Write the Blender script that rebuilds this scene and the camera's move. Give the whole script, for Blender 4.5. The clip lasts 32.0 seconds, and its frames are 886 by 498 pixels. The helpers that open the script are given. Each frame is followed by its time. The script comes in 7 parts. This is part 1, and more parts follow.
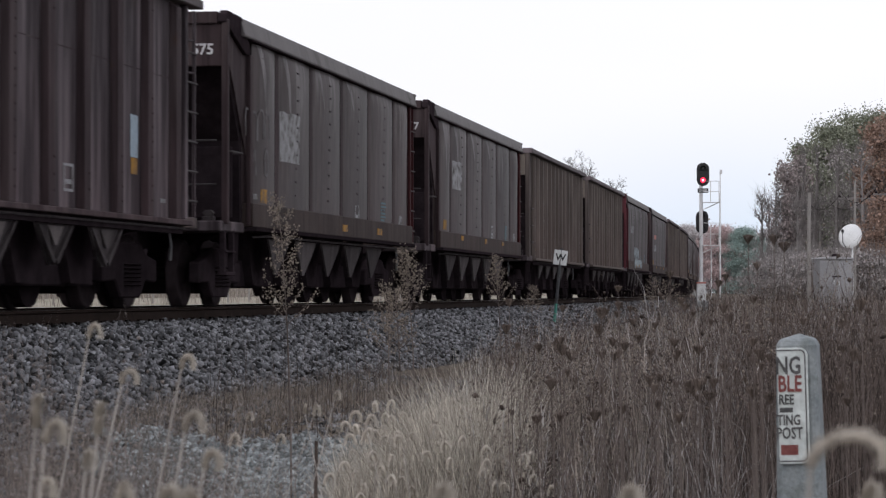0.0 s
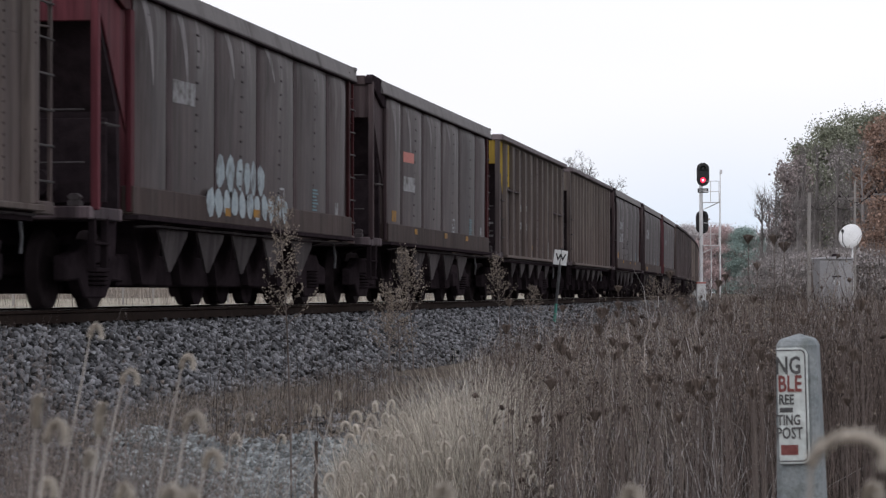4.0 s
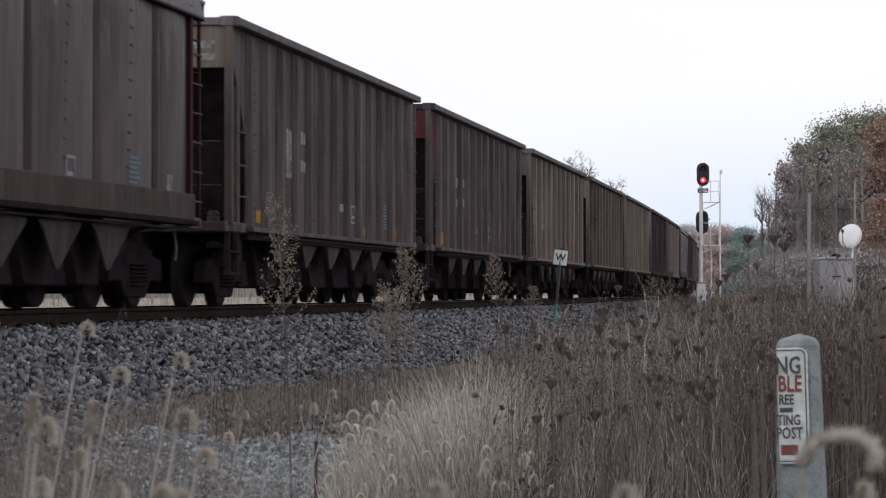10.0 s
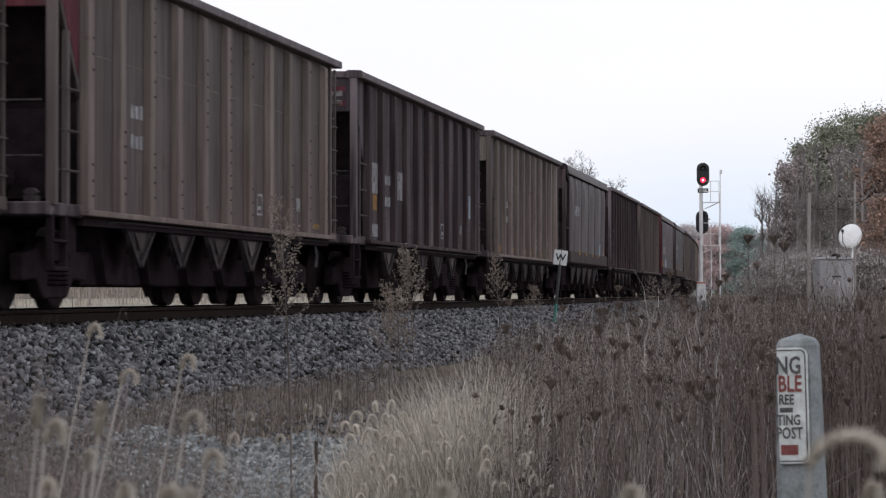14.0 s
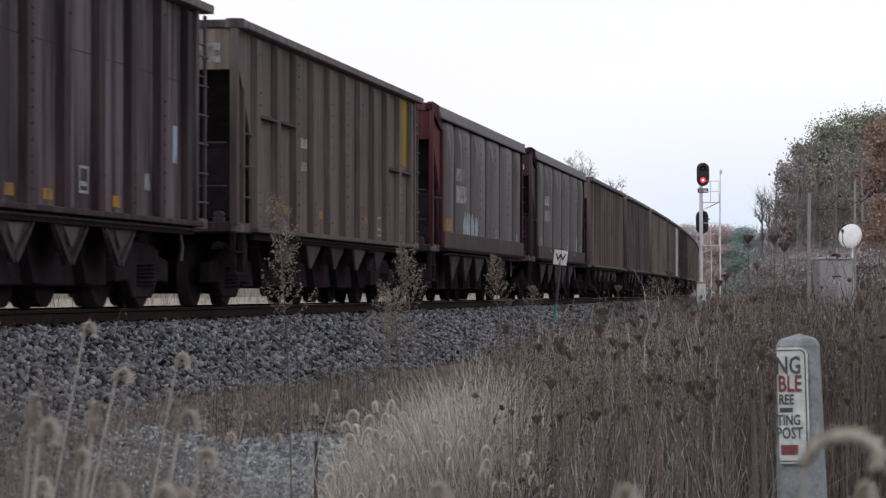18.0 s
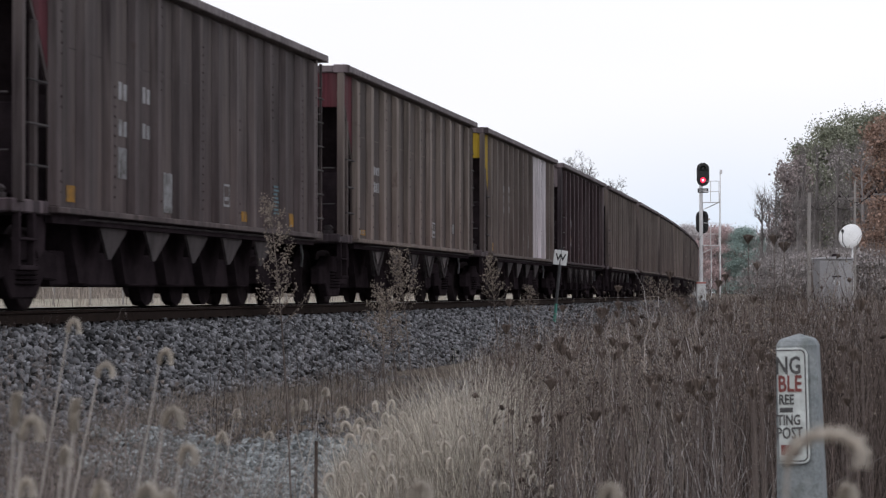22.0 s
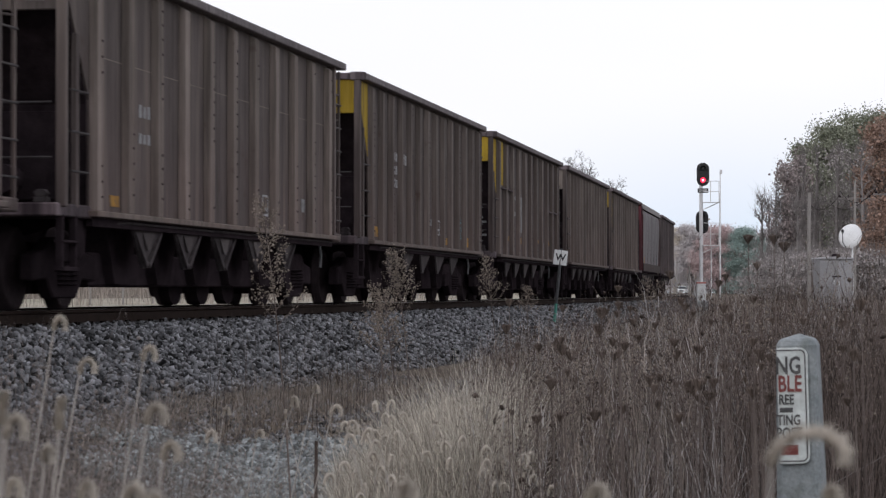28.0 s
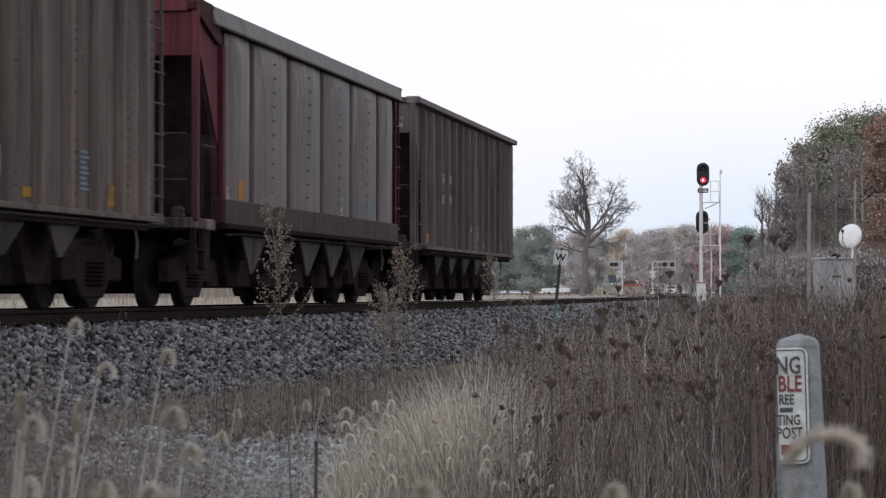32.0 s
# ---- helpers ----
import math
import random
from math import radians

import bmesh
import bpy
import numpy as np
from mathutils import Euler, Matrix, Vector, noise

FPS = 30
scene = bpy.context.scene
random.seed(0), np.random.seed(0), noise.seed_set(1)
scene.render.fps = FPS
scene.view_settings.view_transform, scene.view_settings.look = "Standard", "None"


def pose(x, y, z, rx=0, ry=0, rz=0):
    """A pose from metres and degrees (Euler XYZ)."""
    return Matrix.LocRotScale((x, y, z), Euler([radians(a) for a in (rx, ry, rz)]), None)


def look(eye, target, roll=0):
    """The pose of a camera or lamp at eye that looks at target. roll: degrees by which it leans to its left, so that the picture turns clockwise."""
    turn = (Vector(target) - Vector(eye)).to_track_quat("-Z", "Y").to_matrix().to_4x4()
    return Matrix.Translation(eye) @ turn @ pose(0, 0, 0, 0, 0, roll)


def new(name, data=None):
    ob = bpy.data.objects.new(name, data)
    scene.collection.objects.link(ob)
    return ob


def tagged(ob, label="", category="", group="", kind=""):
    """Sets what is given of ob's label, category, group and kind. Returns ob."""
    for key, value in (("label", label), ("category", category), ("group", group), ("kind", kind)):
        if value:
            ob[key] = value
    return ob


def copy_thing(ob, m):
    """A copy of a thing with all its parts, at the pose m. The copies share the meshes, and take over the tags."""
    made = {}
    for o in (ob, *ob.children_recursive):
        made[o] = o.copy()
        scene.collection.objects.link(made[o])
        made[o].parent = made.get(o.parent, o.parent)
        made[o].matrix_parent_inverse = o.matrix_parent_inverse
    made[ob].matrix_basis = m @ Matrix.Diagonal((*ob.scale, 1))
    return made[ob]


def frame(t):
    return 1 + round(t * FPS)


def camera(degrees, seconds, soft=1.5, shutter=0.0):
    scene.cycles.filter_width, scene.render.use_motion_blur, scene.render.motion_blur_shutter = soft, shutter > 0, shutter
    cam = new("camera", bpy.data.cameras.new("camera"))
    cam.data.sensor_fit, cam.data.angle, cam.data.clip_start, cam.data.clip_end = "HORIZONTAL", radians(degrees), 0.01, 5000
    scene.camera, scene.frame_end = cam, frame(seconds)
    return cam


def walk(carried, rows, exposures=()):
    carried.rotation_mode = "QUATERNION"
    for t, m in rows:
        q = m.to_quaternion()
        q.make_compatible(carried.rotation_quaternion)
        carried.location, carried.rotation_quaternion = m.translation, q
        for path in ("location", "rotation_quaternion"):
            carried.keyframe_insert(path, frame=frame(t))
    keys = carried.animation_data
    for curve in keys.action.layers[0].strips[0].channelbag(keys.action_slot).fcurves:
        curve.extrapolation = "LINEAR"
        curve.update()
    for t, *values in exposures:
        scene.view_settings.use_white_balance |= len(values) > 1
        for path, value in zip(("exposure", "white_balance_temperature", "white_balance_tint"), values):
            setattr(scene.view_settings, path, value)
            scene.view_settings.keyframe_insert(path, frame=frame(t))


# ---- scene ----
# ================= camera =================
cam = camera(18.79, 32.0, soft=1.3, shutter=0.15)
cam.data.dof.use_dof = True
cam.data.dof.focus_distance = 55.0
cam.data.dof.aperture_fstop = 30.0
RAIL_EYE = 0.194          # the lens stands this much above the rail head (z = 0)
STAND = pose(0, 0, RAIL_EYE, 90.934, 0, 0)
walk(cam, [(0.0, STAND), (32.0, STAND)], [(0.0, 0.0, 6350, 15), (32.0, 0.0, 6350, 15)])

# ================= world, sun, exposure =================
world = bpy.data.worlds.new("overcast_sky")
scene.world = world
world.use_nodes = True
wt = world.node_tree
wt.nodes.clear()
w_out = wt.nodes.new("ShaderNodeOutputWorld")
w_bg = wt.nodes.new("ShaderNodeBackground")
w_sky = wt.nodes.new("ShaderNodeTexSky")
w_sky.sky_type = "NISHITA"
w_sky.sun_disc = False
w_sky.sun_elevation = radians(28)
w_sky.sun_rotation = radians(200)
w_co = wt.nodes.new("ShaderNodeTexCoord")
w_map = wt.nodes.new("ShaderNodeMapping")
w_map.inputs["Scale"].default_value = (1.0, 1.0, 3.0)
w_no = wt.nodes.new("ShaderNodeTexNoise")
w_no.inputs["Scale"].default_value = 1.6
w_no.inputs["Detail"].default_value = 5
w_ramp = wt.nodes.new("ShaderNodeValToRGB")
w_ramp.color_ramp.elements[0].color = (9.0, 9.1, 9.4, 1)
w_ramp.color_ramp.elements[1].color = (11.5, 11.4, 11.6, 1)
w_mix = wt.nodes.new("ShaderNodeMix")
w_mix.data_type = "RGBA"
w_mix.inputs["Factor"].default_value = 0.88
wt.links.new(w_co.outputs["Generated"], w_map.inputs["Vector"])
wt.links.new(w_map.outputs["Vector"], w_no.inputs["Vector"])
wt.links.new(w_no.outputs["Fac"], w_ramp.inputs["Fac"])
wt.links.new(w_sky.outputs["Color"], w_mix.inputs["A"])
wt.links.new(w_ramp.outputs["Color"], w_mix.inputs["B"])
# a clearer, bluer strip low over the horizon, stronger to the right
w_sep = wt.nodes.new("ShaderNodeSeparateXYZ")
wt.links.new(w_co.outputs["Generated"], w_sep.inputs["Vector"])
w_low = wt.nodes.new("ShaderNodeMapRange")
w_low.interpolation_type = "SMOOTHSTEP"
w_low.inputs["From Min"].default_value, w_low.inputs["From Max"].default_value = 0.085, 0.0
wt.links.new(w_sep.outputs["Z"], w_low.inputs["Value"])
w_side = wt.nodes.new("ShaderNodeMapRange")
w_side.interpolation_type = "SMOOTHSTEP"
w_side.inputs["From Min"].default_value, w_side.inputs["From Max"].default_value = -0.08, 0.12
wt.links.new(w_sep.outputs["X"], w_side.inputs["Value"])
w_mul = wt.nodes.new("ShaderNodeMath")
w_mul.operation = "MULTIPLY"
wt.links.new(w_low.outputs["Result"], w_mul.inputs[0])
wt.links.new(w_side.outputs["Result"], w_mul.inputs[1])
w_blue = wt.nodes.new("ShaderNodeMix")
w_blue.data_type = "RGBA"
w_blue.inputs["B"].default_value = (7.1, 8.3, 9.3, 1)
wt.links.new(w_mul.outputs[0], w_blue.inputs["Factor"])
wt.links.new(w_mix.outputs["Result"], w_blue.inputs["A"])
wt.links.new(w_blue.outputs["Result"], w_bg.inputs["Color"])
wt.links.new(w_bg.outputs["Background"], w_out.inputs["Surface"])
w_bg.inputs["Strength"].default_value = 0.1

sun = new("sun", bpy.data.lights.new("sun", "SUN"))
sun.data.energy = 0.5
sun.data.angle = radians(25)
sun.data.color = (1.0, 0.96, 0.9)
sun.matrix_world = look((-30, -60, 40), (0, 20, 0))

# ================= materials =================
def nodes_of(name):
    m = bpy.data.materials.new(name)
    m.use_nodes = True
    t = m.node_tree
    return m, t, t.nodes["Principled BSDF"]


def surface(name, a, b, scale=6.0, fine=60.0, rough=0.8, metal=0.0, bump=0.3, dist=0.01, stretch=(1, 1, 1), vary=0.15,
            stain=None, stain_at=(0.55, 0.7), stain_scale=1.3, island=False, detail=6.0, spec=0.25):
    """Two colours mixed by a coarse noise, a finer grain over it, an optional stain, and relief."""
    m, t, p = nodes_of(name)
    n, l = t.nodes, t.links
    co = n.new("ShaderNodeTexCoord")
    mp = n.new("ShaderNodeMapping")
    mp.inputs["Scale"].default_value = stretch
    l.new(co.outputs["Object"], mp.inputs["Vector"])
    info = n.new("ShaderNodeObjectInfo")
    geo = n.new("ShaderNodeNewGeometry")
    seed = geo.outputs["Random Per Island"] if island else info.outputs["Random"]
    w = n.new("ShaderNodeMath")
    w.operation = "MULTIPLY"
    w.inputs[1].default_value = 9.0
    l.new(info.outputs["Random"], w.inputs[0])
    no = n.new("ShaderNodeTexNoise")
    no.noise_dimensions = "4D"
    no.inputs["Scale"].default_value = scale
    no.inputs["Detail"].default_value = detail
    no.inputs["Roughness"].default_value = 0.6
    l.new(mp.outputs["Vector"], no.inputs["Vector"])
    l.new(w.outputs[0], no.inputs["W"])
    ra = n.new("ShaderNodeValToRGB")
    ra.color_ramp.elements[0].position, ra.color_ramp.elements[1].position = 0.3, 0.7
    ra.color_ramp.elements[0].color = (*a, 1)
    ra.color_ramp.elements[1].color = (*b, 1)
    l.new(no.outputs["Fac"], ra.inputs["Fac"])
    fi = n.new("ShaderNodeTexNoise")
    fi.inputs["Scale"].default_value = fine
    fi.inputs["Detail"].default_value = 4.0
    l.new(co.outputs["Object"], fi.inputs["Vector"])
    hsv = n.new("ShaderNodeHueSaturation")
    mr = n.new("ShaderNodeMapRange")
    mr.inputs["To Min"].default_value, mr.inputs["To Max"].default_value = 1 - vary, 1 + vary
    l.new(seed, mr.inputs["Value"])
    mr2 = n.new("ShaderNodeMapRange")
    mr2.inputs["From Min"].default_value, mr2.inputs["From Max"].default_value = 0.3, 0.7
    mr2.inputs["To Min"].default_value, mr2.inputs["To Max"].default_value = 0.85, 1.15
    l.new(fi.outputs["Fac"], mr2.inputs["Value"])
    mu = n.new("ShaderNodeMath")
    mu.operation = "MULTIPLY"
    l.new(mr.outputs["Result"], mu.inputs[0])
    l.new(mr2.outputs["Result"], mu.inputs[1])
    l.new(mu.outputs[0], hsv.inputs["Value"])
    l.new(ra.outputs["Color"], hsv.inputs["Color"])
    col = hsv.outputs["Color"]
    if stain:
        sn = n.new("ShaderNodeTexNoise")
        sn.noise_dimensions = "4D"
        sn.inputs["Scale"].default_value = stain_scale
        sn.inputs["Detail"].default_value = 8.0
        sn.inputs["Roughness"].default_value = 0.65
        l.new(mp.outputs["Vector"], sn.inputs["Vector"])
        l.new(w.outputs[0], sn.inputs["W"])
        sr = n.new("ShaderNodeMapRange")
        sr.inputs["From Min"].default_value, sr.inputs["From Max"].default_value = stain_at
        l.new(sn.outputs["Fac"], sr.inputs["Value"])
        mx = n.new("ShaderNodeMix")
        mx.data_type = "RGBA"
        mx.inputs["B"].default_value = (*stain, 1)
        l.new(sr.outputs["Result"], mx.inputs["Factor"])
        l.new(col, mx.inputs["A"])
        col = mx.outputs["Result"]
    l.new(col, p.inputs["Base Color"])
    p.inputs["Roughness"].default_value = rough
    p.inputs["Metallic"].default_value = metal
    p.inputs["Specular IOR Level"].default_value = spec
    if bump:
        bu = n.new("ShaderNodeBump")
        bu.inputs["Strength"].default_value = bump
        bu.inputs["Distance"].default_value = dist
        l.new(fi.outputs["Fac"], bu.inputs["Height"])
        l.new(bu.outputs["Normal"], p.inputs["Normal"])
    return m


STREAK = (1.6, 1.6, 0.22)


def car_paint(name, a, b, dust, rust=(0.060, 0.036, 0.026), rough=0.7, spec=0.05, tone=(1.06, 0.975, 0.975), washed=(0.50, 0.72), pale_sheen=None):
    """Old paint: blotches, long streaks washed down the side, patches of dust and rust, dents."""
    m, t, p = nodes_of(name)
    n, l = t.nodes, t.links
    co, info = n.new("ShaderNodeTexCoord"), n.new("ShaderNodeObjectInfo")
    w = n.new("ShaderNodeMath")
    w.operation = "MULTIPLY"
    w.inputs[1].default_value = 9.0
    l.new(info.outputs["Random"], w.inputs[0])

    def cloud(stretch, scale, detail, rough, lo, hi):
        mp = n.new("ShaderNodeMapping")
        mp.inputs["Scale"].default_value = stretch
        l.new(co.outputs["Object"], mp.inputs["Vector"])
        no = n.new("ShaderNodeTexNoise")
        no.noise_dimensions = "4D"
        no.inputs["Scale"].default_value, no.inputs["Detail"].default_value, no.inputs["Roughness"].default_value = scale, detail, rough
        l.new(mp.outputs["Vector"], no.inputs["Vector"])
        l.new(w.outputs[0], no.inputs["W"])
        mr = n.new("ShaderNodeMapRange")
        mr.inputs["From Min"].default_value, mr.inputs["From Max"].default_value = lo, hi
        l.new(no.outputs["Fac"], mr.inputs["Value"])
        return no.outputs["Fac"], mr.outputs["Result"]

    def blend(fac, first, second, share=None):
        mx = n.new("ShaderNodeMix")
        mx.data_type = "RGBA"
        if share is not None:
            mu = n.new("ShaderNodeMath")
            mu.operation = "MULTIPLY"
            mu.inputs[1].default_value = share
            l.new(fac, mu.inputs[0])
            fac = mu.outputs[0]
        l.new(fac, mx.inputs["Factor"])
        for key, v in (("A", first), ("B", second)):
            if isinstance(v, tuple):
                mx.inputs[key].default_value = (*v, 1)
            else:
                l.new(v, mx.inputs[key])
        return mx.outputs["Result"]

    _, blot = cloud((1, 1, 0.7), 1.1, 6, 0.6, 0.35, 0.65)
    _, streak = cloud((7, 7, 0.28), 1.6, 7, 0.7, 0.42, 0.66)
    _, wash = cloud((2.2, 2.2, 0.16), 1.5, 5, 0.6, *washed)
    _, spots = cloud((1, 1, 0.8), 2.6, 8, 0.7, 0.60, 0.72)
    fine, _ = cloud((1, 1, 1), 45, 3, 0.5, 0, 1)
    dark = tuple(q * 0.50 for q in a)
    warm = lambda c: (c[0] * tone[0], c[1] * tone[1], c[2] * tone[2])
    a, b, dust, dark = warm(a), warm(b), warm(dust), warm(dark)
    col = blend(blot, a, b)
    col = blend(streak, col, dark, 0.85)
    col = blend(wash, col, dust, 0.9)
    col = blend(spots, col, rust, 0.6)
    if pale_sheen:
        # sheen painted as pale long runs near the top of the panels
        zz = n.new("ShaderNodeSeparateXYZ")
        l.new(co.outputs["Object"], zz.inputs["Vector"])
        band = n.new("ShaderNodeMapRange")
        band.interpolation_type = "SMOOTHSTEP"
        band.inputs["From Min"].default_value, band.inputs["From Max"].default_value = 2.3, 3.4
        l.new(zz.outputs["Z"], band.inputs["Value"])
        _, run = cloud((2.6, 2.6, 0.35), 1.3, 6, 0.65, 0.52, 0.70)
        both = n.new("ShaderNodeMath")
        both.operation = "MULTIPLY"
        l.new(band.outputs["Result"], both.inputs[0])
        l.new(run, both.inputs[1])
        col = blend(both.outputs[0], col, pale_sheen, 0.75)
    # slightly redder towards the bottom of the side, with a ragged edge
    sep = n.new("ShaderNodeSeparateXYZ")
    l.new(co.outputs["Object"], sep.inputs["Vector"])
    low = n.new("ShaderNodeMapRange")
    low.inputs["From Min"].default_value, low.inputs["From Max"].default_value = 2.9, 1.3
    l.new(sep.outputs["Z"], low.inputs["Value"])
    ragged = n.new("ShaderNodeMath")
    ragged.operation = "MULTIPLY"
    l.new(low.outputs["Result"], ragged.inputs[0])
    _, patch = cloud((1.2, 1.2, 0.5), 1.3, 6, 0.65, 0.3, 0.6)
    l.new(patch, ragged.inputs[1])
    low_tint = n.new("ShaderNodeMix")
    low_tint.data_type, low_tint.blend_type = "RGBA", "MULTIPLY"
    low_tint.inputs["B"].default_value = (1.05, 0.97, 0.97, 1)
    l.new(ragged.outputs[0], low_tint.inputs["Factor"])
    l.new(col, low_tint.inputs["A"])
    col = low_tint.outputs["Result"]
    each = n.new("ShaderNodeMapRange")
    each.inputs["To Min"].default_value, each.inputs["To Max"].default_value = 0.84, 1.16
    l.new(info.outputs["Random"], each.inputs["Value"])
    hsv = n.new("ShaderNodeHueSaturation")
    l.new(each.outputs["Result"], hsv.inputs["Value"])
    l.new(col, hsv.inputs["Color"])
    l.new(hsv.outputs["Color"], p.inputs["Base Color"])
    p.inputs["Roughness"].default_value = rough
    p.inputs["Specular IOR Level"].default_value = spec
    dents, _ = cloud((1, 1, 1), 1.7, 2, 0.4, 0, 1)
    b1, b2 = n.new("ShaderNodeBump"), n.new("ShaderNodeBump")
    b1.inputs["Strength"].default_value, b1.inputs["Distance"].default_value = 0.5, 0.03
    b2.inputs["Strength"].default_value, b2.inputs["Distance"].default_value = 0.2, 0.004
    l.new(dents, b1.inputs["Height"])
    l.new(fine, b2.inputs["Height"])
    l.new(b1.outputs["Normal"], b2.inputs["Normal"])
    l.new(b2.outputs["Normal"], p.inputs["Normal"])
    return m


SOOT = (1.10, 0.975, 1.05)      # soot and brake dust turn a paint purplish
PAINT = {
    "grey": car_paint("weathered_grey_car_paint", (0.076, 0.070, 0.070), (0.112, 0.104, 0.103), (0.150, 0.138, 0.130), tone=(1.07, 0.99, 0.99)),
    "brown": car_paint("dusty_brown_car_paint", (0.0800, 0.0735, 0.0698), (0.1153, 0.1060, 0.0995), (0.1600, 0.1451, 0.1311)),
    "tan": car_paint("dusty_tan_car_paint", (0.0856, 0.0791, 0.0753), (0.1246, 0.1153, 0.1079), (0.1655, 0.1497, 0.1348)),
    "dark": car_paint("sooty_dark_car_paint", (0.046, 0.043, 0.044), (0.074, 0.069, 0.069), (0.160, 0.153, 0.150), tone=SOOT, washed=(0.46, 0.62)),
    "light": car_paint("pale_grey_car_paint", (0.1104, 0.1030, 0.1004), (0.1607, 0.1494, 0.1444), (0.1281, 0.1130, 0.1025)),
    "smooth": car_paint("grey_aluminium_car_paint", (0.080, 0.074, 0.073), (0.118, 0.111, 0.108), (0.062, 0.055, 0.052), rough=0.42, spec=0.05, tone=(1.11, 0.99, 1.0), pale_sheen=(0.24, 0.225, 0.225)),
    "sooty": car_paint("sooty_brown_aluminium_paint", (0.056, 0.051, 0.049), (0.088, 0.081, 0.077), (0.045, 0.039, 0.036), rough=0.45, spec=0.04, tone=(1.12, 0.985, 1.01), pale_sheen=(0.22, 0.205, 0.205)),
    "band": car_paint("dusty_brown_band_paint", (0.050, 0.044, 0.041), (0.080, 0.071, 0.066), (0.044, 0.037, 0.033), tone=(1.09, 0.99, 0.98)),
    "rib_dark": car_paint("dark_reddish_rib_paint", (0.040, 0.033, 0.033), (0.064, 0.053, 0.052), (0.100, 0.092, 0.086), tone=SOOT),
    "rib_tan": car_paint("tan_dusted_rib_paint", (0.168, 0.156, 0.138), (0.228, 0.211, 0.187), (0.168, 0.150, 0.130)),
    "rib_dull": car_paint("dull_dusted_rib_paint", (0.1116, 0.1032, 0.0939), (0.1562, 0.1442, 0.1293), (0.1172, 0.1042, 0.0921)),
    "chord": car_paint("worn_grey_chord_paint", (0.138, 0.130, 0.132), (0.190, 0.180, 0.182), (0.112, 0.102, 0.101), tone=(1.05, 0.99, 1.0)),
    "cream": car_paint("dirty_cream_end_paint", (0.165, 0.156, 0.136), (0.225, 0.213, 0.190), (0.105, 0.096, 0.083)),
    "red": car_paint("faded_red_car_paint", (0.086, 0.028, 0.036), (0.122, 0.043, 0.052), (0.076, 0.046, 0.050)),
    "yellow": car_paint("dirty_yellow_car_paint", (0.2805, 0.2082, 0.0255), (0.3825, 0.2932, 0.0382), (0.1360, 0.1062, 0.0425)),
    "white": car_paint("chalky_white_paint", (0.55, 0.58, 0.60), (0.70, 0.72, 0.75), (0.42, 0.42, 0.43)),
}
M_DARKRED = car_paint("dull_dark_red_paint", (0.040, 0.014, 0.016), (0.062, 0.022, 0.024), (0.040, 0.028, 0.027))
M_STENCIL = surface("white_stencil_paint", (0.42, 0.42, 0.43), (0.58, 0.58, 0.59), 12, 60, 0.7, 0, 0)
M_SPRAY = surface("pale_blue_spray_paint", (0.20, 0.25, 0.27), (0.33, 0.38, 0.40), 5, 40, 0.7, 0, 0, stain=(0.11, 0.12, 0.12), stain_at=(0.5, 0.65), stain_scale=4)
M_SKYPATCH = surface("pale_sky_blue_paint", (0.22, 0.28, 0.33), (0.32, 0.40, 0.45), 5, 40, 0.7, 0, 0, stain=(0.12, 0.13, 0.14), stain_scale=5)
M_SOOTY_TOP = surface("sooty_aluminium_top_sheet", (0.106, 0.099, 0.098), (0.150, 0.141, 0.139), 2.0, 50, 0.6, 0.0, 0.1, 0.003, STREAK, 0.06, (0.055, 0.049, 0.044), spec=0.08)
M_SMOOTH_TOP = surface("brushed_aluminium_top_sheet", (0.130, 0.123, 0.120), (0.180, 0.170, 0.166), 2.0, 50, 0.6, 0.0, 0.1, 0.003, STREAK, 0.06, (0.08, 0.074, 0.068), spec=0.08)
# black steel, which also carries the shade below and inside the cars
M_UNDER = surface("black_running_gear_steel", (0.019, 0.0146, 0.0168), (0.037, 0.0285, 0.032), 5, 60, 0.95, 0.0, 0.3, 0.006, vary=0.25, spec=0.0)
M_HOPPER = surface("dusty_hopper_steel", (0.036, 0.031, 0.032), (0.084, 0.074, 0.075), 4, 50, 0.9, 0.0, 0.2, 0.005, STREAK, 0.25, spec=0.03)
M_DUSTPLATE = surface("pale_dusted_steel", (0.075, 0.066, 0.066), (0.130, 0.115, 0.113), 4, 50, 0.9, 0.0, 0.2, 0.005, STREAK, 0.35, spec=0.03)
M_DULLPLATE = surface("dusted_hopper_plate_steel", (0.050, 0.044, 0.045), (0.098, 0.087, 0.087), 3, 50, 0.9, 0.0, 0.2, 0.005, STREAK, 0.3, stain=(0.03, 0.026, 0.028), stain_scale=2.0, spec=0.03)
# pale colour that stands for the sheen on the bulged panels
M_SHEEN = surface("scraped_dull_metal", (0.11, 0.102, 0.103), (0.24, 0.225, 0.228), 3, 40, 0.6, 0.0, 0.1, 0.003, (3, 3, 0.4), 0.1, stain=(0.085, 0.077, 0.076), stain_at=(0.50, 0.62), stain_scale=2.5, spec=0.1)
M_RUNG = surface("dark_worn_rung_steel", (0.040, 0.035, 0.036), (0.085, 0.078, 0.078), 9, 50, 0.7, 0.0, 0.1, 0.003, spec=0.1)
M_WORNROD = surface("worn_steel_rod", (0.10, 0.10, 0.105), (0.22, 0.22, 0.23), 9, 50, 0.6, 0.2, 0.1, 0.003)
M_WHEEL = surface("rusty_wheel_steel", (0.017, 0.013, 0.0145), (0.033, 0.0255, 0.027), 8, 80, 0.85, 0.0, 0.2, 0.004, spec=0.02)
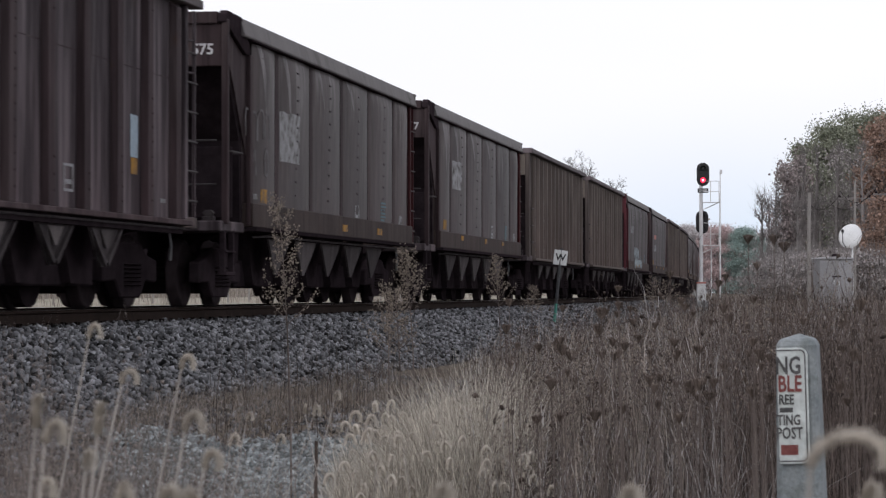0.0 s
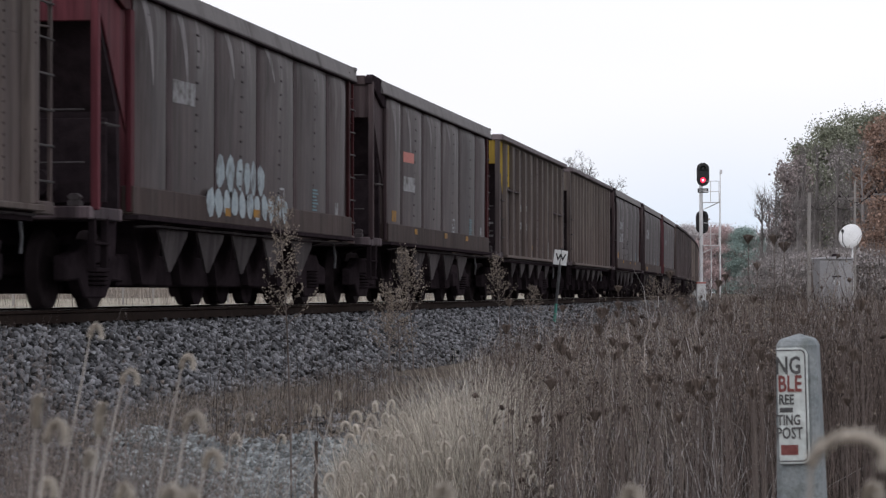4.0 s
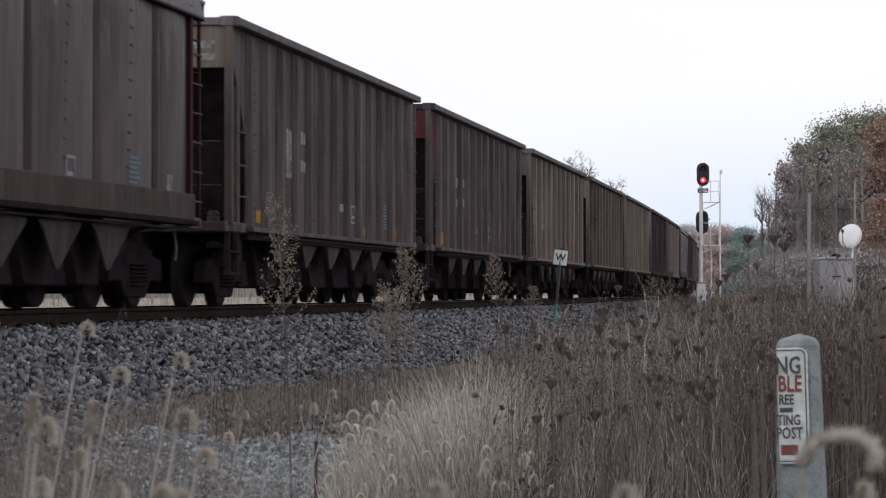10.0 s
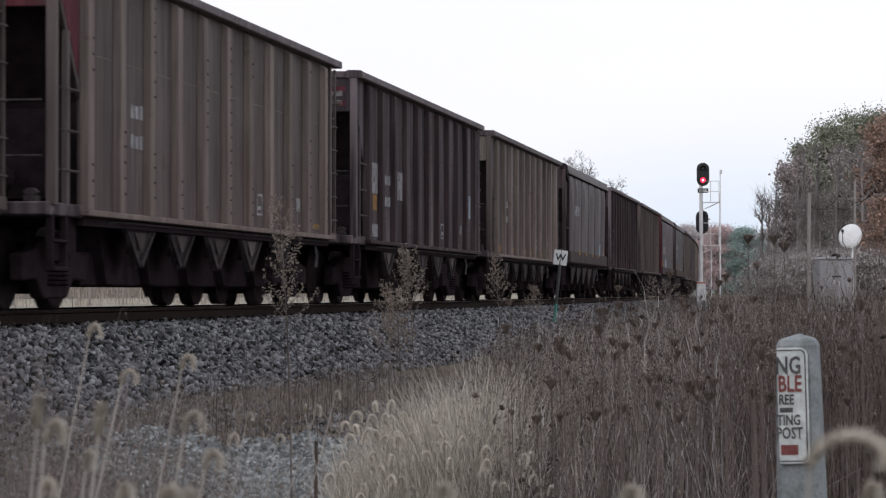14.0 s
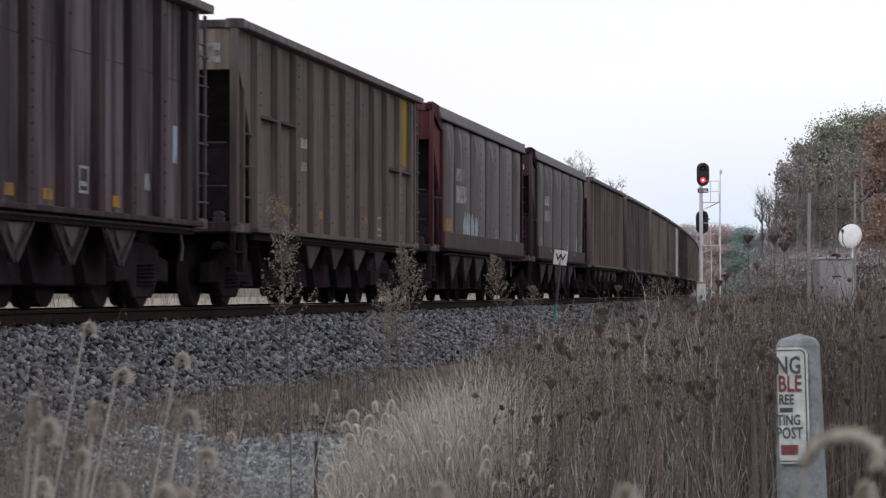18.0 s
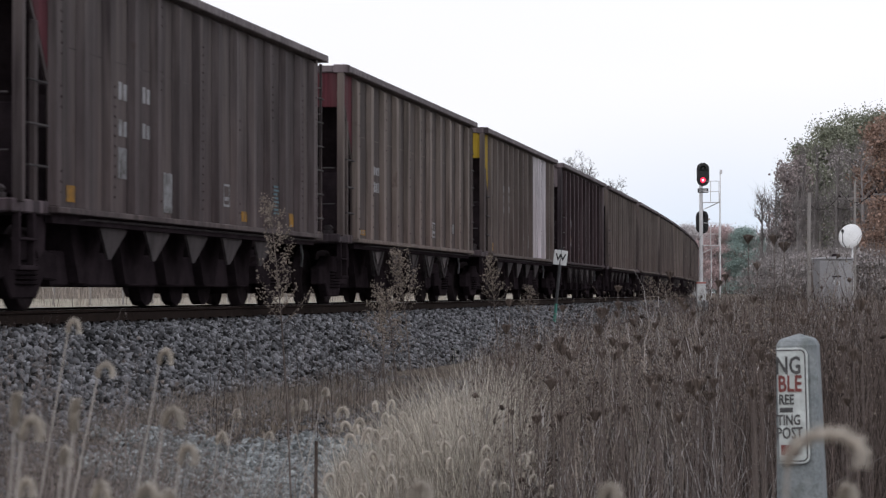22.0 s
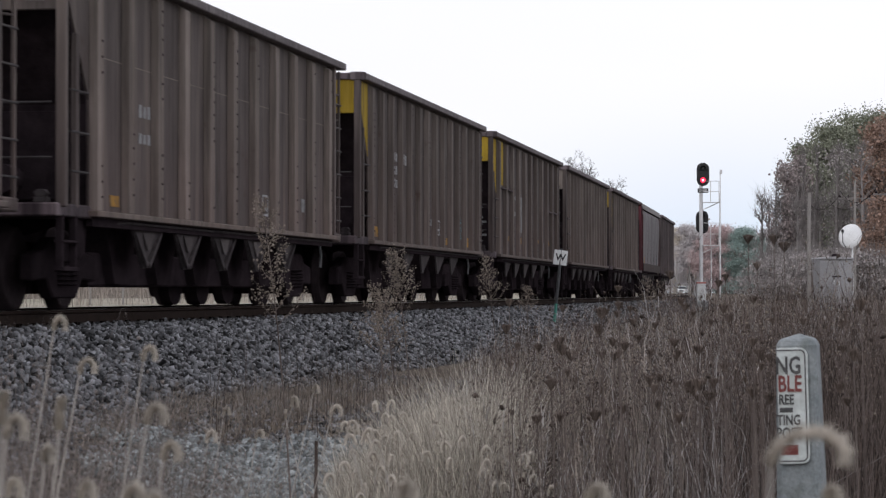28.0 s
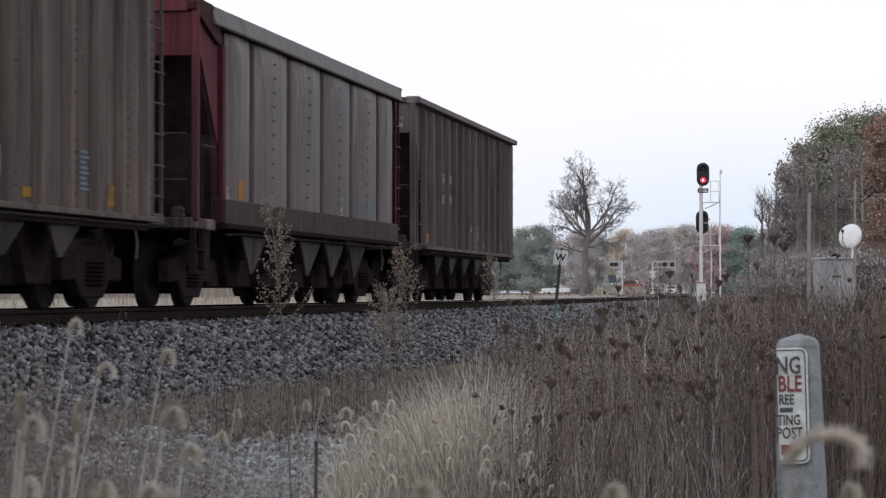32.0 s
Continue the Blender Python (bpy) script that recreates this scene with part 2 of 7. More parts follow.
M_RAIL = surface("rusty_brown_rail_steel", (0.018, 0.0122, 0.0105), (0.032, 0.022, 0.018), 6, 70, 0.9, 0.0, 0.3, 0.004, (1, 1, 1), 0.1, spec=0.04)
M_RAILTOP = surface("polished_rail_head", (0.34, 0.33, 0.32), (0.45, 0.44, 0.43), 6, 70, 0.3, 1.0, 0.05, 0.002)
M_TIE = surface("creosoted_wooden_tie", (0.008, 0.006, 0.0055), (0.017, 0.013, 0.012), 8, 60, 0.9, 0, 0.6, 0.01, (0.4, 6, 6), 0.25, spec=0.05)
M_STONE = surface("grey_blue_ballast_stone", (0.052, 0.053, 0.057), (0.225, 0.230, 0.240), 9, 80, 0.85, 0, 0.3, 0.006, vary=0.95, island=True, spec=0.15)
M_PEBBLE = surface("pale_teal_grey_gravel_stone", (0.105, 0.118, 0.120), (0.335, 0.364, 0.368), 9, 80, 0.85, 0, 0.3, 0.006, vary=0.6, island=True, spec=0.2)
M_STONE_ONE = surface("grey_ballast_stone_single", (0.070, 0.069, 0.074), (0.225, 0.222, 0.233), 9, 80, 0.85, 0, 0.3, 0.006, vary=0.4, spec=0.15)
# bed far darker than its stones: the shade of the gaps as colour
M_BALLAST = surface("gap_shaded_ballast", (0.022, 0.021, 0.023), (0.055, 0.054, 0.058), 14, 70, 0.9, 0, 0.9, 0.05, detail=3, spec=0.1)
M_GROUND = surface("dead_grass_soil", (0.075, 0.062, 0.052), (0.15, 0.126, 0.10), 0.7, 9, 0.95, 0, 0.8, 0.05, stain=(0.19, 0.165, 0.13), stain_scale=0.15, spec=0.1)
M_FIELD = surface("straw_field", (0.22, 0.205, 0.165), (0.32, 0.30, 0.245), 0.2, 4, 0.95, 0, 0.5, 0.05, stain=(0.24, 0.25, 0.17), stain_scale=0.08, spec=0.1)
M_GRAVEL = surface("pale_gravel", (0.06, 0.06, 0.06), (0.13, 0.132, 0.132), 3, 30, 0.9, 0, 0.8, 0.03, spec=0.15)
M_STRAW = surface("pale_straw_grass", (0.45, 0.425, 0.36), (0.70, 0.66, 0.57), 3, 20, 0.85, 0, 0, vary=0.48, island=True, spec=0.12)
M_DRY = surface("dull_dry_grass", (0.20, 0.176, 0.152), (0.345, 0.306, 0.266), 3, 20, 0.9, 0, 0, vary=0.55, island=True, spec=0.1)
M_REDWEED = surface("reddish_dead_weed_stem", (0.056, 0.044, 0.039), (0.146, 0.118, 0.105), 3, 20, 0.9, 0, 0, vary=0.8, island=True, spec=0.08)
M_ASHWEED = surface("ash_grey_weed_stem", (0.24, 0.23, 0.225), (0.42, 0.405, 0.40), 3, 20, 0.9, 0, 0, vary=0.6, island=True, spec=0.1)
M_DITCH = surface("reddish_brown_dead_grass", (0.098, 0.080, 0.066), (0.225, 0.188, 0.158), 3, 20, 0.9, 0, 0, vary=0.65, island=True, spec=0.08)
M_WEED = surface("brown_dead_weed_stem", (0.070, 0.058, 0.053), (0.175, 0.148, 0.135), 3, 20, 0.9, 0, 0, vary=0.8, island=True, spec=0.08)
M_SEED = surface("dark_weed_seed_head", (0.045, 0.036, 0.032), (0.105, 0.084, 0.073), 5, 40, 0.95, 0, 0, vary=0.35, island=True, spec=0.05)
M_CUP = surface("brown_dried_flower_cup", (0.075, 0.061, 0.053), (0.175, 0.143, 0.124), 30, 60, 0.95, 0, 0, vary=0.45, island=True, spec=0.05)
M_FLUFF = surface("pale_fluffy_seed", (0.18, 0.152, 0.128), (0.29, 0.25, 0.212), 5, 40, 0.95, 0, 0, vary=0.3, island=True, spec=0.05)
M_TANGLE = surface("grey_brown_tangled_grass", (0.115, 0.098, 0.090), (0.25, 0.222, 0.205), 3, 20, 0.9, 0, 0, vary=0.5, island=True, spec=0.08)
M_FOX = surface("creamy_foxtail_bristle", (0.42, 0.385, 0.335), (0.57, 0.53, 0.465), 5, 40, 0.9, 0, 0, vary=0.15, island=True)
M_FOXSTEM = surface("straw_foxtail_stem", (0.32, 0.30, 0.275), (0.44, 0.415, 0.38), 5, 40, 0.8, 0, 0)
M_BARK = surface("grey_bark", (0.150, 0.140, 0.136), (0.245, 0.231, 0.224), 3, 20, 0.95, 0, 0.5, 0.03, spec=0.1)
M_OAK = surface("dark_grey_oak_bark", (0.125, 0.118, 0.116), (0.205, 0.195, 0.190), 3, 20, 0.95, 0, 0.5, 0.03, spec=0.1)
M_CONCRETE = surface("mossy_grey_concrete", (0.16, 0.185, 0.195), (0.27, 0.295, 0.30), 14, 120, 0.9, 0, 0.4, 0.004, stain=(0.10, 0.115, 0.105), stain_scale=9)
M_WHITE = surface("white_enamel", (0.56, 0.58, 0.58), (0.68, 0.70, 0.70), 6, 60, 0.45, 0, 0.05, 0.002, stain=(0.55, 0.55, 0.52), stain_at=(0.6, 0.8))
M_PLATE = surface("weathered_white_warning_plate", (0.52, 0.57, 0.56), (0.66, 0.71, 0.70), 10, 60, 0.25, 0, 0.05, 0.002, stain=(0.30, 0.33, 0.31), stain_scale=12)
M_PRINT = surface("faded_black_print", (0.05, 0.052, 0.054), (0.12, 0.12, 0.12), 40, 90, 0.7, 0, 0.0)
M_OLDRED = surface("faded_dark_red_print", (0.15, 0.045, 0.04), (0.24, 0.085, 0.08), 40, 90, 0.7, 0, 0.0)
M_GREYPOST = surface("dull_grey_steel_post", (0.045, 0.047, 0.05), (0.085, 0.088, 0.092), 8, 60, 0.7, 0, 0.1, 0.003)
M_DISH = surface("clean_white_dish_paint", (0.78, 0.80, 0.80), (0.88, 0.90, 0.90), 6, 60, 0.5, 0, 0.0)
M_BLACK = surface("matt_black_paint", (0.018, 0.018, 0.020), (0.030, 0.030, 0.032), 6, 60, 0.6, 0, 0.05, 0.002)
M_SILVER = surface("aluminium_paint", (0.62, 0.63, 0.64), (0.74, 0.75, 0.76), 5, 60, 0.45, 0.2, 0.05, 0.002)
M_REDPRINT = surface("faded_red_print", (0.36, 0.11, 0.085), (0.46, 0.17, 0.14), 20, 90, 0.6, 0, 0.0)
M_ORANGE = surface("orange_reflector", (0.26, 0.135, 0.025), (0.38, 0.20, 0.035), 8, 60, 0.7, 0, 0.0, stain=(0.12, 0.09, 0.065), stain_at=(0.45, 0.65), stain_scale=5, spec=0.1)
M_CHALK = surface("faded_white_stencil", (0.20, 0.202, 0.206), (0.36, 0.362, 0.37), 14, 60, 0.8, 0, 0.0, stain=(0.10, 0.095, 0.09), stain_at=(0.46, 0.62), stain_scale=7, spec=0.05)
M_LETTER = surface("white_stencil_lettering", (0.24, 0.242, 0.248), (0.40, 0.402, 0.41), 14, 60, 0.8, 0, 0.0, stain=(0.14, 0.132, 0.127), stain_at=(0.50, 0.66), stain_scale=7, spec=0.05)
M_SCRAWL = surface("thin_faded_spray", (0.13, 0.122, 0.125), (0.21, 0.20, 0.205), 10, 60, 0.8, 0, 0.0, stain=(0.085, 0.078, 0.077), stain_at=(0.48, 0.64), stain_scale=5, spec=0.05)
M_TEAL = surface("teal_stencil", (0.085, 0.15, 0.17), (0.13, 0.21, 0.235), 14, 60, 0.8, 0, 0.0)
M_GREENPOST = surface("green_steel_post", (0.05, 0.20, 0.16), (0.08, 0.26, 0.21), 8, 60, 0.6, 0, 0.1, 0.003)
M_STEELBOX = surface("galvanised_cabinet_steel", (0.25, 0.253, 0.262), (0.33, 0.333, 0.342), 2, 40, 0.5, 0.1, 0.05, 0.003, stain=(0.28, 0.27, 0.26))
M_WOODPOLE = surface("weathered_grey_pole_wood", (0.21, 0.20, 0.19), (0.31, 0.296, 0.28), 3, 40, 0.9, 0, 0.4, 0.01, (4, 4, 0.3))
M_ASPHALT = surface("worn_asphalt", (0.045, 0.045, 0.047), (0.075, 0.075, 0.075), 2, 40, 0.9, 0, 0.3, 0.01)
M_GLASS = surface("dark_window_glass", (0.02, 0.025, 0.03), (0.04, 0.045, 0.05), 2, 10, 0.1, 0, 0.0, spec=0.5)
M_TYRE = surface("black_tyre_rubber", (0.02, 0.02, 0.02), (0.03, 0.03, 0.03), 8, 60, 0.85, 0, 0.1)


def leaf_paint(name, a, b, vary=0.3):
    return surface(name, a, b, 0.6, 6, 0.8, 0, 0, vary=vary, island=True, spec=0.12)


# distance haze is mixed into these colours, most in the far_ ones
LEAF = {
    "olive": leaf_paint("olive_autumn_leaves", (0.177, 0.195, 0.149), (0.299, 0.317, 0.238)),
    "grey": leaf_paint("grey_brown_twigs", (0.320, 0.300, 0.296), (0.467, 0.436, 0.426)),
    "plum": leaf_paint("dull_plum_leaves", (0.259, 0.224, 0.221), (0.397, 0.347, 0.340)),
    "rust": leaf_paint("rust_orange_leaves", (0.236, 0.161, 0.129), (0.362, 0.255, 0.201)),
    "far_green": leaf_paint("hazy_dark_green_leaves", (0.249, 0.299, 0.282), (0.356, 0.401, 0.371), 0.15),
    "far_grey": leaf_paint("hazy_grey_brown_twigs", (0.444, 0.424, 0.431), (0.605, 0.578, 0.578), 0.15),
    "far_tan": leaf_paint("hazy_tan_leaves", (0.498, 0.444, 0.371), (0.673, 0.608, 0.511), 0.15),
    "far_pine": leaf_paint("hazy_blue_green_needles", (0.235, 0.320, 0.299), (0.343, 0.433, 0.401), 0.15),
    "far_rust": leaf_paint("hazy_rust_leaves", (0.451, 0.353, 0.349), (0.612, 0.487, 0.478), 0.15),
}


def lamp_glass(name, colour, power):
    m, t, p = nodes_of(name)
    p.inputs["Base Color"].default_value = (*colour, 1)
    p.inputs["Emission Color"].default_value = (*colour, 1)
    p.inputs["Emission Strength"].default_value = power
    return m


M_REDLAMP = lamp_glass("lit_red_signal_lens", (1.0, 0.02, 0.06), 2.6)
M_REDCORE = lamp_glass("bright_red_signal_core", (1.0, 0.28, 0.32), 5.0)

# ================= mesh tools =================
class Shape:
    """Vertices and faces, gathered piece by piece."""

    def __init__(self):
        self.v, self.f = [], []

    def add(self, verts, faces):
        k = len(self.v)
        self.v += [tuple(p) for p in verts]
        self.f += [tuple(i + k for i in q) for q in faces]
        return self

    def box(self, x0, x1, y0, y1, z0, z1, m=None):
        p = [(x, y, z) for z in (z0, z1) for y in (y0, y1) for x in (x0, x1)]
        if m is not None:
            p = [m @ Vector(q) for q in p]
        return self.add(p, [(0, 2, 3, 1), (4, 5, 7, 6), (0, 1, 5, 4), (2, 6, 7, 3), (0, 4, 6, 2), (1, 3, 7, 5)])

    def prism(self, outline, axis, lo, hi):
        """An outline of 2D points pushed along an axis: x takes (y, z), y takes (x, z), z takes (x, y)."""
        n = len(outline)
        put = {"x": lambda a, b, c: (c, a, b), "y": lambda a, b, c: (a, c, b), "z": lambda a, b, c: (a, b, c)}[axis]
        p = [put(a, b, lo) for a, b in outline] + [put(a, b, hi) for a, b in outline]
        return self.add(p, [tuple(range(n))[::-1], tuple(range(n, 2 * n))] + [(i, (i + 1) % n, n + (i + 1) % n, n + i) for i in range(n)])

    def tube(self, pts, radii, sides=6, caps=True):
        pts = [Vector(p) for p in pts]
        if not hasattr(radii, "__len__"):
            radii = [radii] * len(pts)
        k = len(self.v)
        for i, p in enumerate(pts):
            d = (pts[min(i + 1, len(pts) - 1)] - pts[max(i - 1, 0)]).normalized()
            a = d.orthogonal().normalized() if i == 0 else (a - d * a.dot(d)).normalized()
            b = d.cross(a)
            for j in range(sides):
                w = 2 * math.pi * j / sides
                self.v.append(tuple(p + (a * math.cos(w) + b * math.sin(w)) * radii[i]))
        for i in range(len(pts) - 1):
            for j in range(sides):
                q, r = k + i * sides + j, k + i * sides + (j + 1) % sides
                self.f.append((q, r, r + sides, q + sides))
        if caps:
            self.f.append(tuple(range(k, k + sides))[::-1])
            self.f.append(tuple(range(k + (len(pts) - 1) * sides, k + len(pts) * sides)))
        return self

    def lathe(self, profile, axis="x", centre=(0, 0, 0), sides=24):
        """A profile of (along the axis, radius) turned round an axis."""
        k = len(self.v)
        c = Vector(centre)
        for a, r in profile:
            for j in range(sides):
                w = 2 * math.pi * j / sides
                u, q = r * math.cos(w), r * math.sin(w)
                self.v.append(tuple(c + Vector({"x": (a, u, q), "y": (u, a, q), "z": (u, q, a)}[axis])))
        for i in range(len(profile) - 1):
            for j in range(sides):
                q, r = k + i * sides + j, k + i * sides + (j + 1) % sides
                self.f.append((q, r, r + sides, q + sides))
        return self

    def mesh(self, name, bevel=0.0, smooth=False):
        me = bpy.data.meshes.new(name)
        me.from_pydata(self.v, [], self.f)
        bm = bmesh.new()
        bm.from_mesh(me)
        bmesh.ops.recalc_face_normals(bm, faces=bm.faces)
        if bevel:
            bmesh.ops.bevel(bm, geom=[e for e in bm.edges if e.is_manifold and e.calc_face_angle(0) > 0.6], offset=bevel, segments=1, affect="EDGES")
        bm.to_mesh(me)
        bm.free()
        if smooth:
            me.shade_smooth()
        return me


MESHES = {}


def shared(key, make, bevel=0.0, smooth=False):
    if key not in MESHES:
        MESHES[key] = make().mesh(key, bevel, smooth)
        MESHES[key].materials.append(None)
    return MESHES[key]


def part(name, mesh, material, parent, label=""):
    """Links a mesh as one object under a thing or a part, with its own material."""
    if isinstance(mesh, Shape):
        mesh = mesh.mesh(name)
    if not mesh.materials:
        mesh.materials.append(None)
    ob = new(name, mesh)
    ob.material_slots[0].link = "OBJECT"
    ob.material_slots[0].material = material
    ob.parent = parent
    if label:
        tagged(ob, label)
    return ob


def thing(name, label, category, m=None, group="", kind=""):
    ob = new(name)
    ob.empty_display_size = 0.2
    if m is not None:
        ob.matrix_basis = m
    return tagged(ob, label, category, group, kind)


def solid(name, shape, material, label="", category="", group="", kind="", m=None, bevel=0.0, smooth=False):
    ob = new(name, shape.mesh(name, bevel, smooth))
    ob.data.materials.append(material)
    if m is not None:
        ob.matrix_basis = m
    return tagged(ob, label, category, group, kind)


def lettering(name, text, size, material, parent, m, label=""):
    """Raised letters in Blender's own font, as a mesh."""
    cu = bpy.data.curves.new(name, "FONT")
    cu.body, cu.size, cu.extrude, cu.offset = text, size, 0.0015, size * 0.022
    cu.align_x = cu.align_y = "CENTER"
    cu.resolution_u = 2
    tmp = new(name + "_curve", cu)
    me = bpy.data.meshes.new_from_object(tmp.evaluated_get(bpy.context.evaluated_depsgraph_get()))
    bpy.data.objects.remove(tmp)
    bpy.data.curves.remove(cu)
    me.materials.clear()
    ob = part(name, me, material, parent, label)
    ob.matrix_basis = m
    return ob


def strips(name, base, tip_dir, length, width, bend, rng, segs=2):
    """Many thin bent blades in one mesh. All arguments are arrays of one row a blade."""
    n = len(base)
    side = np.stack([-tip_dir[:, 1], tip_dir[:, 0], np.zeros(n)], 1)
    turn = rng.uniform(0, np.pi, n)[:, None]
    side = np.stack([np.cos(turn[:, 0]), np.sin(turn[:, 0]), np.zeros(n)], 1)
    rows = []
    for i in range(segs + 1):
        u = i / segs
        c = base + np.stack([tip_dir[:, 0] * bend * u * u, tip_dir[:, 1] * bend * u * u, length * (u - 0.25 * np.minimum(1.5, bend / np.maximum(length, 0.01)) * u * u)], 1)
        if i:
            c = c + rng.normal(size=(n, 3)) * (0.03 * length * u)[:, None] * (1, 1, 0.3)
        w = (width * (1 - 0.85 * u))[:, None]
        rows += [c - side * w / 2, c + side * w / 2]
    v = np.stack(rows, 1).reshape(-1, 3)
    k = np.arange(n)[:, None] * (2 * (segs + 1))
    f = np.concatenate([k + np.array([[2 * i, 2 * i + 1, 2 * i + 3, 2 * i + 2]]) for i in range(segs)], 0)
    return v, f


def cloud_mesh(name, v, f, material):
    me = bpy.data.meshes.new(name)
    v, f = np.asarray(v, float), np.asarray(f, int)
    me.vertices.add(len(v))
    me.vertices.foreach_set("co", v.ravel())
    w = f.shape[1]
    me.loops.add(f.size)
    me.loops.foreach_set("vertex_index", f.ravel())
    me.polygons.add(len(f))
    me.polygons.foreach_set("loop_start", np.arange(len(f)) * w)
    me.update(calc_edges=True)
    me.materials.append(material)
    return me


def merge(parts):
    """Several (vertices, faces) pairs as one."""
    vs, fs, k = [], [], 0
    for v, f in parts:
        vs.append(v)
        fs.append(f + k)
        k += len(v)
    return np.concatenate(vs), np.concatenate(fs)


OCTA_V = np.array([[1, 0, 0], [-1, 0, 0], [0, 1, 0], [0, -1, 0], [0, 0, 1], [0, 0, -1]], float)
OCTA_F = np.array([[0, 2, 4], [2, 1, 4], [1, 3, 4], [3, 0, 4], [2, 0, 5], [1, 2, 5], [3, 1, 5], [0, 3, 5]])
CUBE_V = np.array([[x, y, z] for z in (-1, 1) for y in (-1, 1) for x in (-1, 1)], float)
CUBE_F = np.array([[0, 2, 3, 1], [4, 5, 7, 6], [0, 1, 5, 4], [2, 6, 7, 3], [0, 4, 6, 2], [1, 3, 7, 5]])


def scatter(verts, faces, at, size, rng, jitter=0.25):
    """Copies of a small solid at many places, each turned and dented on its own, as one vertex and face list."""
    n = len(at)
    q = rng.normal(size=(n, 4))
    q /= np.linalg.norm(q, axis=1)[:, None]
    a, b, c, d = q.T
    rot = np.stack([1 - 2 * (c * c + d * d), 2 * (b * c - a * d), 2 * (b * d + a * c), 2 * (b * c + a * d), 1 - 2 * (b * b + d * d), 2 * (c * d - a * b),
                    2 * (b * d - a * c), 2 * (c * d + a * b), 1 - 2 * (b * b + c * c)], 1).reshape(n, 3, 3)
    p = verts[None] * (1 + rng.uniform(-jitter, jitter, (n, len(verts), 3))) * np.asarray(size).reshape(n, -1)[:, None, :]
    v = np.einsum("nij,nkj->nki", rot, p) + at[:, None]
    f = faces[None] + (np.arange(n) * len(verts))[:, None, None]
    return v.reshape(-1, 3), f.reshape(-1, faces.shape[1])


# ================= the line of the track =================
HEAD0, BEND = radians(8.97), 1 / 3098.0     # heading at s = 0 and curvature
START = (-2.054, 40.0)                      # near side of the cars at s = 0
HALF_CAR = 1.57
RADIUS = 1 / BEND
CENTRE = (START[0] - RADIUS * math.cos(HEAD0), START[1] + RADIUS * math.sin(HEAD0))


def on_track(s, d=0.0):
    """The place at distance s along the track and d to its near side from its centre line, and the heading there."""
    h = HEAD0 - BEND * s
    r = RADIUS - HALF_CAR + d
    return CENTRE[0] + r * math.cos(h), CENTRE[1] - r * math.sin(h), h


def from_track(x, y):
    """Distance along, and to the near side of, the track's centre line."""
    dx, dy = np.asarray(x) - CENTRE[0], CENTRE[1] - np.asarray(y)
    return (HEAD0 - np.arctan2(dy, dx)) * RADIUS, np.hypot(dx, dy) - RADIUS + HALF_CAR


def track_xy(s, d):
    h = HEAD0 - BEND * np.asarray(s)
    r = RADIUS - HALF_CAR + np.asarray(d)
    return CENTRE[0] + r * np.cos(h), CENTRE[1] - r * np.sin(h)


def smooth(a, b, x):
    u = np.clip((np.asarray(x, float) - a) / (b - a), 0, 1)
    return u * u * (3 - 2 * u)


def ground_z(x, y):
    """Height of the soil: a shallow ditch beside the ballast, rising slowly far away."""
    s, d = from_track(x, y)
    near = -0.92 - 0.10 * smooth(3, 6, d) + 0.05 * np.sin(np.asarray(x) * 0.9) * np.sin(np.asarray(y) * 0.45)
    far_side = -0.75 + 0.35 * smooth(-6, -14, d) + 1.15 * smooth(-13, -36, d) * smooth(330, 200, s)
    z = np.where(d > 0, near, far_side)
    z = z + 0.42 * smooth(35, 90, y) * smooth(3, 9, d)
    return z + (-0.12 - z) * smooth(150, 420, np.hypot(x, y))

# ================= ground, field and track =================
def grid_sheet(xs, ys, height):
    X, Y = np.meshgrid(xs, ys)
    Z = height(X, Y)
    v = np.stack([X, Y, Z], -1).reshape(-1, 3)
    n = len(xs)
    i = (np.arange(len(ys) - 1)[:, None] * n + np.arange(n - 1)[None]).ravel()
    return v, np.stack([i, i + 1, i + n + 1, i + n], 1)


def spaced(near, step, far):
    """Even steps out to near, then growing steps out to far, on both sides of nought."""
    a = list(np.arange(0, near, step))
    while a[-1] < far:
        a.append(a[-1] * 1.22 + step)
    return np.array([-q for q in a[:0:-1]] + a)


xs = spaced(16, 0.5, 3500)
ys = np.concatenate([-spaced(2, 1, 600)[spaced(2, 1, 600) > 2][::-1], np.arange(0, 60, 0.5), 60 * 1.06 ** np.arange(0, 72)])
gv, gf = grid_sheet(xs, ys, ground_z)
ground = new("ground", cloud_mesh("ground", gv, gf, M_GROUND))
ground.data.shade_smooth()
tagged(ground, "bare soil with dead brown grass beside the railway", "ground", kind="structure")

# straw field on the far side of the line, with its fence
fs, fd = np.concatenate([np.arange(-60, 200, 6.0), np.arange(200, 800, 40.0)]), -np.array([7, 9, 12, 20, 40, 80, 160, 300.0])
FS, FD = np.meshgrid(fs, fd)
fx, fy = track_xy(FS, FD)
fz = ground_z(fx, fy) + 0.03
fv = np.stack([fx, fy, fz], -1).reshape(-1, 3)
i = (np.arange(len(fd) - 1)[:, None] * len(fs) + np.arange(len(fs) - 1)[None]).ravel()
field = new("field", cloud_mesh("field", fv, np.stack([i, i + len(fs), i + len(fs) + 1, i + 1], 1), M_FIELD))
tagged(field, "pale straw-coloured open field beyond the railway", "field", kind="structure")

